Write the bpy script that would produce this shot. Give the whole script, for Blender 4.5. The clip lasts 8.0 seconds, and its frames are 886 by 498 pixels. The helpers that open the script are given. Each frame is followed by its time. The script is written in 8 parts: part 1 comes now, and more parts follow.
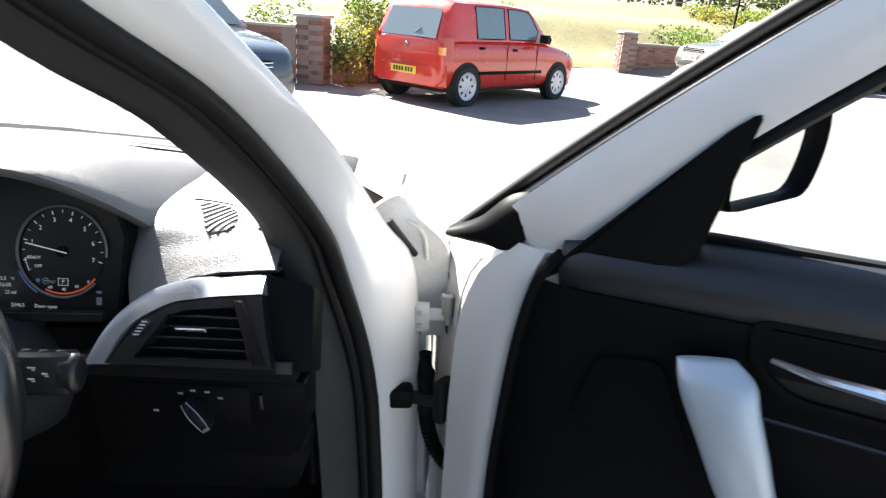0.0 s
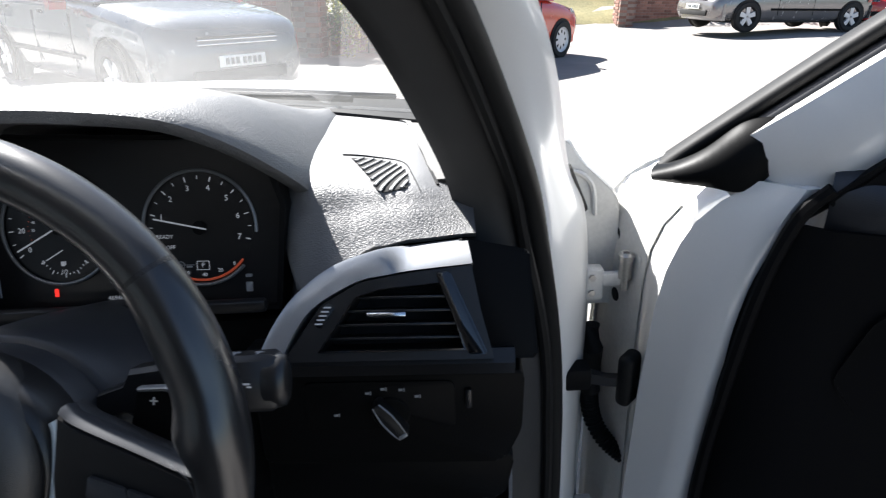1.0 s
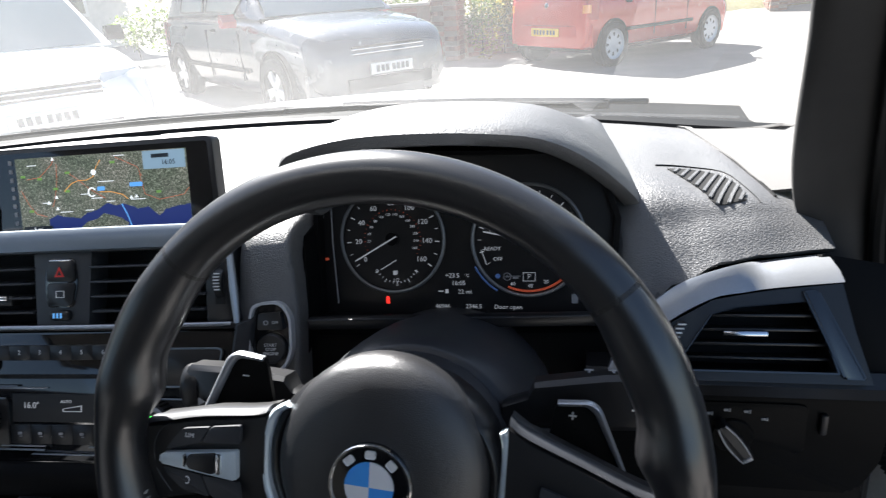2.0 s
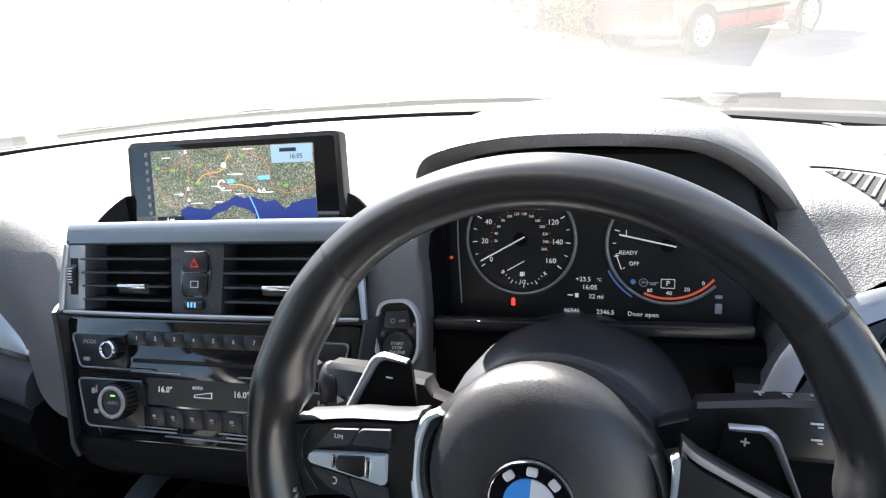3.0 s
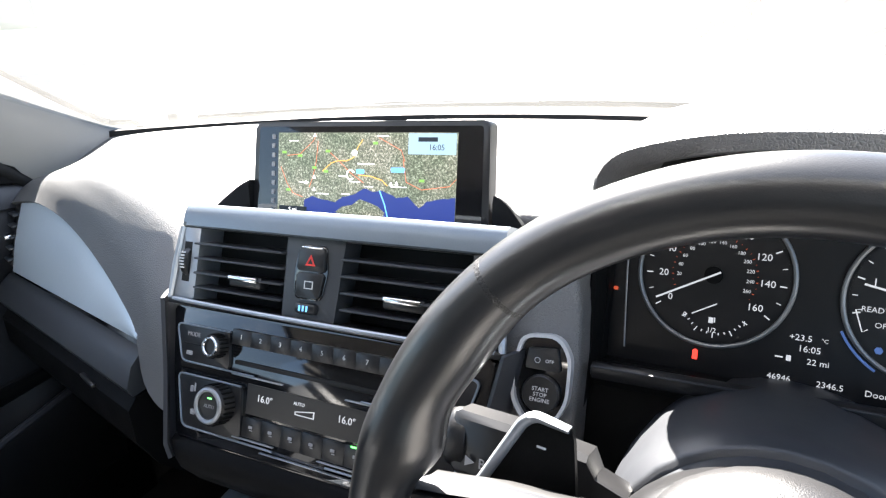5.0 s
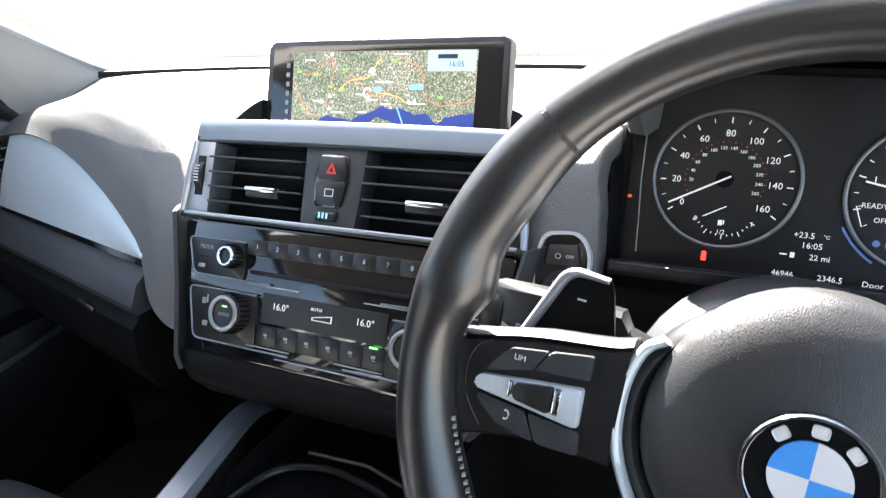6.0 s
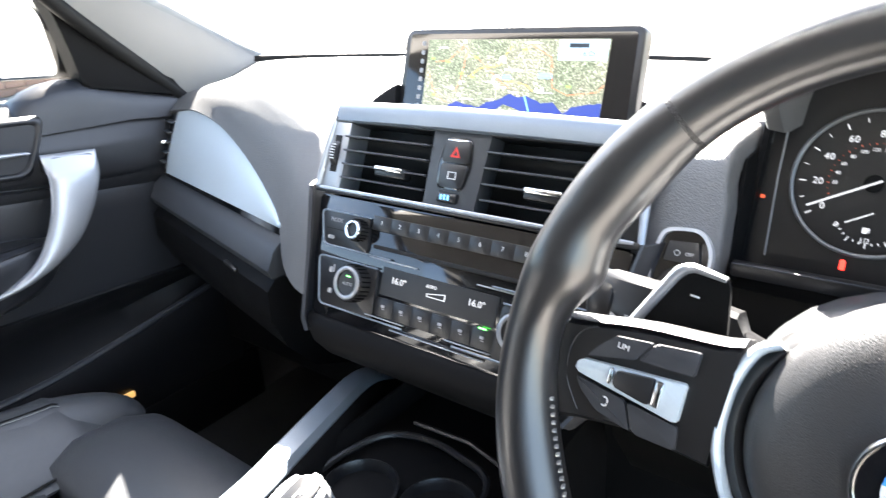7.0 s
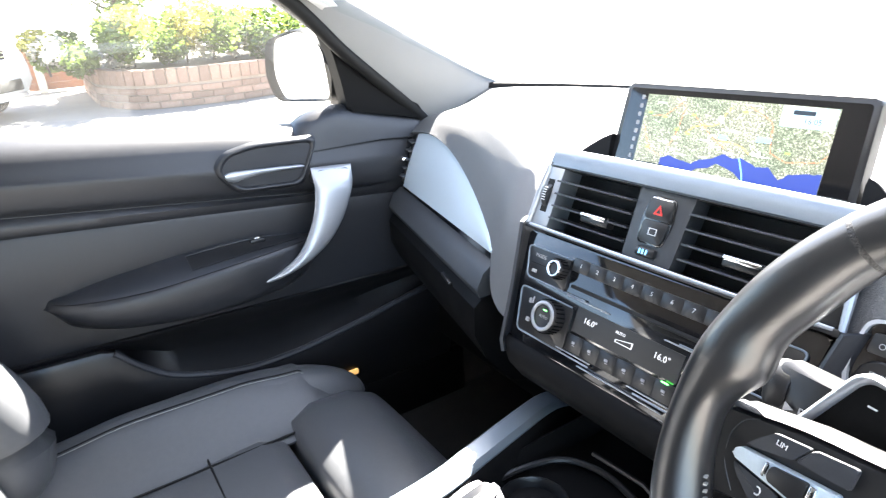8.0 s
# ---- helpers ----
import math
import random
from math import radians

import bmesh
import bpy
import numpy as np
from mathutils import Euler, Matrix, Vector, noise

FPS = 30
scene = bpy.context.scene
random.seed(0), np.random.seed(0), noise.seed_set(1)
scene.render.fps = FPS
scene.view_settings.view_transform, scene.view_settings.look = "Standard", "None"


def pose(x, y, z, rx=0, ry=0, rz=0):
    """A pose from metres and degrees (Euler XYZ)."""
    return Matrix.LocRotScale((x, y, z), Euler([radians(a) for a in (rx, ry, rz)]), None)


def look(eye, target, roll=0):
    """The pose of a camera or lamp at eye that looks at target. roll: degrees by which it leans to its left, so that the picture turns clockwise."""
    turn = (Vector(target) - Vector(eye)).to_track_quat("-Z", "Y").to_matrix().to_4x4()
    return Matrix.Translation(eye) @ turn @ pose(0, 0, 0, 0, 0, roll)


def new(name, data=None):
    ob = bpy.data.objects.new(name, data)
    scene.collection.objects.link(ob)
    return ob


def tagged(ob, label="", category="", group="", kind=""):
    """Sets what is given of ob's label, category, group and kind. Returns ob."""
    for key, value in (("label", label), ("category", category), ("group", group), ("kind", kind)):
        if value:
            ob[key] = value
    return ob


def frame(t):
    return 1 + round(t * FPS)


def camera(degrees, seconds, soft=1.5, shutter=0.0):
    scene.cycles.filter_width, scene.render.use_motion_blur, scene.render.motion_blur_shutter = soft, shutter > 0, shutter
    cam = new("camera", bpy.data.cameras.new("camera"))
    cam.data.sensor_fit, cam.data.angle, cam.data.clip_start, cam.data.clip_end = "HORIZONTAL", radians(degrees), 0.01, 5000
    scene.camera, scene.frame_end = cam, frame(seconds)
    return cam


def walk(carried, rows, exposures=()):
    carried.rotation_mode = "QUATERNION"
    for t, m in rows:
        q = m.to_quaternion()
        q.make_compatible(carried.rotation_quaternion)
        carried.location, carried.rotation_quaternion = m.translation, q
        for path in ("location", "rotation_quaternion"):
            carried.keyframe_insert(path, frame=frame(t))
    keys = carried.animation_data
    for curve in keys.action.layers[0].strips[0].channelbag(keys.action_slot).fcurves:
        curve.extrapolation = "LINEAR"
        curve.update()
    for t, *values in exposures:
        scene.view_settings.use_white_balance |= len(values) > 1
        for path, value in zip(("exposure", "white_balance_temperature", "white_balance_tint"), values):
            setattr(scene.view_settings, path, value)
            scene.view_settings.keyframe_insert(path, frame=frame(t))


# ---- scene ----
cam = camera(70.8, 8.0, soft=1.2, shutter=0.2)
PATH = [
    (0, (0.876, -0.424, 1.214), (0.917, 1.445, 0.504), 1.5),
    (0.5, (0.753, -0.312, 1.173), (0.735, 1.555, 0.455), -2.0),
    (1, (0.665, -0.292, 1.149), (0.702, 1.542, 0.352), -2.2),
    (1.5, (0.554, -0.297, 1.157), (0.387, 1.538, 0.38), -4.8),
    (2, (0.477, -0.296, 1.173), (0.124, 1.515, 0.401), -6.4),
    (2.2, (0.452, -0.296, 1.172), (0.054, 1.507, 0.403), -6.4),
    (3.3, (0.416, -0.275, 1.19), (-0.2, 1.463, 0.415), -8.0),
    (3.5, (0.413, -0.247, 1.194), (-0.238, 1.482, 0.429), -8.1),
    (4, (0.387, -0.184, 1.175), (-0.483, 1.456, 0.432), -5.7),
    (4.5, (0.365, -0.172, 1.153), (-0.546, 1.449, 0.416), -4.3),
    (4.7, (0.357, -0.182, 1.149), (-0.565, 1.444, 0.438), -5.1),
    (5.8, (0.325, -0.245, 1.134), (-0.52, 1.419, 0.413), -4.7),
    (6, (0.32, -0.259, 1.088), (-0.483, 1.418, 0.352), -3.0),
    (6.5, (0.324, -0.26, 1.072), (-0.503, 1.368, 0.257), -3.4),
    (7, (0.331, -0.269, 1.087), (-0.8, 1.204, 0.343), -3.0),
    (7.5, (0.35, -0.275, 1.127), (-1.084, 0.917, 0.404), -4.4),
    (8, (0.375, -0.288, 1.148), (-1.218, 0.692, 0.44), -4.1),
]
EXPOSURES = [(0, 2.81, 6500, 10), (0.5, 2.57, 6400, 10), (1.0, 2.27, 6200, 10), (2.0, 2.37, 6250, 10), (3.3, 3.65, 6600, 10), (4.5, 3.80, 6600, 10), (6.0, 4.13, 6700, 10), (6.5, 4.36, 6700, 10), (7.0, 4.80, 6750, 10), (8.0, 4.85, 6650, 10)]
walk(cam, [(t, look(eye, target, roll)) for t, eye, target, roll in PATH], EXPOSURES)

# ---- world, sun, exposure ----
SUN = Vector((-0.409, 0.597, 0.690)).normalized()
world = bpy.data.worlds.new("sky")
scene.world = world
world.use_nodes = True
sky = world.node_tree.nodes.new("ShaderNodeTexSky")
sky.sky_type, sky.sun_disc = "NISHITA", False
sky.sun_elevation = math.asin(SUN.z)
sky.sun_rotation = math.atan2(SUN.x, SUN.y)
background = world.node_tree.nodes["Background"]
background.inputs["Strength"].default_value = 0.0405
world.node_tree.links.new(sky.outputs[0], background.inputs[0])
lamp = bpy.data.lights.new("sun", "SUN")
lamp.energy, lamp.angle, lamp.color = 5.0, radians(0.55), (1.0, 0.955, 0.89)
sun = new("sun", lamp)
sun.matrix_world = look(SUN * 30, (0, 0, 0))

# ---- helpers of this scene ----
I4 = Matrix.Identity(4)


def thing(name, label, category, at=(0, 0, 0), m=None, group="", kind=""):
    """An Empty at the base of a thing. With m its parts are given in its own axes, else in the world's."""
    ob = new(name)
    ob.empty_display_size = 0.05
    ob.matrix_basis = m if m is not None else Matrix.Translation(at)
    ob["own_axes"] = m is not None
    return tagged(ob, label, category, group, kind)


def part(name, bm, material, parent=None, label="", angle=38, kind=""):
    me = bpy.data.meshes.new(name)
    bmesh.ops.recalc_face_normals(bm, faces=bm.faces)
    bm.to_mesh(me)
    bm.free()
    for p in me.polygons:
        p.use_smooth = True
    me.set_sharp_from_angle(angle=radians(angle))
    me.materials.append(material)
    return attach(new(name, me), parent, label, kind)


def attach(ob, parent, label="", kind=""):
    if parent:
        ob.parent = parent
        if parent.type == "EMPTY" and not parent["own_axes"]:
            ob.matrix_parent_inverse = parent.matrix_basis.inverted()
    return tagged(ob, label, "", "", kind)


def facing(x, y, z, tilt, turn=0, roll=0):
    """Axes of a panel seen from the seats: X right, Y up its face, Z out of it. tilt: its top leans forward."""
    return pose(x, y, z, 90 - tilt, 0, turn) @ pose(0, 0, 0, 0, 0, -roll)


def box(c, s, m=I4, bev=0.0, seg=2, bm=None):
    bm = bm or bmesh.new()
    made = bmesh.ops.create_cube(bm, size=1, matrix=m @ Matrix.Translation(c) @ Matrix.Diagonal((*s, 1)))["verts"]
    if bev:
        edges = list({e for v in made for e in v.link_edges})
        bmesh.ops.bevel(bm, geom=edges, offset=bev, segments=seg, affect="EDGES", profile=0.5)
    return bm


def rounded(points, r, n=5):
    """A polygon with its corners rounded off; r a radius or one for each corner."""
    out = []
    k = len(points)
    for i, p in enumerate(points):
        p, a, b = Vector(p), Vector(points[i - 1]), Vector(points[(i + 1) % k])
        rad = r[i] if isinstance(r, (list, tuple)) else r
        if rad <= 0:
            out.append(p)
            continue
        u, v = (a - p), (b - p)
        d = min(rad, u.length * 0.49, v.length * 0.49)
        s, e = p + u.normalized() * d, p + v.normalized() * d
        for j in range(n + 1):
            t = j / n
            out.append(s * (1 - t) ** 2 + p * (2 * t * (1 - t)) + e * t ** 2)
    return out


def prism(points, d0, d1, m=I4, bev=0.0, seg=2, bm=None):
    """A flat outline in X and Y made thick from d0 to d1 in Z; the edge at d1 is bevelled."""
    bm = bm or bmesh.new()
    lo = [bm.verts.new(m @ Vector((p[0], p[1], d0))) for p in points]
    hi = [bm.verts.new(m @ Vector((p[0], p[1], d1))) for p in points]
    n = len(points)
    bm.faces.new(lo)
    top = bm.faces.new(hi)
    for i in range(n):
        bm.faces.new((lo[i], lo[(i + 1) % n], hi[(i + 1) % n], hi[i]))
    if bev:
        bmesh.ops.bevel(bm, geom=list(top.edges), offset=bev, segments=seg, affect="EDGES", profile=0.5)
    return bm


def ring_prism(outer, inner, d0, d1, m=I4, bm=None):
    """A frame between two outlines of the same number of points, thick from d0 to d1."""
    bm = bm or bmesh.new()
    n = len(outer)
    q = [[bm.verts.new(m @ Vector((p[0], p[1], d))) for p in line] for line, d in ((outer, d0), (outer, d1), (inner, d1), (inner, d0))]
    for k in range(4):
        a, b = q[k], q[(k + 1) % 4]
        for i in range(n):
            bm.faces.new((a[i], a[(i + 1) % n], b[(i + 1) % n], b[i]))
    return bm


def loft(rings, closed=True, caps=True, bm=None, m=I4):
    """A skin through rings of points, each with the same number of points."""
    bm = bm or bmesh.new()
    vs = [[bm.verts.new(m @ Vector(p)) for p in ring] for ring in rings]
    n = len(vs[0])
    for a, b in zip(vs, vs[1:]):
        for i in range(n if closed else n - 1):
            bm.faces.new((a[i], a[(i + 1) % n], b[(i + 1) % n], b[i]))
    if caps and closed:
        bm.faces.new(vs[0])
        bm.faces.new(vs[-1])
    return bm


def tube(path, r, n=10, m=I4, squash=1.0, up=(0, 0, 1), bm=None, closed=False):
    """A round or squashed bar along a line; r a number or one for each point."""
    pts = [Vector(p) for p in path]
    k = len(pts)
    rings = []
    for i, p in enumerate(pts):
        a = pts[i - 1] if (i or closed) else p
        b = pts[(i + 1) % k] if (i < k - 1 or closed) else p
        d = (b - a).normalized()
        side = d.cross(Vector(up))
        side = side.normalized() if side.length > 1e-4 else d.orthogonal().normalized()
        top = side.cross(d).normalized()
        rad = r[i] if isinstance(r, (list, tuple)) else r
        rings.append([p + side * math.cos(2 * math.pi * j / n) * rad + top * math.sin(2 * math.pi * j / n) * rad * squash for j in range(n)])
    if closed:
        rings.append(rings[0])
        bm = loft(rings, caps=False, bm=bm, m=m)
        bmesh.ops.remove_doubles(bm, verts=bm.verts, dist=1e-6)
        return bm
    return loft(rings, bm=bm, m=m)


def lathe(profile, m=I4, n=32, bm=None):
    """A turned body about Z, from (radius, height) pairs."""
    rings = [[(max(r, 1e-5) * math.cos(2 * math.pi * j / n), max(r, 1e-5) * math.sin(2 * math.pi * j / n), z) for j in range(n)] for r, z in profile]
    return loft(rings, bm=bm, m=m)


def sheet(rows, thick=0.0, bm=None, m=I4):
    """A surface through rows of points, given thickness where asked."""
    bm = loft(rows, closed=False, caps=False, bm=bm, m=m)
    if thick:
        bmesh.ops.recalc_face_normals(bm, faces=bm.faces)
        bmesh.ops.solidify(bm, geom=list(bm.faces), thickness=thick)
    return bm


def smooth(points, n=6):
    """A smooth line through points (Catmull-Rom)."""
    p = [Vector(q) for q in points]
    p = [p[0] * 2 - p[1]] + p + [p[-1] * 2 - p[-2]]
    out = []
    for i in range(1, len(p) - 2):
        for j in range(n):
            t = j / n
            out.append(0.5 * ((2 * p[i]) + (p[i + 1] - p[i - 1]) * t + (2 * p[i - 1] - 5 * p[i] + 4 * p[i + 1] - p[i + 2]) * t * t
                              + (3 * p[i] - p[i - 1] - 3 * p[i + 1] + p[i + 2]) * t ** 3))
    return out + [p[-2]]


def between(x, table):
    """Eased interpolation of the values in a table of (x, value...)."""
    if x <= table[0][0]:
        return table[0][1:]
    for a, b in zip(table, table[1:]):
        if x <= b[0]:
            t = (x - a[0]) / (b[0] - a[0])
            t = t * t * (3 - 2 * t)
            return tuple(u + (v - u) * t for u, v in zip(a[1:], b[1:]))
    return table[-1][1:]


def along(x, line):
    """Linear interpolation along a dense line of points, by their x."""
    if x <= line[0][0]:
        return line[0][1], line[0][2]
    for a, b in zip(line, line[1:]):
        if x <= b[0]:
            t = (x - a[0]) / max(1e-9, b[0] - a[0])
            return a[1] + (b[1] - a[1]) * t, a[2] + (b[2] - a[2]) * t
    return line[-1][1], line[-1][2]


def hoop(profile, m=I4, n=32):
    """A turned ring about Z, open in its middle, from (radius, height) pairs."""
    rings = [[(r * math.cos(2 * math.pi * j / n), r * math.sin(2 * math.pi * j / n), z) for j in range(n)] for r, z in profile + profile[:1]]
    bm = loft(rings, caps=False, m=m)
    bmesh.ops.remove_doubles(bm, verts=bm.verts, dist=1e-6)
    return bm


def lettering(body, size, m, material, parent, name="lettering", deep=0.0003):
    cu = bpy.data.curves.new("lettering", "FONT")
    cu.body, cu.size, cu.align_x, cu.align_y, cu.extrude, cu.resolution_u = body, size, "CENTER", "CENTER", deep, 2
    ob = bpy.data.objects.new("lettering", cu)
    scene.collection.objects.link(ob)
    me = bpy.data.meshes.new_from_object(ob.evaluated_get(bpy.context.evaluated_depsgraph_get()))
    bpy.data.objects.remove(ob)
    me.transform(m)
    me.name = name
    me.materials.clear()
    me.materials.append(material)
    return attach(new(name, me), parent)


# ---- materials ----
def node(tree, kind, **values):
    n = tree.nodes.new(kind)
    for key, value in values.items():
        n.inputs[key.replace("_", " ")].default_value = value
    return n


def stuff_of(name, colour, rough=0.5, metal=0.0, var=0.25, big=6.0, fine=120.0, grain=None, bump=0.15, spec=0.5, coat=0.0, second=None, rough_var=0.15, alpha=1.0, sheen=0.0):
    """A surface: colour that varies at two scales, uneven gloss, fine relief. grain: cells to the metre of a leathery relief."""
    mat = bpy.data.materials.new(name)
    mat.use_nodes = True
    t = mat.node_tree
    b = t.nodes["Principled BSDF"]
    co = t.nodes.new("ShaderNodeTexCoord")
    n1 = node(t, "ShaderNodeTexNoise", Scale=big, Detail=5.0, Roughness=0.6)
    n2 = node(t, "ShaderNodeTexNoise", Scale=fine, Detail=4.0, Roughness=0.65)
    for n in (n1, n2):
        t.links.new(co.outputs["Object"], n.inputs["Vector"])
    mixf = node(t, "ShaderNodeMath")
    mixf.operation = "ADD"
    t.links.new(n1.outputs[0], mixf.inputs[0])
    t.links.new(n2.outputs[0], mixf.inputs[1])
    half = node(t, "ShaderNodeMapRange", From_Min=0.65, From_Max=1.35)
    t.links.new(mixf.outputs[0], half.inputs[0])
    ramp = t.nodes.new("ShaderNodeMix")
    ramp.data_type = "RGBA"
    c2 = second or tuple(min(1.0, c * (1 + var)) for c in colour)
    c1 = colour if second else tuple(c * (1 - var) for c in colour)
    ramp.inputs[6].default_value, ramp.inputs[7].default_value = (*c1, 1), (*c2, 1)
    t.links.new(half.outputs[0], ramp.inputs[0])
    t.links.new(ramp.outputs[2], b.inputs["Base Color"])
    rr = node(t, "ShaderNodeMapRange", From_Min=0.3, From_Max=0.7, To_Min=max(0.02, rough * (1 - rough_var)), To_Max=min(1, rough * (1 + rough_var)))
    t.links.new(n1.outputs[0], rr.inputs[0])
    t.links.new(rr.outputs[0], b.inputs["Roughness"])
    b.inputs["Metallic"].default_value = metal
    b.inputs["Specular IOR Level"].default_value = spec
    b.inputs["Coat Weight"].default_value = coat
    b.inputs["Coat Roughness"].default_value = 0.05
    b.inputs["Sheen Weight"].default_value = sheen
    if bump:
        bp = node(t, "ShaderNodeBump", Strength=bump, Distance=0.001)
        if grain:
            v = node(t, "ShaderNodeTexVoronoi", Scale=grain)
            v.feature = "DISTANCE_TO_EDGE"
            warp = node(t, "ShaderNodeTexNoise", Scale=grain * 0.5, Detail=2.0)
            t.links.new(co.outputs["Object"], warp.inputs["Vector"])
            add = t.nodes.new("ShaderNodeMix")
            add.data_type = "VECTOR"
            add.inputs[0].default_value = 1.2 / grain
            shift = t.nodes.new("ShaderNodeVectorMath")
            shift.operation = "MULTIPLY_ADD"
            shift.inputs[1].default_value = (1.6 / grain,) * 3
            t.links.new(warp.outputs["Color"], shift.inputs[0])
            t.links.new(co.outputs["Object"], shift.inputs[2])
            t.links.new(shift.outputs[0], v.inputs["Vector"])
            lim = node(t, "ShaderNodeMapRange", From_Min=0.0, From_Max=0.25)
            t.links.new(v.outputs["Distance"], lim.inputs[0])
            t.links.new(lim.outputs[0], bp.inputs["Height"])
        else:
            t.links.new(n2.outputs[0], bp.inputs["Height"])
        t.links.new(bp.outputs[0], b.inputs["Normal"])
    return mat


def glowing(name, colour, strength):
    mat = bpy.data.materials.new(name)
    mat.use_nodes = True
    b = mat.node_tree.nodes["Principled BSDF"]
    b.inputs["Base Color"].default_value = (*colour, 1)
    b.inputs["Emission Color"].default_value = (*colour, 1)
    b.inputs["Emission Strength"].default_value = strength
    return mat


def glazing(name, tint=(1, 1, 1), dust_haze=0.0, gloss=0.1):
    """Thin clear glass with a sharp reflection and, where asked, a dusty film that scatters the light as haze."""
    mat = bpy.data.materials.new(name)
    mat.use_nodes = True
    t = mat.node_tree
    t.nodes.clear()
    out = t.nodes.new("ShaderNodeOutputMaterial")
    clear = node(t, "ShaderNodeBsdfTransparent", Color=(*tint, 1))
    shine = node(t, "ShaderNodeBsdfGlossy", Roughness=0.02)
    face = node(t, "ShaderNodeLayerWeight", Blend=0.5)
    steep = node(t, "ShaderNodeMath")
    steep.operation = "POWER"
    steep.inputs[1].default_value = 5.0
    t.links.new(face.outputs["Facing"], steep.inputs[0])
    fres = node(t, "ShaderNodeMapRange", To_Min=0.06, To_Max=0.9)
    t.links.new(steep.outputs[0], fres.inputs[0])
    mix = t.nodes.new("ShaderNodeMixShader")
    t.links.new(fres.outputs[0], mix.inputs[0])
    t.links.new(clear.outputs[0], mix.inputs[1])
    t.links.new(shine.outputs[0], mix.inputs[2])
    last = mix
    if dust_haze:
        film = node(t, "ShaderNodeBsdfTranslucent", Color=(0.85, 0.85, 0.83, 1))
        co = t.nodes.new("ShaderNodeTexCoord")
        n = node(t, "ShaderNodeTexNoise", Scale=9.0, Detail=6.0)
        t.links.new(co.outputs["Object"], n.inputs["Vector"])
        rng = node(t, "ShaderNodeMapRange", From_Min=0.3, From_Max=0.75, To_Min=dust_haze * 0.85, To_Max=dust_haze * 1.2)
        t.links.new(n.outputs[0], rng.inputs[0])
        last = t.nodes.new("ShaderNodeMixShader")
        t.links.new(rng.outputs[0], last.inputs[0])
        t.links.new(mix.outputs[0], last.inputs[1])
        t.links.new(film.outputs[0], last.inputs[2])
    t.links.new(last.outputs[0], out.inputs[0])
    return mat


PAD = stuff_of("soft_dash_leather", (0.085, 0.086, 0.089), 0.52, spec=1.0, grain=480, bump=0.34, var=0.12, fine=300)
PAD_FINE = stuff_of("airbag_grain", (0.018, 0.018, 0.0195), 0.37, spec=0.8, grain=950, bump=0.18, var=0.12, fine=500)
PAD_SMOOTH = stuff_of("soft_grey_plastic", (0.036, 0.039, 0.044), 0.45, bump=0.12, fine=900, var=0.12)
# specular cut well below plastic's, imitating light blocked by someone in the doorway
HARD = stuff_of("hard_black_plastic", (0.0062, 0.0062, 0.0066), 0.5, bump=0.12, fine=1200, var=0.15, spec=0.06)
SATIN = stuff_of("satin_black_plastic", (0.010, 0.010, 0.011), 0.34, spec=0.55, bump=0.05, fine=900, var=0.15)
GLOSS = stuff_of("piano_black", (0.006, 0.006, 0.007), 0.06, bump=0.0, var=0.2, coat=1.0)
RIM_LEATHER = stuff_of("wheel_leather", (0.014, 0.014, 0.0155), 0.29, spec=1.0, grain=900, bump=0.05, var=0.06, fine=500, rough_var=0.10)
RIM_PERF = stuff_of("perforated_leather", (0.016, 0.015, 0.015), 0.38, grain=520, bump=0.25, var=0.2)
SEAT_LEATHER = stuff_of("seat_leather", (0.070, 0.073, 0.078), 0.34, grain=700, bump=0.16, var=0.08, rough_var=0.12)
ALU = stuff_of("brushed_aluminium_trim", (0.50, 0.575, 0.63), 0.40, metal=0.30, bump=0.05, var=0.06, fine=700)
SILVER = stuff_of("silver_plastic", (0.36, 0.375, 0.40), 0.32, metal=0.6, bump=0.03, var=0.05, fine=600)
# pale non-metal tone in place of the chrome surround's bright reflections
SATIN_SILVER = stuff_of("bright_surround_tone", (0.50, 0.51, 0.53), 0.30, metal=0.15, bump=0.02, var=0.04, fine=600)
DIAL_RING = stuff_of("satin_dial_ring", (0.175, 0.18, 0.188), 0.38, metal=0.5, bump=0.02, var=0.05, fine=600)
CHROME = stuff_of("bright_chrome", (0.75, 0.76, 0.78), 0.16, metal=1.0, bump=0.0, var=0.03)
WHITE_PAINT = stuff_of("white_car_paint", (0.74, 0.73, 0.71), 0.30, bump=0.01, var=0.015, coat=0.6, fine=400, rough_var=0.02)
WHITE_DIRTY_SHADED = stuff_of("dusty_shaded_white_paint", (0.60, 0.59, 0.56), 0.42, bump=0.05, var=0.12, big=14, fine=180)
RUBBER = stuff_of("black_rubber_seal", (0.008, 0.008, 0.008), 0.6, spec=0.2, bump=0.1, fine=700)
# one pillar cloth in three tones; sunlight and shade sit in their colours
LIT_CLOTH = stuff_of("lit_pillar_cloth", (0.21, 0.208, 0.203), 0.85, bump=0.4, fine=1500, var=0.12, sheen=0.2)
SUNLIT_FOOT = stuff_of("sunlit_foot_cloth", (0.125, 0.122, 0.118), 0.85, bump=0.3, fine=1500, var=0.12, sheen=0.2)
SHADED_TRIM = stuff_of("shaded_pillar_trim", (0.027, 0.0265, 0.026), 0.75, bump=0.15, fine=1400, var=0.15)
CARPET = stuff_of("black_carpet", (0.008, 0.008, 0.008), 0.95, bump=0.5, fine=900)
HEADLINER = stuff_of("grey_headliner", (0.30, 0.29, 0.28), 0.9, bump=0.3, fine=1200, var=0.08)
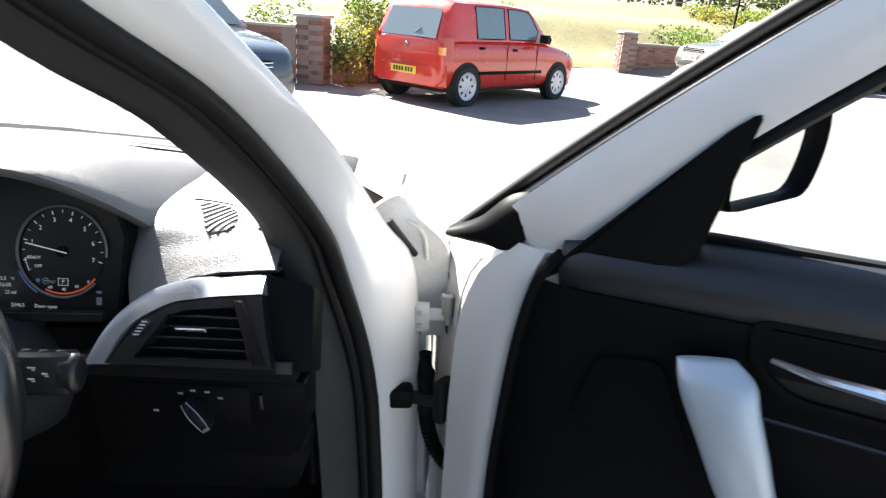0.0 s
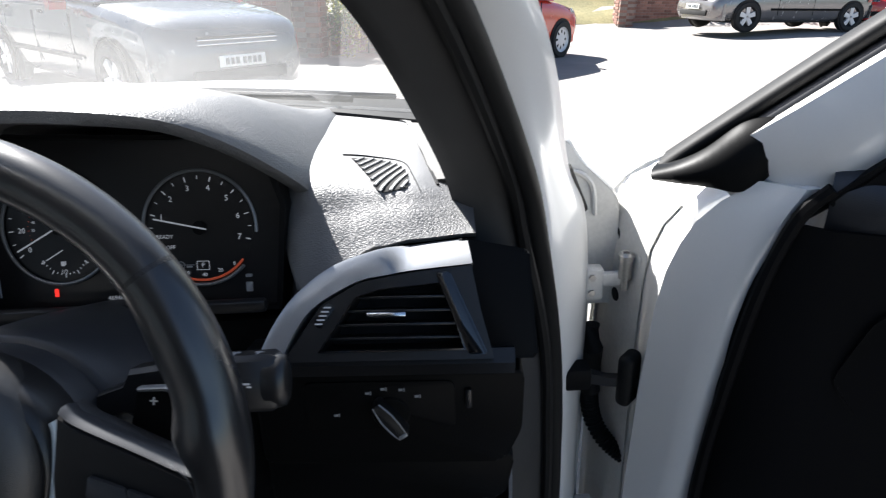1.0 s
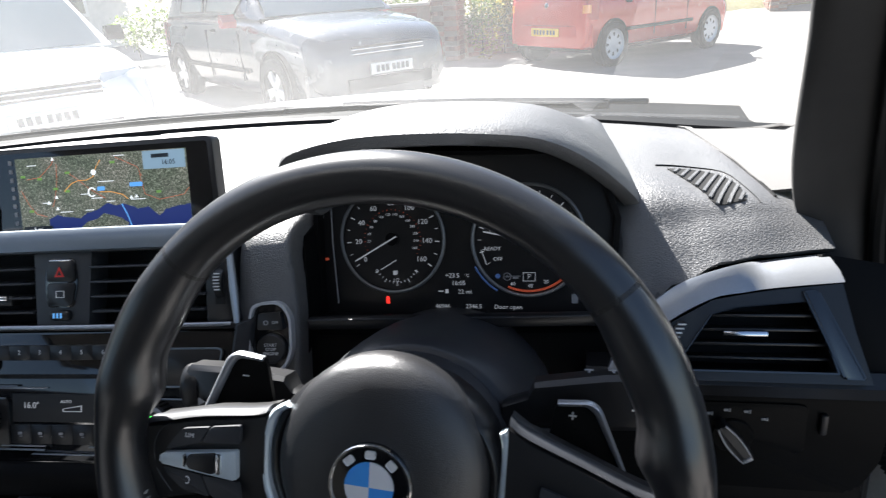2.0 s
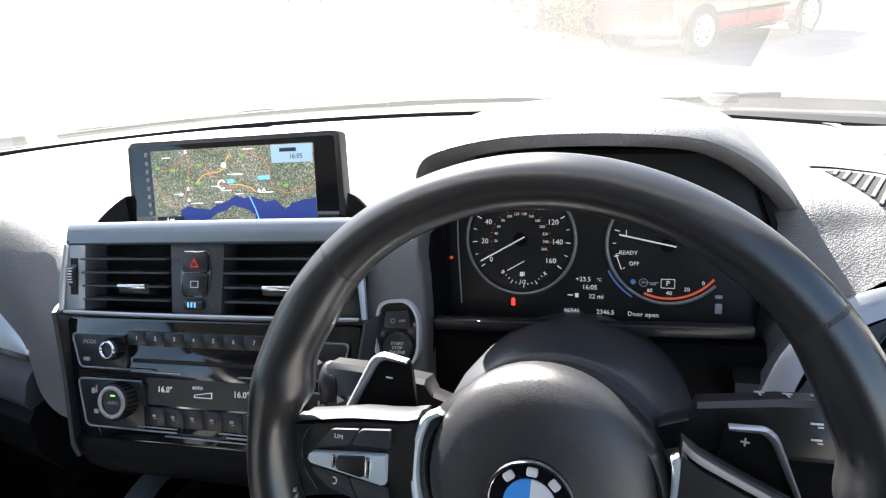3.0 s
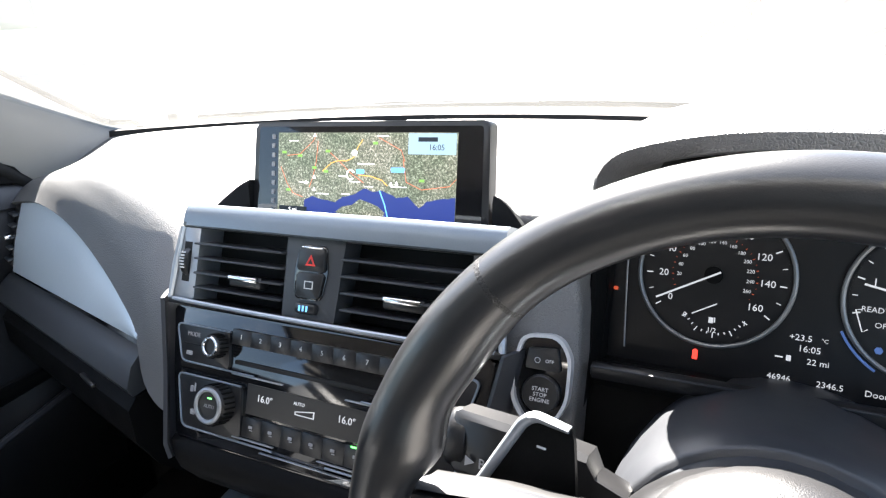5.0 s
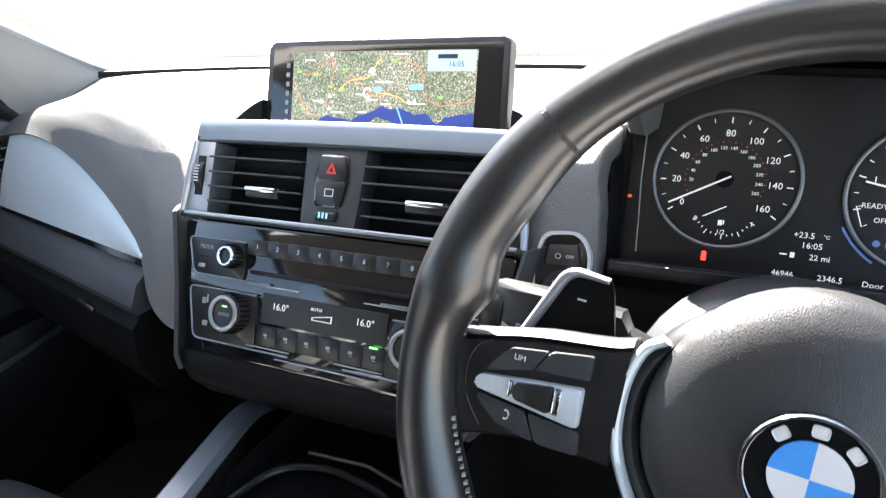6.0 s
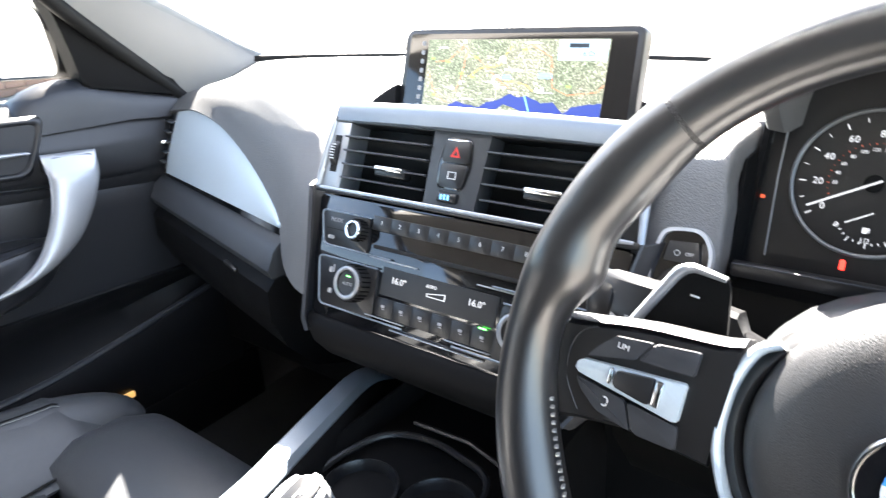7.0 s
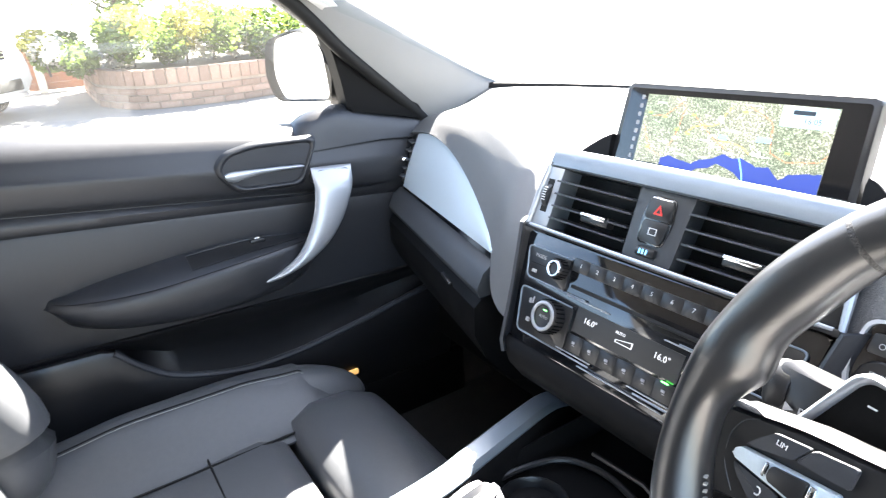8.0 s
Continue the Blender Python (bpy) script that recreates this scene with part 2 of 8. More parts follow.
# near-black; shade inside openings, recesses and wheel arches is put into this colour
VOID = stuff_of("opening_shade", (0.004, 0.004, 0.004), 0.8, bump=0.0)
STEEL = stuff_of("zinc_steel", (0.45, 0.44, 0.42), 0.4, metal=0.9, bump=0.1, fine=300, var=0.2)
STRIP = stuff_of("brushed_blue_grey_strip", (0.175, 0.205, 0.24), 0.36, metal=0.4, bump=0.04, var=0.06, fine=700)
STACK_GREY = stuff_of("charcoal_plastic", (0.027, 0.029, 0.034), 0.42, bump=0.10, fine=900, var=0.12)
# specular cut as for the hard plastic, standing in for a shaded lower dash
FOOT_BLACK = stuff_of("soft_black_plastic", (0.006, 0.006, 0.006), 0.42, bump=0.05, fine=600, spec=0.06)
STITCH = stuff_of("grey_thread", (0.32, 0.32, 0.31), 0.8, bump=0.0)
MARK = stuff_of("white_print", (0.62, 0.62, 0.62), 0.6, bump=0.0, var=0.03)
MARK_DIM = stuff_of("grey_print", (0.30, 0.30, 0.31), 0.6, bump=0.0, var=0.03)
# film share also stands in for the bright haze over the view outside
WINDSCREEN = glazing("windscreen_glass", (0.93, 0.95, 0.95), dust_haze=0.043)
DOOR_LEATHER = stuff_of("door_leather", (0.020, 0.021, 0.0245), 0.35, grain=600, bump=0.14, var=0.08, rough_var=0.08)
DOOR_GLASS = glazing("tinted_door_glass", (0.70, 0.73, 0.72))
# weak film for the bright haze over the planter side
SIDE_GLASS = glazing("side_glass", (0.76, 0.79, 0.78), dust_haze=0.010)
MIRROR = stuff_of("mirror_silver", (0.88, 0.9, 0.92), 0.02, metal=1.0, bump=0.0, var=0.01)
LIT_WHITE = glowing("lit_white_marks", (0.30, 0.31, 0.33), 0.125)
LIT_RED = glowing("lit_red_lamp", (0.8, 0.03, 0.02), 0.26)
LIT_GREEN = glowing("lit_green_lamp", (0.1, 0.85, 0.12), 0.4)
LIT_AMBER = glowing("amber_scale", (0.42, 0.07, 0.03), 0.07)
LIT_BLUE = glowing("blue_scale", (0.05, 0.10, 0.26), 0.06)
HAZARD_RED = stuff_of("hazard_red", (0.65, 0.04, 0.03), 0.5, bump=0.0)

# ---- the car: shell ----
def mirrored(points):
    return [(-x, y, z) for x, y, z in points]


def floor_and_roof():
    ob = part("floor", box((0, 0.0, 0.27), (1.46, 2.3, 0.06), bev=0.01), CARPET)
    tagged(ob, "black carpeted car floor under the seats", "floor", kind="structure")
    ob = part("wall_front", box((0, 0.80, 0.60), (1.26, 0.03, 0.70), bev=0.005), CARPET)
    tagged(ob, "black insulated bulkhead behind the dashboard", "wall", kind="structure")
    rows = [[(x, y, 1.385 - 0.10 * (x / 0.62) ** 4 * 0.6 - 0.035 * ((y + 0.75) / 0.6) ** 2) for x in [-0.60 + 0.1 * i for i in range(13)]] for y in [-0.16 - 0.1 * j for j in range(15)]]
    ob = part("ceiling", sheet(rows, 0.03), HEADLINER)
    tagged(ob, "grey cloth headliner of the car's roof", "ceiling", kind="structure")
    bm = box((0, -1.60, 0.75), (1.5, 0.04, 1.0), bev=0.01)
    ob = part("wall_rear", bm, CARPET)
    tagged(ob, "plain dark rear wall of the cabin", "wall", kind="structure")


floor_and_roof()

body = thing("car_body", "white hatchback body with its driver's door standing open", "car", (0, 0, 0.1))
EDGE_A = [(0.571, -0.166, 1.338), (0.640, 0.007, 1.218), (0.697, 0.143, 1.126), (0.756, 0.247, 0.991), (0.779, 0.283, 0.898), (0.801, 0.320, 0.753), (0.808, 0.325, 0.60), (0.808, 0.325, 0.30)]
EDGE_B = [(0.632, -0.120, 1.365), (0.703, 0.099, 1.212), (0.772, 0.237, 1.079), (0.815, 0.361, 0.953), (0.850, 0.412, 0.884), (0.862, 0.425, 0.771), (0.860, 0.425, 0.60), (0.860, 0.425, 0.30)]


def pillar_skin(a_line, b_line, side=1):
    """The painted pillar between the door seal and its outer edge, hollow behind."""
    rings = []
    for a, b in zip(smooth(a_line, 6), smooth(b_line, 6)):
        out = Vector((0.25 * side, -0.55, 0.3)).normalized()
        p1, p2 = a.lerp(b, 0.3) + out * 0.014, a.lerp(b, 0.62) + out * 0.017
        rings.append([a, a.lerp(b, 0.06) + out * 0.006, p1, p2, a.lerp(b, 0.9) + out * 0.012, b, b + Vector((-0.01 * side, 0.05, -0.01)), a + Vector((0.0, 0.05, -0.01))])
    return loft(rings)


part("a_pillar", pillar_skin(EDGE_A, EDGE_B), WHITE_PAINT, body, angle=60)
part("a_pillar", pillar_skin([(x - 0.02, y + 0.07, z) for x, y, z in mirrored(EDGE_A)], [(x - 0.02, y + 0.07, z) for x, y, z in mirrored(EDGE_B)], -1), WHITE_PAINT, body, angle=60)


def bonnet():
    rows = []
    for j in range(15):
        y = 0.86 + 0.058 * j
        drop = 0.978 - 0.035 * ((y - 0.86) / 0.4) - 0.10 * max(0, (y - 1.25) / 0.42) ** 2
        rows.append([(x, y, drop - 0.15 * (abs(x) / 0.80) ** 3.4) for x in [-0.80 + 0.08 * i for i in range(21)]])
    return sheet(rows)


part("bonnet", bonnet(), WHITE_PAINT, body)


def wing(side):
    rows = []
    for j in range(20):
        y = 0.47 + 0.06 * j
        top = between(y, [(0.47, 0.932), (0.62, 0.902), (0.86, 0.838), (1.3, 0.78), (1.62, 0.70)])[0]
        rows.append([(side * x, y, z) for x, z in ((0.79, top - 0.004), (0.83, top), (0.862, top - 0.018), (0.884, top - 0.06), (0.892, top - 0.16), (0.885, 0.62), (0.88, 0.45), (0.86, 0.25))])
    return sheet(rows)


for s in (1, -1):
    part("wing", wing(s), WHITE_PAINT, body)
    part("sill", loft([[(s * x, y, z) for x, z in ((0.73, 0.30), (0.73, 0.36), (0.76, 0.395), (0.83, 0.39), (0.87, 0.35), (0.87, 0.24), (0.75, 0.24))] for y in (-1.5, -0.6, 0.36)]), WHITE_PAINT, body)
    part("b_pillar", loft([[(s * (x - (z - 0.4) * 0.16), y, z) for x, y in ((0.80, -1.03), (0.80, -0.89), (0.74, -0.89), (0.74, -1.03))] for z in (0.3, 0.9, 1.36)]), SHADED_TRIM, body)
    part("rear_side", loft([[(s * x, y, z) for x, z in ((0.74, 0.3), (0.86, 0.3), (0.87, 0.8), (0.84, 1.0), (0.72, 1.0))] for y in (-1.9, -1.04)]), WHITE_PAINT, body)
    part("roof_rail", tube(smooth([(s * 0.60, -0.18, 1.335), (s * 0.60, -0.6, 1.385), (s * 0.60, -1.1, 1.375), (s * 0.58, -1.6, 1.32)]), 0.035, n=10), WHITE_PAINT, body)
rows = [[(x, y, 1.43 - 0.10 * (x / 0.62) ** 4 * 0.6 - 0.035 * ((y + 0.75) / 0.6) ** 2) for x in [-0.60 + 0.1 * i for i in range(13)]] for y in [-0.14 - 0.1 * j for j in range(16)]]
part("roof_panel", sheet(rows, 0.012), WHITE_PAINT, body)

part("wing_gap_seal", tube([p + Vector((0.004, 0.010, 0.0)) for p in smooth(EDGE_B[3:5], 6)], 0.005, n=8), RUBBER, body, "black rubber strip between pillar and wing")
# stamped corner of the wing, seen through the gap of the open door
# its greyer paint carries both dust and the shade behind the door
corner = []
for y, dx, dz in ((0.440, 0.0, 0.0), (0.452, 0.002, 0.003), (0.50, 0.004, -0.020), (0.58, 0.004, -0.050), (0.68, 0.0, -0.085)):
    corner.append([p + Vector((dx, 0, dz)) for p in smooth([(x, y, z) for x, z in ((0.790, 0.945), (0.822, 0.966), (0.836, 0.962), (0.850, 0.941), (0.874, 0.918), (0.898, 0.892), (0.904, 0.860), (0.900, 0.74))], 4)])
part("wing_corner", sheet(corner, 0.004), WHITE_DIRTY_SHADED, body, "dusty stamped rear corner of the wing, greyed for shade", angle=60)
part("wing_end", prism([(p.x, p.z) for p in smooth([(x, 0, z) for x, z in ((0.790, 0.943), (0.822, 0.964), (0.836, 0.960), (0.850, 0.939), (0.874, 0.916), (0.897, 0.890), (0.903, 0.858), (0.899, 0.74))], 4)] + [(0.862, 0.74), (0.842, 0.84), (0.800, 0.90)], -0.448, -0.440, pose(0, 0, 0, 90), 0.003), WHITE_DIRTY_SHADED, body, "dusty end face of the wing, greyed for shade")
part("corner_fold", tube(smooth([(0.842, 0.437, 0.928), (0.856, 0.436, 0.922), (0.868, 0.436, 0.905), (0.872, 0.436, 0.870)], 5), 0.003, n=6), WHITE_DIRTY_SHADED, body)
# hinge post behind the white pillar, hinge, check strap, loom
part("hinge_post", loft([[(x, y, z) for x, y in ((0.83, 0.445), (0.872, 0.440), (0.880, 0.50), (0.83, 0.52))] for z in (0.30, 0.9)]), WHITE_DIRTY_SHADED, body)
hinge = part("door_hinge", box((0.866, 0.404, 0.792), (0.022, 0.020, 0.042), bev=0.003), WHITE_DIRTY_SHADED, body, "white-painted upper door hinge")
part("hinge_arm", box((0.884, 0.402, 0.797), (0.048, 0.013, 0.017), pose(0, 0, 0), 0.003, bm=box((0.921, 0.392, 0.812), (0.014, 0.022, 0.044), bev=0.004)), WHITE_DIRTY_SHADED, hinge)
part("hinge_pin", lathe([(0.0, -0.034), (0.005, -0.034), (0.005, -0.018), (0.0085, -0.018), (0.0085, 0.006), (0.010, 0.007), (0.010, 0.013), (0.007, 0.016), (0.004, 0.016), (0.004, 0.013), (0, 0.013)], pose(0.903, 0.396, 0.818), n=18), STEEL, hinge)
for x, z in ((0.862, 0.803), (0.862, 0.782)):
    part("hinge_bolt", lathe([(0, 0), (0.0045, 0), (0.0045, 0.003), (0, 0.0035)], pose(x, 0.394, z, 90), n=6), STEEL, hinge)
strap = part("check_strap", box((0.830, 0.352, 0.690), (0.050, 0.030, 0.032), bev=0.007), HARD, body, "black door check strap")
part("strap_bar", loft([[(0.846, y, z) for y, z in ((0.348, 0.680), (0.348, 0.696), (0.362, 0.696), (0.362, 0.680))], [(0.875, y, z) for y, z in ((0.340, 0.679), (0.340, 0.691), (0.352, 0.691), (0.352, 0.679))], [(0.925, y, z) for y, z in ((0.330, 0.680), (0.330, 0.692), (0.342, 0.692), (0.342, 0.680))]]), SATIN, strap)
run = smooth([(0.874, 0.416, 0.625), (0.876, 0.418, 0.598), (0.882, 0.412, 0.570), (0.894, 0.400, 0.548), (0.910, 0.390, 0.534), (0.926, 0.384, 0.524)], 9)
part("wiring_loom", tube(run, [0.0105 + 0.0030 * (k % 2) for k in range(len(run))], n=12), RUBBER, body, "ribbed black rubber wiring loom")
part("loom_sleeve", tube([(0.872, 0.414, 0.725), (0.872, 0.412, 0.69), (0.874, 0.415, 0.655), (0.874, 0.416, 0.62)], [0.010, 0.016, 0.014, 0.015], n=12), RUBBER, body)
part("lower_hinge", box((0.872, 0.405, 0.405), (0.03, 0.024, 0.05), bev=0.004, bm=box((0.905, 0.400, 0.402), (0.05, 0.014, 0.02), bev=0.003)), WHITE_DIRTY_SHADED, body, "white-painted lower door hinge")

# ---- windscreen, cowl, wipers ----
def glass_y(x):
    return 0.721 - 0.03 * x - 0.139 * (abs(x) / 0.615) ** 2.07


def windscreen():
    rows = []
    for j in range(9):
        t = j / 8
        half = 0.765 - 0.17 * t
        row = []
        for i in range(17):
            x = half * (-1 + i / 8)
            y0 = glass_y(x / half * 0.755)
            row.append((x, y0 * (1 - t) + (-0.16 - 0.05 * (x / half) ** 2) * t, 0.990 - 0.012 * x * (1 - t) + (1.372 - 0.990) * t - 0.02 * (x / half) ** 2 * t))
        rows.append(row)
    return rows


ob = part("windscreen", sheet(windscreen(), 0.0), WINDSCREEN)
tagged(ob, "dusty sunlit curved windscreen, its film veiling the view in haze", "windscreen", kind="structure")
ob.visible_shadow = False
xs = [-0.745 + 0.0497 * i for i in range(31)]
ob = part("windscreen_seal", loft([[(x, glass_y(x) - 0.028 - 0.020 * min(1.0, max(0.0, (x - 0.48) / 0.16)), 0.986 - 0.012 * x), (x, glass_y(x) - 0.024 - 0.020 * min(1.0, max(0.0, (x - 0.48) / 0.16)), 0.9935 - 0.012 * x), (x, glass_y(x) - 0.013, 0.9945 - 0.012 * x), (x, glass_y(x) - 0.008, 0.990 - 0.012 * x), (x, glass_y(x) - 0.008, 0.965 - 0.012 * x), (x, glass_y(x) - 0.028, 0.965 - 0.012 * x)] for x in xs]), RUBBER)
tagged(ob, "black rubber seal along the foot of the windscreen", "seal", kind="structure")
cowl = thing("cowl_panel", "grey plastic scuttle panel below the windscreen", "panel", (0, 0.8, 0.96))
part("panel", sheet([[(x, glass_y(x) + d, z - 0.004 - 0.012 * x) for x in xs] for d, z in ((0.02, 0.985), (0.06, 0.98), (0.12, 0.975), (0.17, 0.985))], 0.006), HARD, cowl)
for x0, x1, dy in ((-0.60, 0.02, 0.0), (-0.02, 0.56, 0.012)):
    w = thing("windscreen_wiper", "black windscreen wiper parked along the glass", "wiper", ((x0 + x1) / 2, glass_y(0) + 0.03, 0.99), group="windscreen wipers")
    line = [(x0 + (x1 - x0) * t / 12, glass_y(x0 + (x1 - x0) * t / 12) + 0.024 + dy, 1.000 - 0.012 * (x0 + (x1 - x0) * t / 12)) for t in range(13)]
    part("blade", tube(line, 0.0055, n=6), RUBBER, w)
    part("arm", tube([(p[0], p[1] + 0.012, p[2] + 0.004) for p in line[3:]] + [(x1 + 0.06, glass_y(x1) + 0.09, 0.985)], 0.005, n=6), SATIN, w)

# ---- pillar trims inside ----
TRIM_I = [(0.562, -0.172, 1.306), (0.597, 0.016, 1.183), (0.632, 0.122, 1.115), (0.675, 0.242, 0.999), (0.694, 0.252, 0.934), (0.730, 0.225, 0.85), (0.740, 0.225, 0.70), (0.742, 0.225, 0.32)]


def pillar_trim(i_line, a_line, side=1):
    rings = []
    for i, a in zip(smooth(i_line, 6), smooth(a_line, 6)):
        out = Vector((-0.25 * side, -0.9, 0.25)).normalized()
        rings.append([i, i.lerp(a, 0.22) + out * 0.012, i.lerp(a, 0.55) + out * 0.019, i.lerp(a, 0.8) + out * 0.010, a, a + Vector((0, 0.04, -0.01)), i + Vector((0.045 * side, 0.10, 0)), i + Vector((0.004 * side, 0.018, 0))])
    return loft(rings)


trim = thing("pillar_trim", "fabric-covered windscreen pillar trim beside the open door, coloured dark for shade", "trim", (0.66, 0.15, 0.9))
foot_rows = []
for y, x0, z0 in ((0.56, 0.632, 0.981), (0.50, 0.640, 0.981), (0.43, 0.650, 0.981), (0.36, 0.660, 0.979), (0.32, 0.665, 0.975), (0.285, 0.673, 0.969)):
    line = smooth([(x0, y, z0), (x0 + 0.02, y, z0 + 0.001), (x0 + 0.045, y, z0 + 0.004), (x0 + 0.070, y, z0 + 0.010), (x0 + 0.090, y, z0 + 0.020)], 3)
    foot_rows.append([(p.x, min(p.y, glass_y(p.x) - 0.044 - 2.1 * (p.z - z0)), p.z) for p in line])
part("pillar_foot", sheet(foot_rows, 0.003), SUNLIT_FOOT, trim, "cloth-covered foot of the pillar beside the dashboard, coloured as sunlit", angle=70)
part("panel", pillar_trim(TRIM_I, EDGE_A), SHADED_TRIM, trim, angle=100)
seal_line = [Vector(a).lerp(Vector(i), 0.10) + Vector((0, -0.012, 0.002)) for a, i in zip(smooth(EDGE_A, 6), smooth(TRIM_I, 6))]
part("door_seal", tube(seal_line, 0.011, n=10), RUBBER, trim, "black rubber door seal")
lip_line = [Vector(a).lerp(Vector(i), 0.28) + Vector((0, -0.021, 0.003)) for a, i in zip(smooth(EDGE_A, 6), smooth(TRIM_I, 6))]
part("seal_lip", tube(lip_line, 0.006, n=8), RUBBER, trim)
TRIM_LI = [(-0.597, -0.048, 1.340), (-0.662, 0.207, 1.224), (-0.704, 0.382, 1.106), (-0.724, 0.515, 1.021), (-0.718, 0.585, 0.995), (-0.722, 0.61, 0.90)]
TRIM_LD = [(-0.655, -0.12, 1.33), (-0.695, 0.10, 1.20), (-0.715, 0.22, 1.09), (-0.735, 0.345, 0.985), (-0.74, 0.40, 0.93), (-0.745, 0.45, 0.85)]
trim = thing("pillar_trim", "grey fabric-covered windscreen pillar trim on the passenger side, coloured as sunlit", "trim", (-0.70, 0.4, 0.95))
rings = []
for i, a in zip(smooth(TRIM_LI, 6), smooth(TRIM_LD, 6)):
    out = Vector((0.6, -0.6, 0.35)).normalized()
    rings.append([i, i.lerp(a, 0.2) + out * 0.012, i.lerp(a, 0.5) + out * 0.02, i.lerp(a, 0.8) + out * 0.014, a, a + Vector((-0.03, 0.05, 0)), i + Vector((-0.03, 0.03, 0))])
part("panel", loft(rings), LIT_CLOTH, trim, angle=60)
part("door_seal", tube([p + Vector((-0.006, -0.012, 0.0)) for p in smooth(TRIM_LD, 6)], 0.013, n=10), RUBBER, trim, "black rubber door seal")
part("glass_edge", tube([p + Vector((0.0, 0.008, 0.004)) for p in smooth(TRIM_LI, 6)], 0.006, n=8), RUBBER, trim)

# ---- dashboard ----
dash = thing("dashboard", "dark grey leather-grained dashboard, its top glaring in the sun", "dashboard", (0, 0.45, 0.6))
def left_y(x, z):
    return 0.20 + (-0.28 - x) * 0.24 + (z - 0.85) * 0.45


def left_pt(x, z, out=0.0):
    return Vector((x, left_y(x, z) - out, z))


TRIM_TOP = [(-0.745, 0.918), (-0.70, 0.928), (-0.62, 0.936), (-0.53, 0.930), (-0.45, 0.914), (-0.37, 0.889), (-0.31, 0.864), (-0.268, 0.842)]
FRONT_L = smooth([(x, left_y(x, z) - 0.007, z + 0.003) for x, z in TRIM_TOP[:-1]] + [(-0.275, 0.190, 0.845), (-0.258, 0.173, 0.812), (-0.240, 0.161, 0.792), (-0.215, 0.153, 0.779), (-0.190, 0.150, 0.775)], 8)
FRONT_R = [(-0.190, 0.150, 0.775), (-0.180, 0.30, 0.935), (0.180, 0.30, 0.940), (0.200, 0.270, 0.966), (0.245, 0.270, 0.968), (0.27, 0.33, 1.0), (0.50, 0.33, 0.995), (0.55, 0.198, 0.900), (0.58, 0.205, 0.920), (0.618, 0.211, 0.936), (0.65, 0.214, 0.940), (0.70, 0.217, 0.942)]
CROWN_L = smooth([(-0.745, 0.45, 0.952), (-0.65, 0.405, 0.974), (-0.56, 0.375, 0.985), (-0.40, 0.325, 0.991), (-0.28, 0.300, 0.978), (-0.235, 0.298, 0.958), (-0.190, 0.295, 0.938)], 8)
CROWN_R = [(-0.190, 0.295, 0.938), (-0.180, 0.34, 0.965), (0.180, 0.34, 0.972), (0.200, 0.32, 0.978), (0.24, 0.32, 0.980), (0.30, 0.38, 1.003), (0.48, 0.38, 1.0), (0.56, 0.285, 0.985), (0.64, 0.280, 0.976), (0.73, 0.30, 0.958)]


def dash_top(x):
    fy, fz = along(x, FRONT_L) if x <= -0.19 else between(x, FRONT_R)
    cy, cz = along(x, CROWN_L) if x <= -0.19 else between(x, CROWN_R)
    wy = glass_y(x) - 0.004
    wz = 0.986 - 0.012 * x
    mid = 0.014 - 0.010 * min(1.0, max(0.0, (x - 0.50) / 0.05)) if x > -0.19 else 0.095 * math.hypot(cy - fy, cz - fz)
    line = smooth([(x, wy + 0.03, wz - 0.03), (x, wy, wz), (x, (wy + cy) / 2, (wz + cz) / 2 + 0.004), (x, cy, cz), (x, (cy + fy) / 2 - mid, (cz + fz) / 2 + mid), (x, fy, fz)], 6)
    return line + [Vector((x, fy + 0.006, fz - 0.006)), Vector((x, fy + 0.03, fz - 0.012))]


xs = sorted(set([round(-0.745 + 0.01 * i, 4) for i in range(146)] + [-0.19, -0.1875, -0.185, -0.1825, -0.18, 0.18, 0.1875]))
part("top_pad", sheet([dash_top(x) for x in xs], 0.004), PAD, dash, "leather-grained top pad", angle=60)
part("carcass", box((0, 0.55, 0.70), (1.44, 0.40, 0.46), bev=0.01), HARD, dash)
# unseen side closures, added to keep the sun out of the footwells
for s in (-1, 1):
    part("kick_panel", box((s * 0.752, 0.58, 0.52), (0.012, 0.42, 0.52), bev=0.004), CARPET, dash)
# the long seam where pad and pillar foot meet
part("pad_seam", tube(smooth([(-0.70, 0.50, 0.972), (-0.62, 0.50, 0.986), (-0.55, 0.53, 0.990), (-0.47, 0.575, 0.992)]), 0.0022, n=6), RUBBER, dash)


# instrument hood
LIP = [(0.248, 0.237, 0.987), (0.247, 0.200, 1.016), (0.252, 0.176, 1.039), (0.266, 0.160, 1.059), (0.290, 0.148, 1.070), (0.330, 0.143, 1.077), (0.377, 0.145, 1.077), (0.428, 0.156, 1.071), (0.470, 0.177, 1.059), (0.503, 0.203, 1.036), (0.532, 0.233, 1.005), (0.554, 0.261, 0.974), (0.560, 0.286, 0.945)]


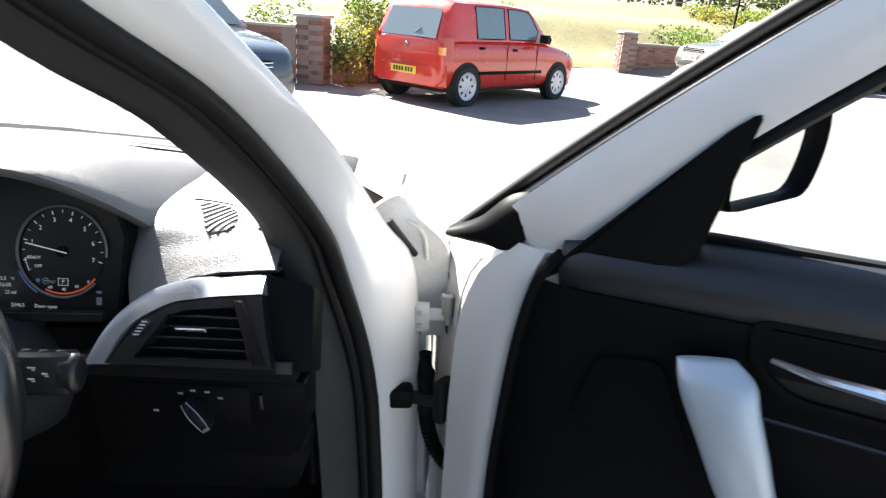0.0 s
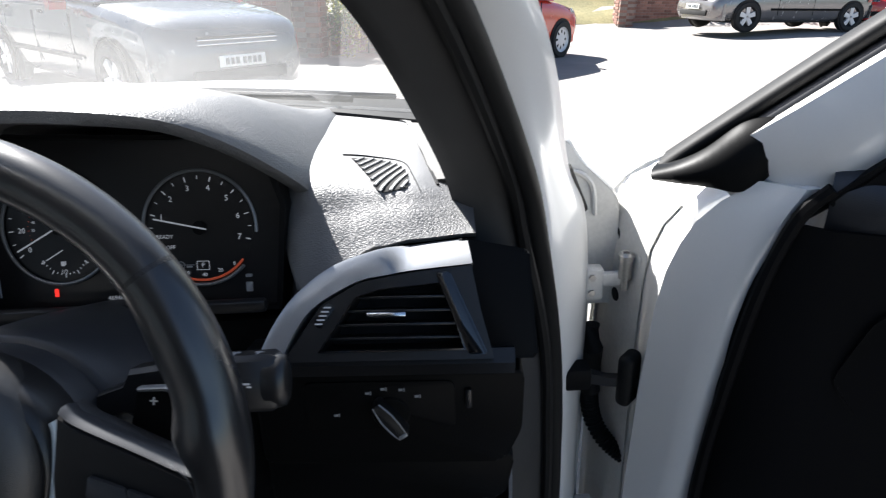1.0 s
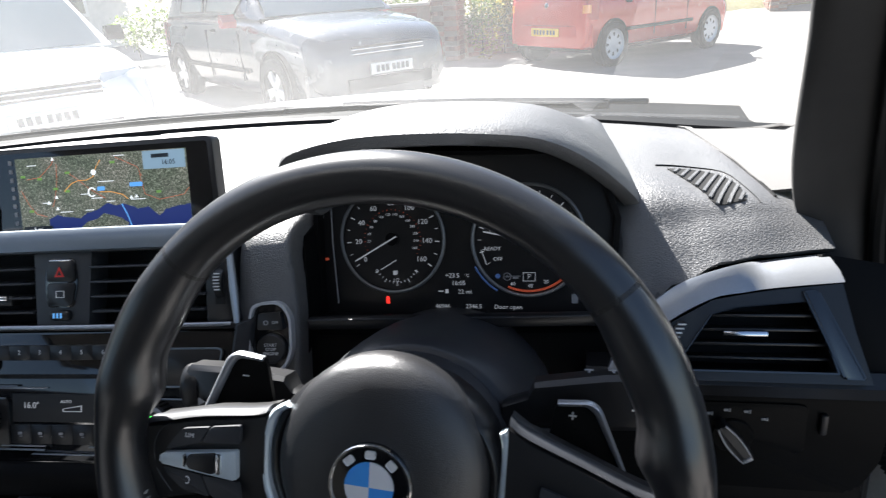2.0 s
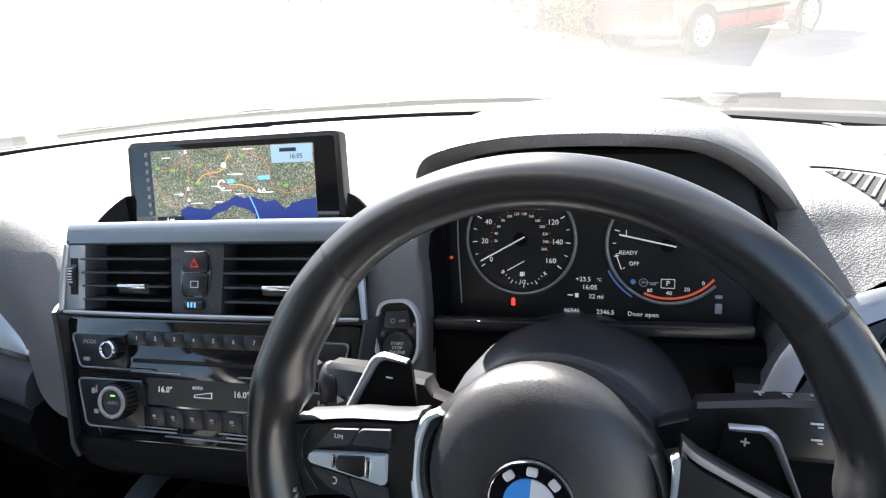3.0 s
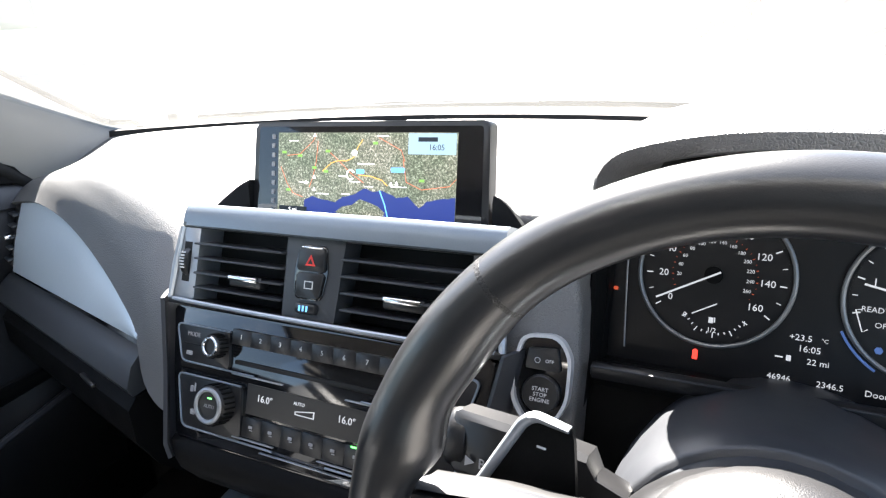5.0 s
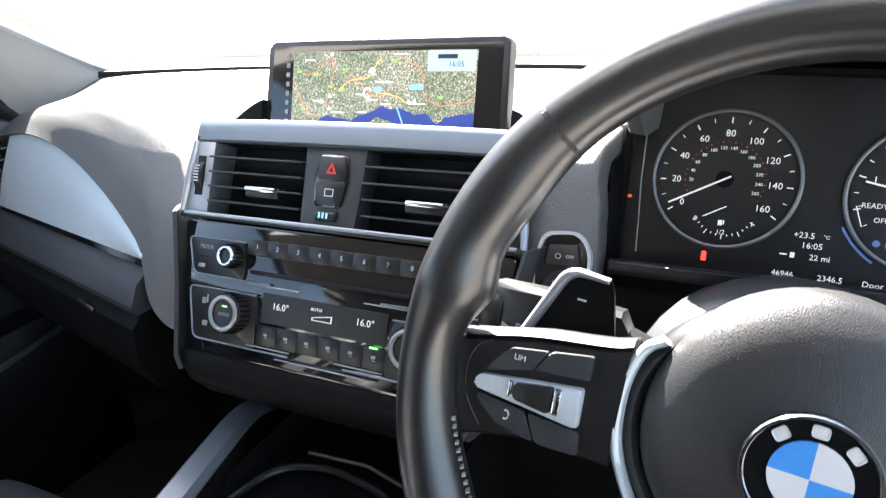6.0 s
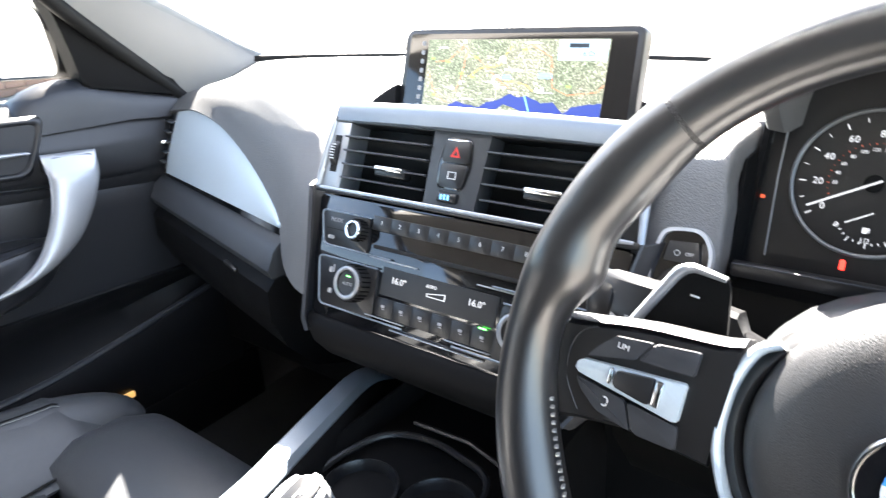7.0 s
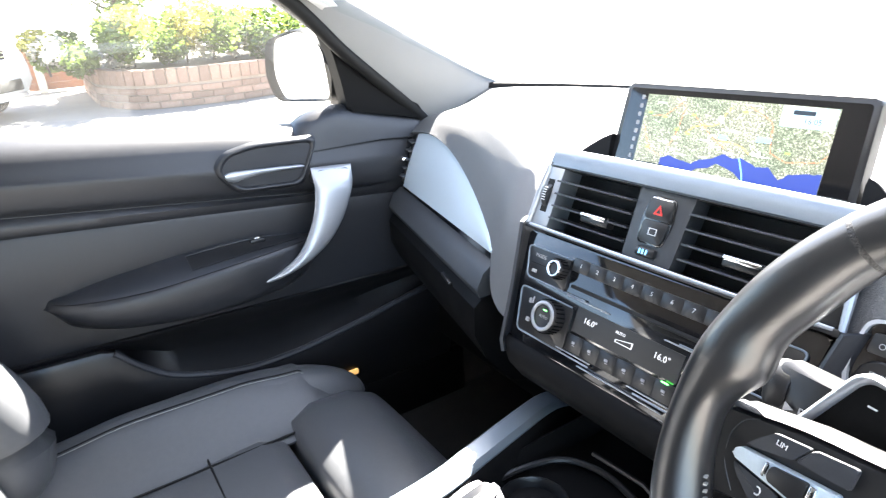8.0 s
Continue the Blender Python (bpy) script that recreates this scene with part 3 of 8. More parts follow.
def hood_rings():
    lip = smooth(LIP, 3)
    centre = Vector((0.39, 0.2, 0.96))
    rings = []
    for grow, dy, fall in ((0.84, 0.115, 0.010), (0.875, 0.05, 0.004), (0.905, 0.010, 0.001), (0.922, 0.001, 0.0), (0.985, 0.0, 0.0), (1.0, 0.0, 0.0), (1.015, 0.006, -0.001), (1.03, 0.025, -0.001), (1.035, 0.07, 0.0), (1.02, 0.14, 0.004), (1.0, 0.22, 0.020), (0.98, 0.30, 0.045), (0.95, 0.37, 0.075)):
        ring = []
        for p in lip:
            d = p - centre
            q = centre + Vector((d.x * grow, d.y, d.z * grow))
            t = max(0.0, (q.z - 0.985) / 0.08)
            ring.append((q.x, p.y + dy, q.z - fall * t))
        rings.append(ring)
    return rings


part("instrument_hood", sheet(hood_rings()), PAD, dash, "leather-grained hood over the instruments", angle=60)

# panel with the start button, between stack and instruments
SP = facing(0.206, 0.186, 0.892, 22)
FACE_LINE = [(0.145, 0.790), (0.165, 0.840), (0.1852, 0.890), (0.1934, 0.910), (0.2015, 0.930), (0.2075, 0.945), (0.2125, 0.956), (0.2195, 0.966), (0.2310, 0.9745), (0.250, 0.980), (0.285, 0.985), (0.345, 0.984)]
face = smooth([(0, y, z) for y, z in FACE_LINE], 4)
rows = []
for i, p in enumerate(face):
    d = (face[min(i + 1, len(face) - 1)] - face[max(i - 1, 0)]).normalized()
    n = Vector((0, d.z, -d.y))  # into the dashboard
    corner = between(p.z, [(0.79, 0.2365), (0.90, 0.2362), (0.932, 0.2345), (0.957, 0.2305), (0.9745, 0.2300), (0.986, 0.2340)])[0] + max(0.0, p.y - 0.23) * 0.10
    left = between(p.z, [(0.79, 0.150), (0.89, 0.168), (0.935, 0.1765), (0.99, 0.180)])[0]
    row = [Vector((left, 0, 0)) + n * 0.020, Vector((left + 0.001, 0, 0)) + n * 0.004, Vector((left + 0.004, 0, 0))]
    row += [Vector((left + 0.004 + (corner - 0.010 - left) * k / 4, 0, 0)) for k in (1, 2, 3, 4)]
    row += [Vector((corner - 0.0025, 0, 0)) + n * 0.0009, Vector((corner - 0.0004, 0, 0)) + n * 0.003, Vector((corner + 0.0006, 0, 0)) + n * 0.007, Vector((corner + 0.003, 0, 0)) + n * 0.024]
    rows.append([q + p for q in row])
part("start_panel", sheet(rows, 0.003), PAD, dash, "grained panel round the start button, rolling into the top pad", angle=70)
part("panel_flank", sheet([[(0.2385, 0.192, 0.86), (0.246, 0.30, 0.86)], [(0.2395, 0.212, 0.90), (0.249, 0.30, 0.90)], [(0.2385, 0.228, 0.94), (0.250, 0.30, 0.94)], [(0.236, 0.245, 0.962), (0.250, 0.30, 0.975)]], 0.003), HARD, dash)

# below the instruments
part("cluster_ledge", box((0.380, 0.199, 0.890), (0.275, 0.010, 0.012), bev=0.003), SATIN, dash, "thin ledge below the instruments")
part("ledge_line", box((0.380, 0.1935, 0.8958), (0.272, 0.002, 0.0016), bev=0.0006), STACK_GREY, dash)
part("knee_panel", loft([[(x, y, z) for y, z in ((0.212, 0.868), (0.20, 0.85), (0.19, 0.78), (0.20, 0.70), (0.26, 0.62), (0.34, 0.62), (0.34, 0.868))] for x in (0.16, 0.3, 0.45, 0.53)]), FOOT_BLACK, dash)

# right-hand air vent pod
PD = facing(0.63, 0.169, 0.893, 30, turn=-3)
band_up = smooth([(-0.116, -0.042), (-0.100, -0.008), (-0.080, 0.018), (-0.050, 0.040), (-0.012, 0.053), (0.022, 0.060), (0.064, 0.064)], 5)
band_lo = smooth([(-0.094, -0.041), (-0.080, -0.012), (-0.062, 0.008), (-0.029, 0.026), (-0.004, 0.031), (0.018, 0.0345), (0.068, 0.039)], 5)
bm = bmesh.new()
def roll_of(x):
    t = min(1.0, max(0.0, (x + 0.012) / 0.03))
    return t * t * (3 - 2 * t)


rings = [[PD @ Vector((a.x, a.y, 0.003 - 0.025 * roll_of(a.x))), PD @ Vector((a.lerp(b, 0.15).x, a.lerp(b, 0.15).y, 0.0045 - 0.0165 * roll_of(a.x))), PD @ Vector((a.lerp(b, 0.6).x, a.lerp(b, 0.6).y, 0.0055 - 0.0045 * roll_of(a.x))), PD @ Vector((b.x, b.y, 0.006)), PD @ Vector((b.x, b.y, -0.02)), PD @ Vector((a.x, a.y, -0.035))] for a, b in zip([Vector((*p.xy, 0)) for p in [Vector((q[0], q[1], 0)) for q in band_up]], [Vector((q[0], q[1], 0)) for q in band_lo])]
part("pod_flank", sheet([smooth(r, 4) for r in ([(0.554, 0.285, 0.940), (0.560, 0.225, 0.918), (0.566, 0.190, 0.910)], [(0.537, 0.26, 0.905), (0.541, 0.215, 0.892), (0.545, 0.185, 0.886)], [(0.515, 0.245, 0.84), (0.520, 0.21, 0.835), (0.524, 0.18, 0.832)])], 0.003), PAD, dash, angle=60)
part("trim_band", loft(rings, bm=bm), SILVER, dash, "silver trim band arching over the air vent")
pod_outline = [(p[0], p[1]) for p in band_lo] + [(0.084, -0.041), (-0.09, -0.041)]
part("pod_back", prism(pod_outline, -0.05, -0.026, PD), VOID, dash)
part("pod_end", prism(rounded([(0.056, 0.064), (0.118, 0.052), (0.122, -0.041), (0.078, -0.041)], 0.004), -0.06, -0.014, PD, 0.004), HARD, dash, "dark end of the dashboard beside the pillar")
part("end_panel", box((0.728, 0.33, 0.765), (0.010, 0.20, 0.27), bev=0.004), HARD, dash)
vent = thing("side_air_vent", "black louvred air vent under a silver band", "air vent", (0.64, 0.18, 0.84))
outer = [(-0.092, -0.040), (-0.060, 0.007), (-0.028, 0.025), (-0.002, 0.030), (0.018, 0.033), (0.067, 0.038), (0.074, 0.0), (0.084, -0.040)]
inner = [(-0.060, -0.031), (-0.045, -0.009), (-0.030, 0.013), (-0.010, 0.019), (0.012, 0.021), (0.044, 0.024), (0.051, -0.002), (0.059, -0.031)]
part("vent_frame", ring_prism(outer, inner, -0.03, 0.004, PD), SATIN, vent)
part("frame_lip", ring_prism([(p[0] * 1.03, p[1] * 1.03 - 0.0005) for p in inner], inner, 0.003, 0.0065, PD), GLOSS, vent)
for k, (y, x0, x1) in enumerate(((-0.022, -0.054, 0.057), (-0.0105, -0.046, 0.054), (0.001, -0.038, 0.051), (0.0125, -0.030, 0.047))):
    part("louvre", box(((x0 + x1) / 2, y, -0.012), (x1 - x0, 0.0024, 0.022), PD @ pose(0, 0, 0, 6), 0.0008), SATIN, vent)
part("chrome_tab", box((-0.005, -0.002, 0.002), (0.033, 0.0042, 0.007), PD, 0.0012), CHROME, vent, "chrome sliding tab")
part("thumb_wheel", lathe([(0, -0.004), (0.015, -0.004), (0.016, 0), (0.015, 0.004), (0, 0.004)], PD @ pose(-0.057, -0.002, -0.007, 0, 90, -34), n=28), SATIN, vent)
for k in range(5):
    part("wheel_mark", box((-0.057 + 0.0018 * (k - 2), -0.002 + 0.0034 * (k - 2), 0.0092), (0.0065, 0.0013, 0.0012), PD @ pose(0, 0, 0), 0.0003), MARK, vent)
part("side_flap", prism(rounded([(0.037, 0.032), (0.049, 0.033), (0.079, -0.036), (0.063, -0.036)], 0.002), 0.0, 0.007, PD, 0.002), GLOSS, vent)

# lower right: headlamp switch panel
LP = facing(0.63, 0.168, 0.80, 2, turn=-3)
part("lower_shelf", loft([[LP @ Vector((x, y, z)) for y, z in ((0.060, 0.008), (0.050, 0.016), (0.036, 0.010), (0.030, -0.004), (0.030, -0.05), (0.05, -0.05))] for x in (-0.13, -0.05, 0.05, 0.102)]), SATIN, dash)
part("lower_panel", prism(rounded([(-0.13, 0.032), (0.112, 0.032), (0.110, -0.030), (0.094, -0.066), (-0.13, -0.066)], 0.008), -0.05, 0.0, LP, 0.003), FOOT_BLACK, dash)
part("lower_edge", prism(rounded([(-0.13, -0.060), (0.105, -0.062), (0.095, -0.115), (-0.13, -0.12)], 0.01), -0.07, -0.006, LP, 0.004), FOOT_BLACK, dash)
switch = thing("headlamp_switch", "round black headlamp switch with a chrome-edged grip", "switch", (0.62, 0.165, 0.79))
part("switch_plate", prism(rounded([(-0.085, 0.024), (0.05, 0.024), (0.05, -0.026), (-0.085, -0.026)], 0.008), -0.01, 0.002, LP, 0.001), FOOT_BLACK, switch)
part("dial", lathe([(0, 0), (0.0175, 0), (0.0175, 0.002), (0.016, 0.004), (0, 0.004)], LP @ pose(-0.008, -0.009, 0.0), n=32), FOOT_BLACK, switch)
grip = part("grip", prism(rounded([(-0.0055, 0.020), (0.0030, 0.021), (0.0065, 0.004), (0.0060, -0.021), (-0.0040, -0.021), (-0.0065, -0.004)], 0.003), 0.002, 0.016, LP @ pose(-0.008, -0.009, 0, 0, 0, 34), 0.003), SATIN, switch)
for e in (-1, 1):
    part("grip_edge", tube(smooth([(e * 0.0035, 0.020, 0.0155), (e * 0.0062, 0.004, 0.0162), (e * 0.0055, -0.012, 0.0160), (e * 0.0040, -0.0205, 0.0150)], 4), 0.0008, n=6, m=LP @ pose(-0.008, -0.009, 0, 0, 0, 34)), SILVER, grip)
part("grip_tip", box((0.0008, -0.0185, 0.0155), (0.008, 0.004, 0.0025), LP @ pose(-0.008, -0.009, 0, 0, 0, 34), 0.001), SILVER, grip)
for x, y in ((-0.028, 0.013), (-0.014, 0.017), (0.002, 0.016), (0.016, 0.009), (-0.058, -0.010)):
    part("symbol", box((x, y, 0.0026), (0.0036, 0.0022, 0.0008), LP, bm=box((x + 0.0030, y, 0.0026), (0.0010, 0.0034, 0.0008), LP)), MARK_DIM, switch)
part("thumb_slider", box((0.062, 0.006, 0.002), (0.006, 0.02, 0.006), LP, 0.002), SATIN, switch)

# speaker/demister outlet on the top right
def top_z(x, y):
    pts = dash_top(x)
    for a, b in zip(pts, pts[1:]):
        if min(a.y, b.y) <= y <= max(a.y, b.y):
            return a.z + (b.z - a.z) * ((y - a.y) / (b.y - a.y) if abs(b.y - a.y) > 1e-6 else 0)
    return 0.97


part("pillar_seam", tube([(p.x, p.y, top_z(p.x, p.y) + 0.0004) for p in smooth([(0.632, 0.54, 0), (0.647, 0.47, 0), (0.657, 0.39, 0), (0.666, 0.32, 0), (0.674, 0.275, 0)], 5)], 0.0016, n=6), RUBBER, dash)
outlet = thing("demister_outlet", "slatted side demister outlet in the dashboard top", "air vent", (0.615, 0.31, 0.97))
far_side = smooth([(0.589, 0.324, 0), (0.608, 0.3285, 0), (0.628, 0.3215, 0), (0.640, 0.305, 0), (0.6455, 0.284, 0), (0.646, 0.265, 0)], 6)
near_side = smooth([(0.589, 0.324, 0), (0.597, 0.306, 0), (0.605, 0.288, 0), (0.613, 0.270, 0), (0.620, 0.255, 0), (0.645, 0.260, 0)], 6)


def on_top(p, h):
    return Vector((p.x, p.y, top_z(p.x, p.y) + h))


# black sheet stands for the unlit depth between the slats
part("outlet_dark", sheet([[on_top(a.lerp(b, k / 11), 0.0010) for k in range(12)] for a, b in zip(far_side, near_side)], 0.002), VOID, outlet)
groove = smooth([(0.579, 0.334, 0), (0.600, 0.3375, 0), (0.620, 0.336, 0), (0.635, 0.330, 0), (0.644, 0.316, 0), (0.651, 0.284, 0), (0.657, 0.259, 0)], 5)
part("outlet_groove", tube([on_top(p, 0.0003) for p in groove], [0.0013 - 0.0009 * k / (len(groove) - 1) for k in range(len(groove))], n=5), RUBBER, outlet)


def far_hit(p, d):
    """Where the line from p along d leaves the outlet on its far side."""
    for u, v in zip(far_side, far_side[1:]):
        w = v - u
        det = d.x * -w.y + d.y * w.x
        if abs(det) > 1e-9:
            r = u - p
            q, t = (d.x * r.y - d.y * r.x) / det, (-w.y * r.x + w.x * r.y) / det
            if -0.001 <= q <= 1.001 and t > 0.002:
                return p + d * t
    return p + d * 0.01


across = Vector((0.028, 0.057, 0)).normalized()
for i in [24 * (k + 1) / 7 for k in range(7)] + [26.6, 28.8]:
    a = near_side[int(i)].lerp(near_side[min(len(near_side) - 1, int(i) + 1)], i % 1)
    b = far_hit(a, across)
    side = Vector((across.y, -across.x, 0)) * 0.0016
    part("slat", loft([[on_top(p - side, 0.0005), on_top(p - side * 0.8, 0.0024), on_top(p + side * 0.8, 0.0024), on_top(p + side, 0.0005)] for p in [a.lerp(b, q / 8) for q in range(9)]]), PAD, outlet)

# left side: silver wing, its vent, lower bar, glove box
top_line = smooth([(x, 0, z) for x, z in [(-0.688, 0.929)] + TRIM_TOP[2:]], 6)
rings = []
for p in top_line:
    low = 0.832 + (p.x + 0.70) * 0.008
    a, b = left_pt(p.x, p.z, 0.004), left_pt(p.x, low, 0.006)
    rings.append([a + Vector((0, 0.02, 0)), a, a.lerp(b, 0.25) + Vector((0, -0.002, 0)), a.lerp(b, 0.6) + Vector((0, -0.003, 0)), b, b + Vector((0, 0.02, 0))])
part("trim_panel", loft(rings), ALU, dash, "wide silver trim panel before the passenger", angle=50)
part("trim_shadow_gap", loft([[left_pt(x, 0.834, -0.002), left_pt(x, 0.822, -0.002), left_pt(x, 0.822, -0.03), left_pt(x, 0.834, -0.03)] for x in (-0.70, -0.5, -0.266)]), GLOSS, dash)
part("lower_bar", loft([[left_pt(x, 0.823, 0.002), left_pt(x, 0.812, 0.014), left_pt(x, 0.790, 0.016), left_pt(x, 0.778, 0.006), left_pt(x, 0.778, -0.05), left_pt(x, 0.823, -0.05)] for x in (-0.715, -0.6, -0.45, -0.33, -0.262)]), PAD_SMOOTH, dash, "grey plastic bar under the trim panel")
svent = thing("side_air_vent", "small black air vent at the dashboard's passenger end", "air vent", (-0.71, 0.33, 0.84))
part("vent_frame", loft([[left_pt(x, 0.926, o), left_pt(x, 0.835, o), left_pt(x, 0.835, -0.05), left_pt(x, 0.926, -0.05)] for x, o in ((-0.742, -0.012), (-0.728, 0.000), (-0.690, 0.003))]), SATIN, svent)
for k in range(5):
    part("louvre", box((0, 0, 0), (0.044, 0.012, 0.003), Matrix.Translation(left_pt(-0.712, 0.848 + 0.016 * k, 0.006)) @ pose(0, 0, 0, 0, 0, -18), 0.001), PAD_SMOOTH, svent)
part("chrome_tab", box((0, 0, 0), (0.018, 0.012, 0.007), Matrix.Translation(left_pt(-0.712, 0.88, 0.012)) @ pose(0, 0, 0, 0, 0, -18), 0.002), CHROME, svent, "chrome tab")
glove = thing("glove_box", "closed black glove box below the silver trim panel", "glove box", (-0.45, 0.3, 0.55))
part("lid", loft([[left_pt(x, 0.776, 0.002), left_pt(x, 0.765, 0.010), left_pt(x, 0.725, -0.006), left_pt(x, 0.68, -0.045), left_pt(x, 0.63, -0.11), left_pt(x, 0.60, -0.19), left_pt(x, 0.776, -0.16)] for x in (-0.70, -0.55, -0.40, -0.262)]), HARD, glove)
part("latch", box((0, 0, 0), (0.046, 0.006, 0.005), Matrix.Translation(left_pt(-0.372, 0.767, 0.011)) @ pose(0, 0, 0, 0, 0, -18), 0.0015), SATIN, glove, "glossy black latch")

# ---- steering wheel ----
WHEEL = pose(0.364, -0.0088, 0.904, -19.6, 0, -2.2) @ pose(0, 0, 0, 0, 5.3, 0)
wheel = thing("steering_wheel", "black leather sports steering wheel with silver accents, turned slightly", "steering wheel", (0.364, 0.0, 0.88))


def rim_point(a, r=0.180):
    return Vector((r * math.sin(radians(a)), 0, r * math.cos(radians(a))))


def rim_arc(a0, a1, n, fat):
    rings = []
    for k in range(n + 1):
        a = a0 + (a1 - a0) * k / n
        c, out = rim_point(a), rim_point(a, 1)
        f = fat(a)
        ring = []
        for j in range(18):
            w = 2 * math.pi * j / 18
            ring.append(c + out * (math.cos(w) * 0.0160 * (f if math.cos(w) < 0 else 1.0)) + Vector((0, math.sin(w) * 0.0170 * (0.6 + 0.4 * f), 0)))
        rings.append(ring)
    return rings


def fat(a):
    b = abs(a)
    return 1.0 + 0.36 * math.exp(-((b - 62) / 12) ** 2) + 0.62 * math.exp(-((b - 79) / 6.5) ** 2) + 0.30 * math.exp(-((b - 118) / 16) ** 2) - 0.12 * math.exp(-((b - 88) / 10) ** 2)


part("rim_top", loft(rim_arc(-47.7, 47.7, 40, fat), m=WHEEL), RIM_LEATHER, wheel, angle=60)
for s in (-1, 1):
    part("rim_grip", loft(rim_arc(s * 48.4, s * 128, 40, fat), m=WHEEL), RIM_LEATHER, wheel, angle=60)
    part("rim_seam", loft([[rim_point(a, 1) * 0.180 + (p - rim_point(a)) * 1.004 for p in rim_arc(a, a, 1, fat)[0]] for a in (s * 47.6, s * 47.9, s * 48.2, s * 48.5)], m=WHEEL), RIM_PERF, wheel)
part("rim_bottom", loft(rim_arc(128.5, 231.5, 40, lambda a: 1.0), m=WHEEL), RIM_LEATHER, wheel, angle=60)


HUB = WHEEL @ pose(0.0, 0.0125, -0.0045)


def hub_outline(r, k):
    a = 2 * math.pi * k / 48
    s = 1.0 + 0.03 * math.cos(2 * a) - 0.10 * max(0, -math.cos(a)) ** 2
    return Vector((r * s * math.sin(a) * 1.0, 0, r * s * math.cos(a)))


def dome(profile):
    return loft([[hub_outline(r, k) + Vector((0, y, 0)) for k in range(48)] for r, y in profile], m=HUB)


part("airbag_cover", dome([(0.067, 0.03), (0.0720, 0.012), (0.0720, 0.002), (0.0700, -0.005), (0.0655, -0.0105), (0.055, -0.0160), (0.040, -0.0195), (0.022, -0.0213), (0.001, -0.022)]), PAD_FINE, wheel, "leather-grained airbag cover", angle=60)
part("hub_bezel", loft([[Vector((q.x, y, q.z * (0.80 if q.z > 0 else 1.0))) for q in [hub_outline(r, k) for k in range(48)]] for r, y in ((0.060, 0.04), (0.079, 0.035), (0.082, 0.010), (0.080, 0.001), (0.075, -0.003), (0.070, 0.001), (0.067, 0.010), (0.05, 0.02))], m=HUB), SATIN, wheel, angle=60)
CRESCENT = {-1: [(0.067, 0.036), (0.0765, 0.0285), (0.0820, 0.009), (0.0812, -0.016), (0.0746, -0.035), (0.0620, -0.054), (0.0445, -0.066)], 1: [(0.0775, 0.0365), (0.0800, 0.0285), (0.0810, 0.009), (0.0790, -0.016), (0.0735, -0.035), (0.0620, -0.054), (0.0445, -0.066)]}
for s in (-1, 1):
    outer = smooth([(s * x, 0, z) for x, z in CRESCENT[s]], 6)
    rings = []
    for i, p in enumerate(outer):
        t = i / (len(outer) - 1)
        w = 0.0030 + 0.0028 * math.sin(math.pi * min(1.0, 0.25 + t * 0.75))
        inward = (Vector((0, 0, -0.012)) - p).normalized() * w
        rings.append([HUB @ (p + q + Vector((0, y, 0))) for q, y in ((inward * 0, 0.004), (inward * 0, -0.0030), (inward * 0.3, -0.0048), (inward * 0.75, -0.0044), (inward, -0.0022), (inward, 0.004))])
    part("silver_crescent", loft(rings), ALU, wheel, "curved silver strip beside the airbag cover", angle=50)
emblem = part("emblem", lathe([(0, -0.004), (0.0258, -0.004), (0.0258, 0.0015), (0.0240, 0.003), (0, 0.003)], HUB @ pose(0, -0.0225, 0, 90), n=40), GLOSS, wheel, "round black emblem with blue and white quarters")
BLUE = stuff_of("emblem_blue", (0.06, 0.28, 0.72), 0.2, bump=0, var=0.05, coat=0.5)
EMBLEM_WHITE = stuff_of("emblem_white", (0.62, 0.63, 0.66), 0.3, bump=0, var=0.03, coat=0.5)
part("emblem_ring", tube([(0.0248 * math.cos(2 * math.pi * i / 40), 0.0248 * math.sin(2 * math.pi * i / 40), 0.0032) for i in range(40)], 0.0011, n=6, m=HUB @ pose(0, -0.0225, 0, 90), closed=True), CHROME, emblem)
for q in range(4):
    arc = [(0, 0)] + [(0.0153 * math.cos(math.pi / 2 * (q + i / 8)), 0.0153 * math.sin(math.pi / 2 * (q + i / 8))) for i in range(9)]
    part("emblem_quarter", prism(arc, 0.003, 0.0042, HUB @ pose(0, -0.0225, 0, 90)), BLUE if q in (1, 3) else EMBLEM_WHITE, emblem)

for a in (-42, 0, 42):
    part("emblem_mark", box((0, 0.0197, 0.0033), (0.0064, 0.0050, 0.0006), HUB @ pose(0, -0.0225, 0, 90) @ pose(0, 0, 0, 0, 0, a), 0.0012, 2), MARK, emblem)
SPOKE = {-1: ((0.079, 0.0290, -0.037), (0.09, 0.0258, -0.037), (0.125, 0.0208, -0.038), (0.150, 0.0148, -0.044), (0.167, 0.0110, -0.050)), 1: ((0.079, 0.0415, -0.037), (0.09, 0.0345, -0.037), (0.125, 0.0213, -0.038), (0.150, 0.0115, -0.044), (0.167, 0.0060, -0.050))}
PADDLE = {-1: [(0.094, -0.010), (0.092, 0.010), (0.1000, 0.0470), (0.1030, 0.0525), (0.1235, 0.0548), (0.1300, 0.0510), (0.1515, 0.004), (0.153, -0.010)], 1: [(0.098, -0.010), (0.100, 0.010), (0.1050, 0.0430), (0.1075, 0.0460), (0.1265, 0.0483), (0.1330, 0.0450), (0.1520, 0.004), (0.156, -0.010)]}
EDGE_OUT = {-1: [(0.1525, 0.002), (0.1305, 0.0510), (0.1235, 0.0555), (0.1030, 0.0530)], 1: [(0.1555, -0.003), (0.1335, 0.0450), (0.1270, 0.0488), (0.1060, 0.0465)]}
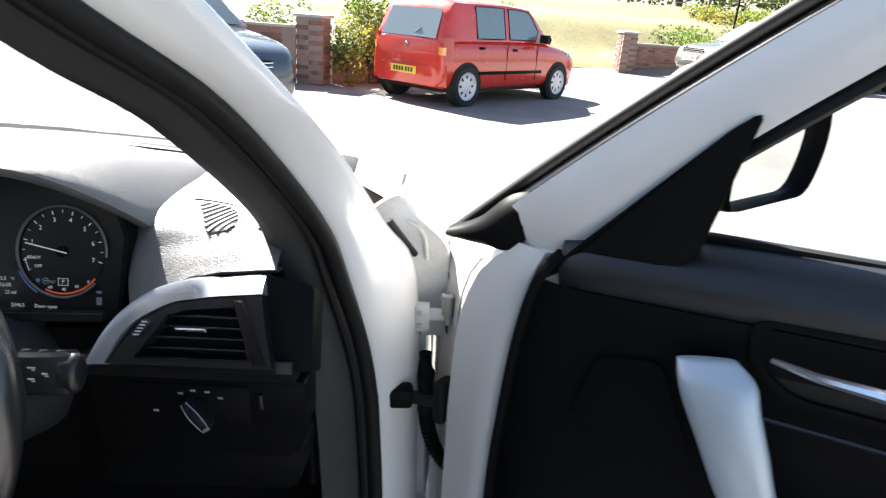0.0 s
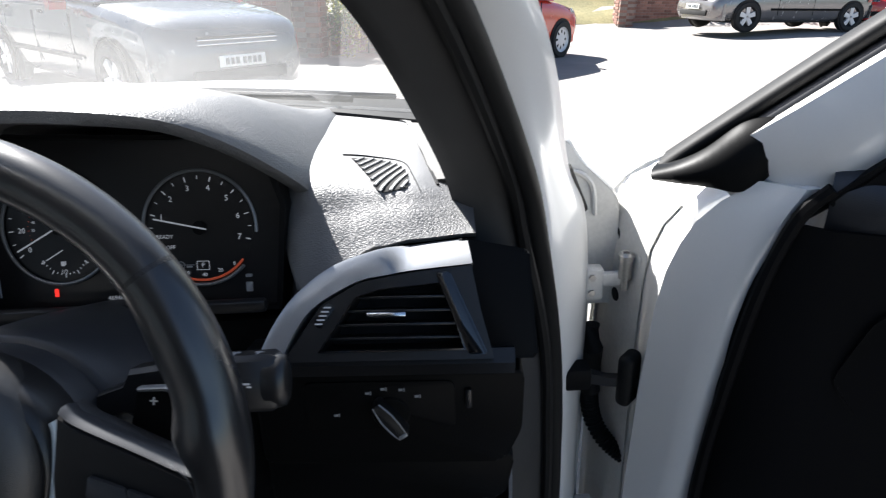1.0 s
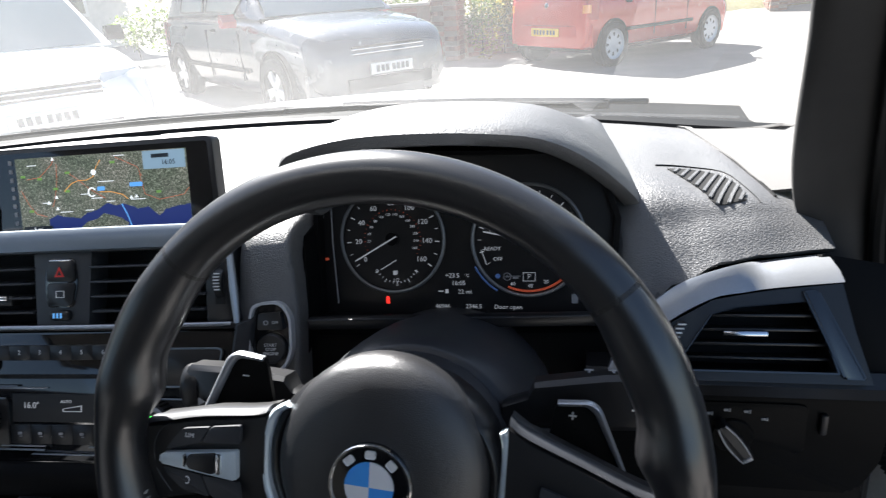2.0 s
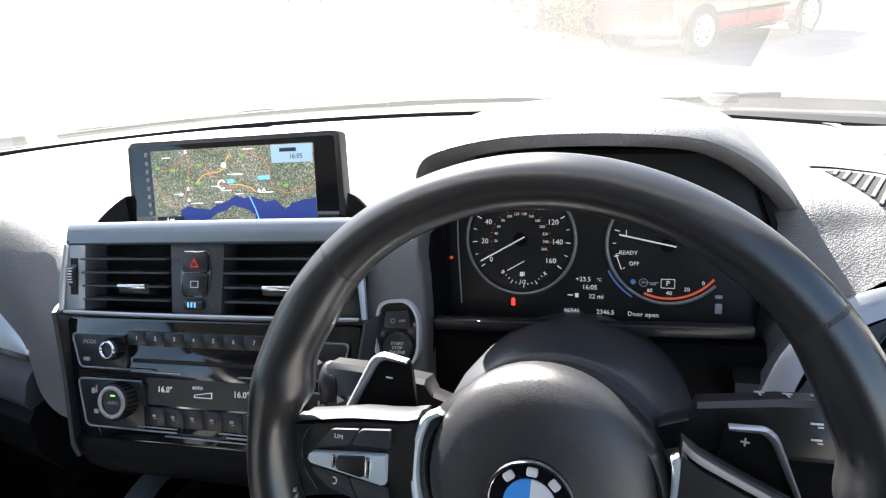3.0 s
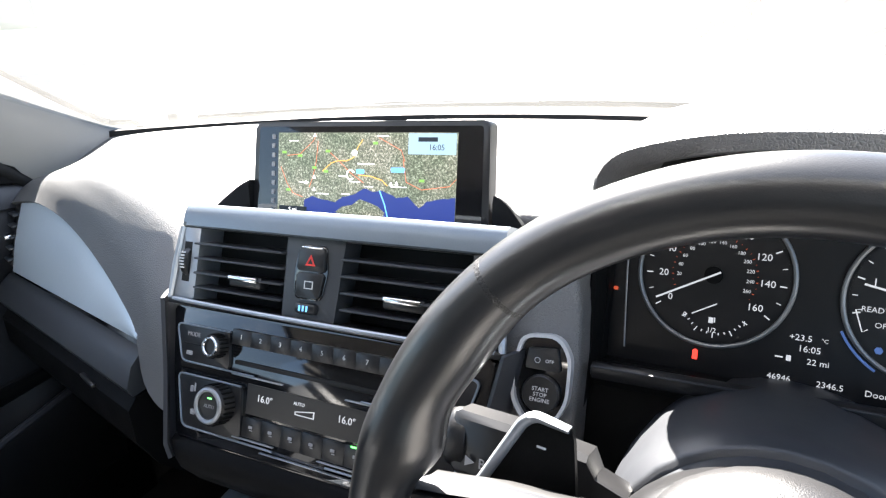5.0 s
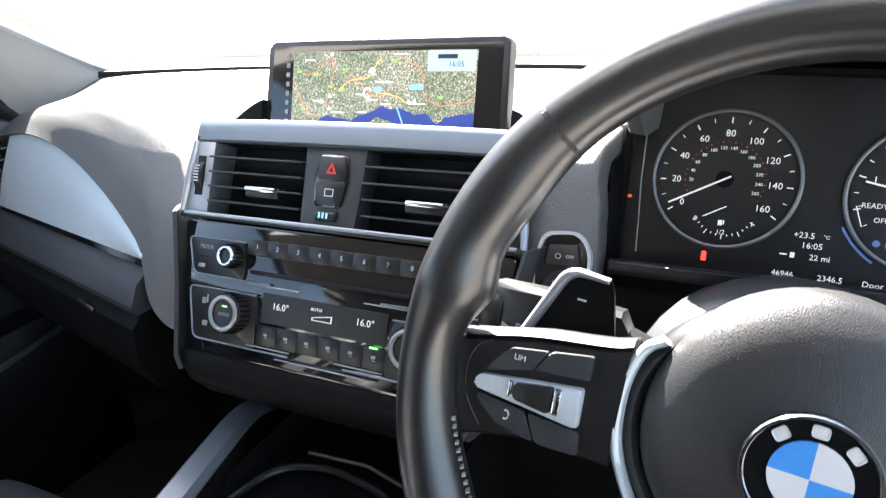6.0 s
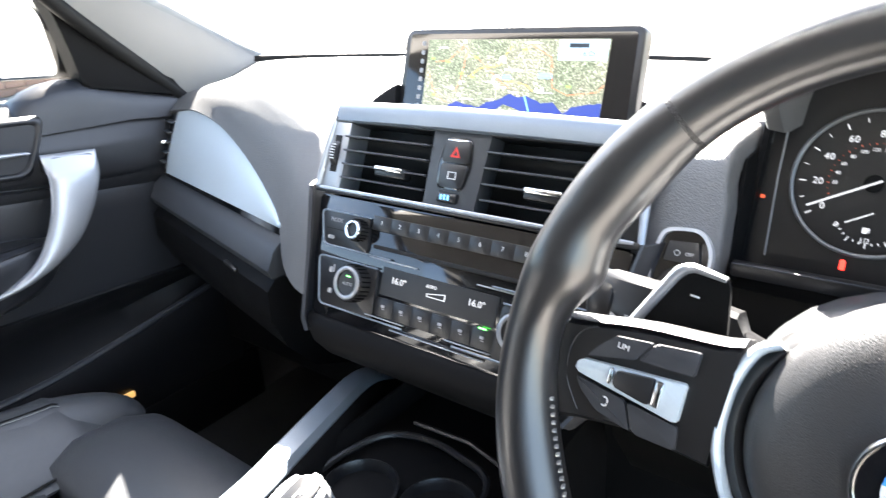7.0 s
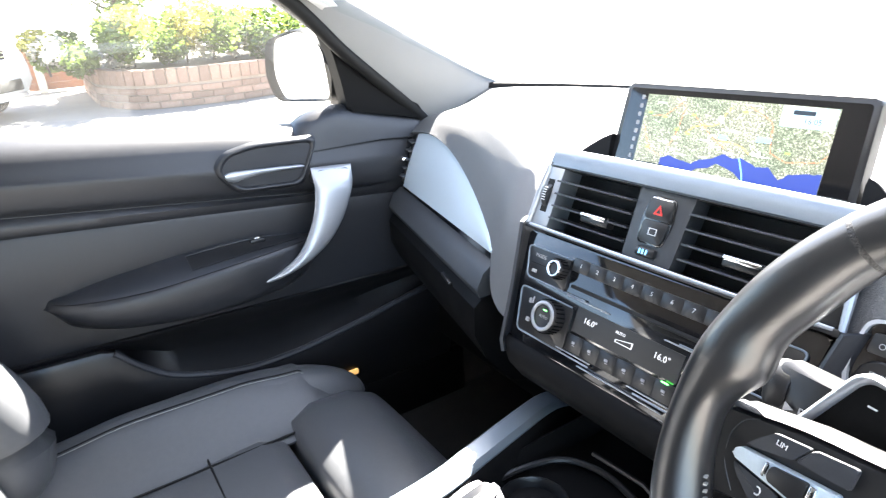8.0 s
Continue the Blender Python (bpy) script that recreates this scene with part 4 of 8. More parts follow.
EDGE_IN = {-1: [(0.1460, 0.002), (0.1258, 0.0462), (0.1212, 0.0503), (0.1034, 0.0498)], 1: [(0.1525, -0.003), (0.1300, 0.0405), (0.1245, 0.0450), (0.1066, 0.0432)]}
for s in (-1, 1):
    W = HUB @ Matrix.Diagonal((s, 1, 1, 1))
    V = HUB @ (pose(0.004, 0, -0.002, 0, 6, 0) if s > 0 else I4) @ Matrix.Diagonal((s, 1, 1, 1))
    spoke = part("spoke", loft([[(x, y, z) for y, z in ((0.002, zt), (-0.004, zt - 0.004), (-0.006, (zt + zb) / 2), (-0.002, zb + 0.004), (0.006, zb), (0.022, zb + 0.01), (0.022, zt))] for x, zt, zb in SPOKE[s]], m=W), SATIN, wheel)
    # paler grey than the spoke: sun glare on its top, put into colour
    part("spoke_top", loft([[(p.x, y, p.z + dz) for y, dz in ((-0.004, -0.001), (-0.001, 0.0015), (0.006, 0.002), (0.014, 0.0))] for p in smooth([(x, 0, zt) for x, zt, zb in SPOKE[s]], 6)], m=W), STACK_GREY, spoke, angle=60)
    F = V @ pose(0, -0.006, 0, 90)
    part("upper_key", prism(rounded([(0.0945, 0.0190), (0.1160, 0.0152), (0.1223, 0.0040), (0.0945, 0.0065)], 0.002), 0, 0.003, F, 0.001), STACK_GREY, spoke)
    part("upper_key", prism(rounded([(0.1170, 0.0150), (0.1367, 0.0115), (0.1442, 0.0031), (0.1490, -0.0042), (0.1233, 0.0036)], 0.002), 0, 0.003, F, 0.001), STACK_GREY, spoke)
    rock = part("rocker", prism(rounded([(0.0963, 0.0022), (0.1498, -0.0060), (0.1530, -0.0098), (0.1520, -0.0134), (0.0955, -0.0180)], 0.0022), 0, 0.005, F, 0.0015), ALU, spoke, "silver rocker switch")
    part("spoke_seam", tube(smooth([(0.149, -0.0045, 0.012), (0.1565, -0.0055, 0.006), (0.160, -0.0058, -0.006), (0.157, -0.005, -0.022), (0.148, -0.003, -0.036)], 5), 0.0004, n=6, m=W), STACK_GREY, spoke)
    part("rocker_pad", prism(rounded([(0.1100, -0.0005), (0.1300, -0.0042), (0.1300, -0.0125), (0.1100, -0.0145)], 0.002), 0.004, 0.0078, F, 0.001), SATIN, rock)
    for x, y, w, h in ((0.1075, -0.0075, 0.0040, 0.0135), (0.1322, -0.0082, 0.0022, 0.0088)):
        part("rocker_bevel", box((x, y, 0.0060), (w, h, 0.0032), F, 0.0010), CHROME, rock)
    part("lower_key", prism(rounded([(0.1515, -0.0165), (0.1486, -0.0216), (0.1369, -0.0300), (0.1165, -0.0330), (0.1235, -0.0188)], 0.002), 0, 0.002, F, 0.0008), STACK_GREY, spoke)
    part("lower_key", prism(rounded([(0.1222, -0.0190), (0.1150, -0.0332), (0.0930, -0.0318), (0.0950, -0.0200)], 0.002), 0, 0.002, F, 0.0008), STACK_GREY, spoke)
    G = W @ pose(0, 0.036, 0, 90)
    paddle = part("gear_paddle", prism(rounded(PADDLE[s], 0.003), -0.004, 0.0, G, 0.0015), FOOT_BLACK, wheel, "black shift paddle with a silver edge")
    outer, inner = rounded(EDGE_OUT[s], [0, 0.006, 0.006, 0]), rounded(EDGE_IN[s], [0, 0.006, 0.005, 0])
    part("paddle_edge", loft([[G @ Vector((q[0], q[1], z)) for q, z in ((a, -0.003), (a, 0.002), (a * 0.7 + b * 0.3, 0.0038), (a * 0.2 + b * 0.8, 0.0030), (b, 0.0005), (b, -0.003))] for a, b in zip(outer, inner)]), SILVER, paddle, "satin silver edge", angle=60)
    part("key_sign", box((0.116, 0.0350, 0.038), (0.005, 0.0006, 0.0010), W, bm=(box((0.116, 0.0350, 0.038), (0.0010, 0.0006, 0.005), W) if s > 0 else None)), MARK, paddle)
part("lower_spoke", loft([[(x * k, y, z) for x, y in ((-1, -0.002), (1, -0.002), (1, 0.016), (-1, 0.016))] for z, k in ((-0.055, 0.030), (-0.10, 0.022), (-0.162, 0.034))], m=HUB), SATIN, wheel)
lettering("LIM", 0.0042, HUB @ pose(-0.131, -0.0094, 0.0078, 90), MARK, wheel, "key_lettering")
part("key_sign", tube([(-0.133 + 0.0018 * math.cos(radians(a)), -0.0084, -0.0235 + 0.0024 * math.sin(radians(a))) for a in range(-120, 150, 30)], 0.0005, n=4, m=HUB), MARK, wheel)
part("key_sign", tube([(0.118 + 0.003 * math.cos(radians(a)), -0.0088, -0.024 + 0.003 * math.sin(radians(a))) for a in range(-120, 150, 30)], 0.0005, n=4, m=HUB), MARK, wheel)
for s in (-1, 1):
    for k in range(22):
        a = s * (103 + 1.5 * k)
        c = rim_point(a, 0.180 - 0.0170 * fat(a) * 0.97)
        part("stitch", box((0, 0, 0), (0.0022, 0.0045, 0.0007), WHEEL @ Matrix.Translation(c + Vector((0, -0.004, 0))) @ pose(0, 0, 0, 0, a + 90, 25)), STITCH, wheel)

# ---- steering column ----
column = thing("steering_column", "dark grey plastic shroud of the steering column", "steering column", (0.36, 0.15, 0.8))
AX = WHEEL @ pose(0, 0, 0, 0, -5.3, 0)


def shroud_ring(y, rx, rt, rb, dz):
    return [(rx * math.sin(2 * math.pi * k / 32), y, dz + (rt if math.cos(2 * math.pi * k / 32) > 0 else rb) * math.cos(2 * math.pi * k / 32)) for k in range(32)]


part("shroud_front", loft([shroud_ring(y, rx, rt, 0.07, -0.022) for y, rx, rt in ((0.040, 0.055, 0.052), (0.040, 0.070, 0.068), (0.046, 0.076, 0.074), (0.062, 0.079, 0.078), (0.082, 0.079, 0.079), (0.083, 0.05, 0.05))], m=AX), STACK_GREY, column, angle=70)
part("shroud_rear", loft([shroud_ring(y, rx, rt, 0.075, -0.022) for y, rx, rt in ((0.078, 0.06, 0.06), (0.079, 0.083, 0.082), (0.082, 0.086, 0.084), (0.10, 0.092, 0.087), (0.13, 0.097, 0.088), (0.18, 0.10, 0.087), (0.26, 0.10, 0.084))], m=AX), STACK_GREY, column, angle=70)
for name, s, tip in (("indicator_stalk", -1, 0.178), ("wiper_stalk", 1, 0.193)):
    stalk = thing(name, "black column stalk with white printed symbols", "stalk", (0.364 + s * 0.12, 0.07, 0.88), group="column stalks")
    rings = []
    for x, h, d, z in ((0.07, 0.010, 0.010, 0.0), (0.088, 0.010, 0.010, 0.006), (0.093, 0.016, 0.012, 0.010), (0.14, 0.019, 0.012, 0.013), (tip - 0.006, 0.0195, 0.011, 0.014), (tip, 0.016, 0.008, 0.014)):
        z += 0.012
        rings.append([(s * x, 0.078 + dy, z + dz) for dy, dz in ((-d, -h * 0.8), (-d, h * 0.8), (-d * 0.7, h), (d * 0.7, h), (d, h * 0.8), (d, -h * 0.8), (d * 0.7, -h), (-d * 0.7, -h))])
    part("lever", loft(rings, m=AX), SATIN, stalk)
    part("end_cap", loft([[(s * x, 0.077 + k * 0.013 * math.cos(w) * min(1.0, abs(math.cos(w)) ** -0.4 if abs(math.cos(w)) > 0.05 else 1.0), 0.026 + k * 0.0195 * math.sin(w)) for w in [2 * math.pi * j / 20 for j in range(20)]] for x, k in ((tip - 0.012, 0.90), (tip - 0.010, 0.97), (tip - 0.002, 0.97), (tip + 0.002, 0.90), (tip + 0.004, 0.72), (tip + 0.005, 0.4))], m=AX), SATIN, stalk, angle=60)
    if s < 0:
        lettering("BC", 0.0085, AX @ pose(-0.150, 0.0645, 0.018, 90), MARK_DIM, stalk, "stalk_lettering")
        part("symbol", prism([(-0.003, -0.003), (0.003, 0), (-0.003, 0.003)], 0, 0.0006, AX @ pose(-0.161, 0.0648, 0.018, 90)), MARK_DIM, stalk)
    for k, x in enumerate((0.118, 0.128)):
        part("symbol", box((s * x, 0.0644, 0.017 + 0.006 * k), (0.006, 0.0006, 0.0012), AX, bm=box((s * x, 0.0644, 0.018), (0.0012, 0.0006, 0.008), AX)), MARK_DIM, stalk)
    if s > 0:
        for x, z, w in ((0.160, 0.032, 0.007), (0.160, 0.022, 0.006), (0.172, 0.027, 0.005)):
            part("symbol", box((x, 0.0644, z), (w, 0.0006, 0.0012), AX, bm=box((x + 0.002, 0.0644, z - 0.002), (0.003, 0.0006, 0.0010), AX)), MARK, stalk)
        for k in range(4):
            part("symbol", box((s * (0.13 + 0.016 * k), 0.078, 0.0452), (0.006, 0.003, 0.0006), AX, bm=box((s * (0.13 + 0.016 * k), 0.074, 0.0452), (0.0015, 0.006, 0.0006), AX)), MARK_DIM, stalk)

# ---- instruments ----
CL = facing(0.3834, 0.2483, 0.9478, 17, turn=-3.5)
cluster = thing("instrument_cluster", "black instrument cluster with two silver-ringed round dials", "instrument cluster", (0.384, 0.25, 0.89))
FACE = stuff_of("dial_black", (0.006, 0.006, 0.007), 0.35, bump=0.0, var=0.1)
part("backing", prism(rounded([(-0.142, -0.074), (0.142, -0.074), (0.150, 0.02), (0.13, 0.080), (-0.12, 0.088), (-0.140, 0.05)], 0.01), -0.03, -0.010, CL), FACE, cluster)
part("cowl_inner", ring_prism([(p[0] * 1.02, p[1] * 1.02) for p in [(-0.142, -0.074), (0.142, -0.074), (0.150, 0.02), (0.13, 0.080), (-0.12, 0.088), (-0.140, 0.05)]], [(-0.140, -0.072), (0.140, -0.072), (0.148, 0.02), (0.128, 0.078), (-0.118, 0.086), (-0.138, 0.05)], -0.03, 0.004, CL), HARD, cluster)
part("edge_line", tube([CL @ Vector((-0.1257, -0.062, -0.007)), CL @ Vector((-0.1285, 0.0, -0.007)), CL @ Vector((-0.1283, 0.049, -0.007))], 0.0007, n=4), MARK_DIM, cluster)


def numeral(dial, text, a, r, size, D, mat=LIT_WHITE):
    lettering(text, size, D @ Matrix.Translation((r * math.sin(radians(a)), r * math.cos(radians(a)), 0.0006)), mat, dial, "numeral", 0.0001)


def tick(dial, a, r0, r1, w, D, mat=LIT_WHITE):
    part("tick", box((0, (r0 + r1) / 2, 0.0005), (w, r1 - r0, 0.0004), D @ pose(0, 0, 0, 0, 0, -a)), mat, dial)


def dial_ring(dial, D, r, a0, a1):
    n = 72
    line = [(r * math.sin(radians(a0 + (a1 - a0) * k / n)), r * math.cos(radians(a0 + (a1 - a0) * k / n)), 0.002) for k in range(n + 1)]
    return part("ring", tube(line, 0.0017, n=8, m=D), DIAL_RING, dial, "bright silver ring")


D1 = CL @ pose(-0.0657, 0.003, -0.0095)
speedo = part("speedometer", lathe([(0, 0), (0.0495, 0), (0.0495, 0.0003), (0, 0.0003)], D1, n=64), FACE, cluster, "black speedometer in miles an hour")
dial_ring(speedo, D1, 0.0530, -180, 180)
for k in range(9):
    a = -125 + 250 * k / 8
    numeral(speedo, str(20 * k), a, 0.0356, 0.0072, D1)
    tick(speedo, a, 0.0435, 0.0480, 0.0009, D1)
    if k < 8:
        tick(speedo, a + 15.6, 0.0448, 0.0480, 0.0006, D1)
for k in range(14):
    a = -112 + 224 * k / 13
    if 0 < k:
        numeral(speedo, str(20 * k), a, 0.0245, 0.0036, D1)
    tick(speedo, a, 0.0283, 0.0296, 0.0005, D1, LIT_AMBER)
    tick(speedo, a + 8.6, 0.0287, 0.0296, 0.0003, D1, LIT_AMBER)
part("needle", box((0, 0.0195, 0.004), (0.0013, 0.050, 0.0008), D1 @ pose(0, 0, 0, 0, 0, 119)), LIT_WHITE, speedo)
part("needle_cap", lathe([(0, 0), (0.0065, 0), (0.0065, 0.003), (0, 0.0035)], D1, n=20), HARD, speedo)
D1F = D1 @ pose(0.0030, -0.0215, 0)
part("fuel_needle", box((0, 0.008, 0.004), (0.0008, 0.019, 0.0008), D1F @ pose(0, 0, 0, 0, 0, 120)), LIT_WHITE, speedo)
for k in range(13):
    a = 118 + 10.3 * k
    tick(speedo, a, 0.0215, 0.0255 if k % 3 == 0 else 0.0232, 0.0007, D1F)
for txt, x, y, s in (("0", -0.0205, -0.0110, 0.0055), ("1/2", -0.0010, -0.0200, 0.0052), ("1", 0.0205, -0.0115, 0.0055)):
    lettering(txt, s, D1F @ Matrix.Translation((x, y, 0.0006)), LIT_WHITE, speedo, "numeral", 0.0001)
part("pump_symbol", box((-0.0020, -0.0125, 0.0005), (0.0032, 0.0042, 0.0004), D1F, bm=box((0.0005, -0.0120, 0.0005), (0.0008, 0.0036, 0.0004), D1F)), LIT_WHITE, speedo)

D2 = CL @ pose(0.0684, 0.0, -0.0095)
revs = part("rev_counter", lathe([(0, 0), (0.0495, 0), (0.0495, 0.0003), (0, 0.0003)], D2, n=64), FACE, cluster, "black rev counter")
dial_ring(revs, D2, 0.0530, -228, 95)
for k in range(8):
    a = -104 + 29.7 * k
    if k:
        numeral(revs, str(k), a, 0.0374, 0.0075, D2)
    tick(revs, a, 0.0435, 0.0480, 0.0009, D2)
    if k < 7:
        tick(revs, a + 14.8, 0.0448, 0.0480, 0.0006, D2)
part("needle", box((0, 0.018, 0.004), (0.0013, 0.050, 0.0008), D2 @ pose(0, 0, 0, 0, 0, 78)), LIT_WHITE, revs)
part("needle_cap", lathe([(0, 0), (0.0065, 0), (0.0065, 0.003), (0, 0.0035)], D2, n=20), HARD, revs)
lettering("READY", 0.0052, D2 @ pose(-0.0340, -0.0080, 0.0006), LIT_WHITE, revs, "dial_lettering", 0.0001)
lettering("OFF", 0.0052, D2 @ pose(-0.0290, -0.0180, 0.0006), LIT_WHITE, revs, "dial_lettering", 0.0001)
part("scale_bracket", tube([(-0.0415, -0.0085, 0.0006), (-0.0450, -0.0090, 0.0006), (-0.0400, -0.0235, 0.0006), (-0.0370, -0.0215, 0.0006)], 0.0004, n=4, m=D2), LIT_WHITE, revs)
line = [(0.0488 * math.sin(radians(a)), 0.0488 * math.cos(radians(a)), 0.0012) for a in range(128, 205, 4)]
part("economy_scale", tube(line, 0.0011, n=6, m=D2), LIT_AMBER, revs, "orange economy scale")
line = [(0.0572 * math.sin(radians(a)), 0.0572 * math.cos(radians(a)), 0.0012) for a in range(212, 245, 4)]
part("blue_scale", tube(line, 0.0009, n=6, m=D2), LIT_BLUE, revs)
for txt, x, y in (("60", -0.0150, -0.0420), ("40", 0.0015, -0.0440), ("20", 0.0165, -0.0400), ("0", 0.0300, -0.0340)):
    lettering(txt, 0.005, D2 @ pose(x, y, 0.0006), LIT_WHITE, revs, "numeral", 0.0001)
lettering("P", 0.0066, D2 @ pose(0.0005, -0.0352, 0.0006), LIT_WHITE, revs, "gear_letter", 0.0001)
part("gear_frame", ring_prism([(-0.0055, -0.0395), (0.0065, -0.0395), (0.0065, -0.0310), (-0.0055, -0.0310)], [(-0.0050, -0.0390), (0.0060, -0.0390), (0.0060, -0.0315), (-0.0050, -0.0315)], 0.0004, 0.0008, D2), LIT_WHITE, revs)
part("stop_start_sign", tube([(-0.0205 + 0.0036 * math.cos(radians(a)), -0.0350 + 0.0036 * math.sin(radians(a)), 0.0006) for a in range(0, 360, 30)], 0.0004, n=4, m=D2, closed=True), MARK_DIM, revs)
lettering("A", 0.0050, D2 @ pose(-0.0205, -0.0350, 0.0006), MARK_DIM, revs, "dial_lettering", 0.0001)
part("sign_stroke", box((-0.0150, -0.0345, 0.0009), (0.0150, 0.0006, 0.0004), D2 @ pose(0, 0, 0), bm=box((-0.0125, -0.0362, 0.0007), (0.0055, 0.0016, 0.0004), D2)), MARK_DIM, revs)
part("economy_sign", lathe([(0, 0), (0.0026, 0), (0.0026, 0.0004), (0, 0.0004)], D2 @ pose(-0.0295, -0.0345, 0.0004), n=6), LIT_BLUE, revs)
for txt, x, y, s in (("+23.5", -0.006, -0.034, 0.0062), ("°C", 0.0085, -0.034, 0.004), ("16:05", 0.0, -0.0415, 0.0064), ("22 mi", 0.006, -0.0500, 0.006), ("46946", -0.0167, -0.0645, 0.006), ("2346.5", 0.0145, -0.0645, 0.006), ("Door open", 0.0481, -0.0648, 0.006)):
    lettering(txt, s, CL @ pose(x, y, -0.0092), LIT_WHITE, cluster, "readout", 0.0001)
part("readout_arrow", box((-0.018, -0.0495, -0.0094), (0.005, 0.001, 0.0004), CL, bm=box((-0.012, -0.0495, -0.0094), (0.003, 0.004, 0.0004), CL)), LIT_WHITE, cluster)
part("belt_lamp", lathe([(0, 0), (0.0019, 0), (0.0019, 0.0006), (0, 0.0006)], CL @ pose(-0.0733, -0.0565, -0.0096), n=12, bm=box((-0.0733, -0.0600, -0.0094), (0.0036, 0.0046, 0.0005), CL)), LIT_RED, cluster, "lit red seat-belt lamp")
part("airbag_lamp", box((-0.1365, -0.0165, -0.0090), (0.0034, 0.0028, 0.0006), CL, 0.0008), LIT_AMBER, cluster, "dim orange-red warning lamp")
part("open_door_sign", box((0.1112, -0.0560, -0.0094), (0.006, 0.009, 0.0005), CL, 0.001, bm=box((0.1112, -0.0455, -0.0094), (0.006, 0.003, 0.0005), CL, 0.0008)), MARK_DIM, cluster)

# ---- start button ----
start = thing("start_button", "round black engine start button in a chrome-edged surround", "button", (0.21, 0.17, 0.86))
SB = SP @ pose(0.0055, -0.007, 0.0035) @ Matrix.Diagonal((0.84, 0.81, 1, 1))
hole = rounded([(-0.019, 0.036), (0.012, 0.039), (0.023, 0.022), (0.0225, -0.018), (0.012, -0.038), (-0.010, -0.041), (-0.024, -0.022), (-0.0245, 0.006)], 0.010, 4)
part("chrome_edge", ring_prism([(p[0] * 1.13, p[1] * 1.085) for p in hole], hole, -0.006, 0.0045, SB), SATIN_SILVER, start, "bright chrome surround")
part("surround", prism(hole, -0.006, -0.0005, SB), GLOSS, start)
part("stop_start_key", prism(rounded([(-0.014, 0.027), (0.012, 0.029), (0.016, 0.008), (-0.016, 0.008)], 0.002), -0.002, 0.003, SB, 0.001), SATIN, start)
part("button", lathe([(0, -0.003), (0.0175, -0.003), (0.0175, 0.003), (0.016, 0.0045), (0.006, 0.0038), (0, 0.0036)], SB @ pose(0, -0.014, 0), n=36), SATIN, start)
for txt, y in (("START", -0.0095), ("STOP", -0.0145), ("ENGINE", -0.0195)):
    lettering(txt, 0.0052, SB @ pose(0, y, 0.0044), MARK, start, "button_lettering", 0.0002)
lettering("OFF", 0.0045, SB @ pose(0.006, 0.0165, 0.0031), MARK, start, "button_lettering", 0.0002)
part("key_sign", tube([(-0.005 + 0.0025 * math.cos(radians(a)), 0.0165 + 0.0025 * math.sin(radians(a)), 0.0033) for a in range(0, 360, 36)], 0.0003, n=4, m=SB, closed=True), MARK, start)

# ---- centre screen ----
SC = facing(0.0, 0.286, 1.010, 17)
screen = thing("navigation_screen", "wide dashboard screen showing a map with blue sea", "screen", (0, 0.29, 0.95))
part("housing", prism(rounded([(-0.141, -0.052), (0.134, -0.052), (0.131, 0.049), (-0.138, 0.049)], 0.006), -0.016, 0.0, SC, 0.003), SATIN, screen)
part("glass_face", prism(rounded([(-0.134, -0.047), (0.127, -0.047), (0.125, 0.044), (-0.132, 0.044)], 0.004), -0.002, 0.0006, SC), GLOSS, screen)


def map_material():
    """Land in patches of green, sand and town grey, with a blue sea beyond a ragged coast."""
    mat = bpy.data.materials.new("map_picture")
    mat.use_nodes = True
    t = mat.node_tree
    b = t.nodes["Principled BSDF"]
    co = t.nodes.new("ShaderNodeTexCoord")
    fine = node(t, "ShaderNodeTexNoise", Scale=520.0, Detail=7.0, Roughness=0.8)
    mid = node(t, "ShaderNodeTexNoise", Scale=28.0, Detail=4.0)
    for n in (fine, mid):
        t.links.new(co.outputs["Object"], n.inputs["Vector"])
    r1 = t.nodes.new("ShaderNodeValToRGB")
    r1.color_ramp.elements[0].position, r1.color_ramp.elements[0].color = 0.36, (0.022, 0.030, 0.026, 1)
    r1.color_ramp.elements[1].position, r1.color_ramp.elements[1].color = 0.66, (0.40, 0.40, 0.37, 1)
    e = r1.color_ramp.elements.new(0.5)
    e.color = (0.076, 0.082, 0.062, 1)
    t.links.new(fine.outputs[0], r1.inputs[0])
    r2 = t.nodes.new("ShaderNodeValToRGB")
    r2.color_ramp.elements[0].position, r2.color_ramp.elements[0].color = 0.4, (0.78, 0.85, 0.70, 1)
    r2.color_ramp.elements[1].position, r2.color_ramp.elements[1].color = 0.62, (1.3, 1.22, 1.12, 1)
    t.links.new(mid.outputs[0], r2.inputs[0])
    mul = t.nodes.new("ShaderNodeMix")
    mul.data_type, mul.blend_type = "RGBA", "MULTIPLY"
    mul.inputs[0].default_value = 1.0
    t.links.new(r1.outputs[0], mul.inputs[6])
    t.links.new(r2.outputs[0], mul.inputs[7])
    t.links.new(mul.outputs[2], b.inputs["Base Color"])
    t.links.new(mul.outputs[2], b.inputs["Emission Color"])
    b.inputs["Emission Strength"].default_value = 0.17
    b.inputs["Roughness"].default_value = 0.35
    return mat


MAP = map_material()
SEA = glowing("map_sea", (0.010, 0.020, 0.105), 0.2)
ROAD_ORANGE = glowing("map_road", (0.75, 0.33, 0.06), 0.15)
ROAD_RED = glowing("map_minor_road", (0.45, 0.10, 0.04), 0.15)
MAP_WHITE = glowing("map_white", (0.75, 0.77, 0.78), 0.2)
MAP_GREEN = glowing("map_green_sign", (0.14, 0.28, 0.06), 0.15)
MAP_BLUE = glowing("map_blue_sign", (0.10, 0.30, 0.60), 0.2)
MAP_GREY = glowing("map_info_box", (0.17, 0.25, 0.31), 0.2)
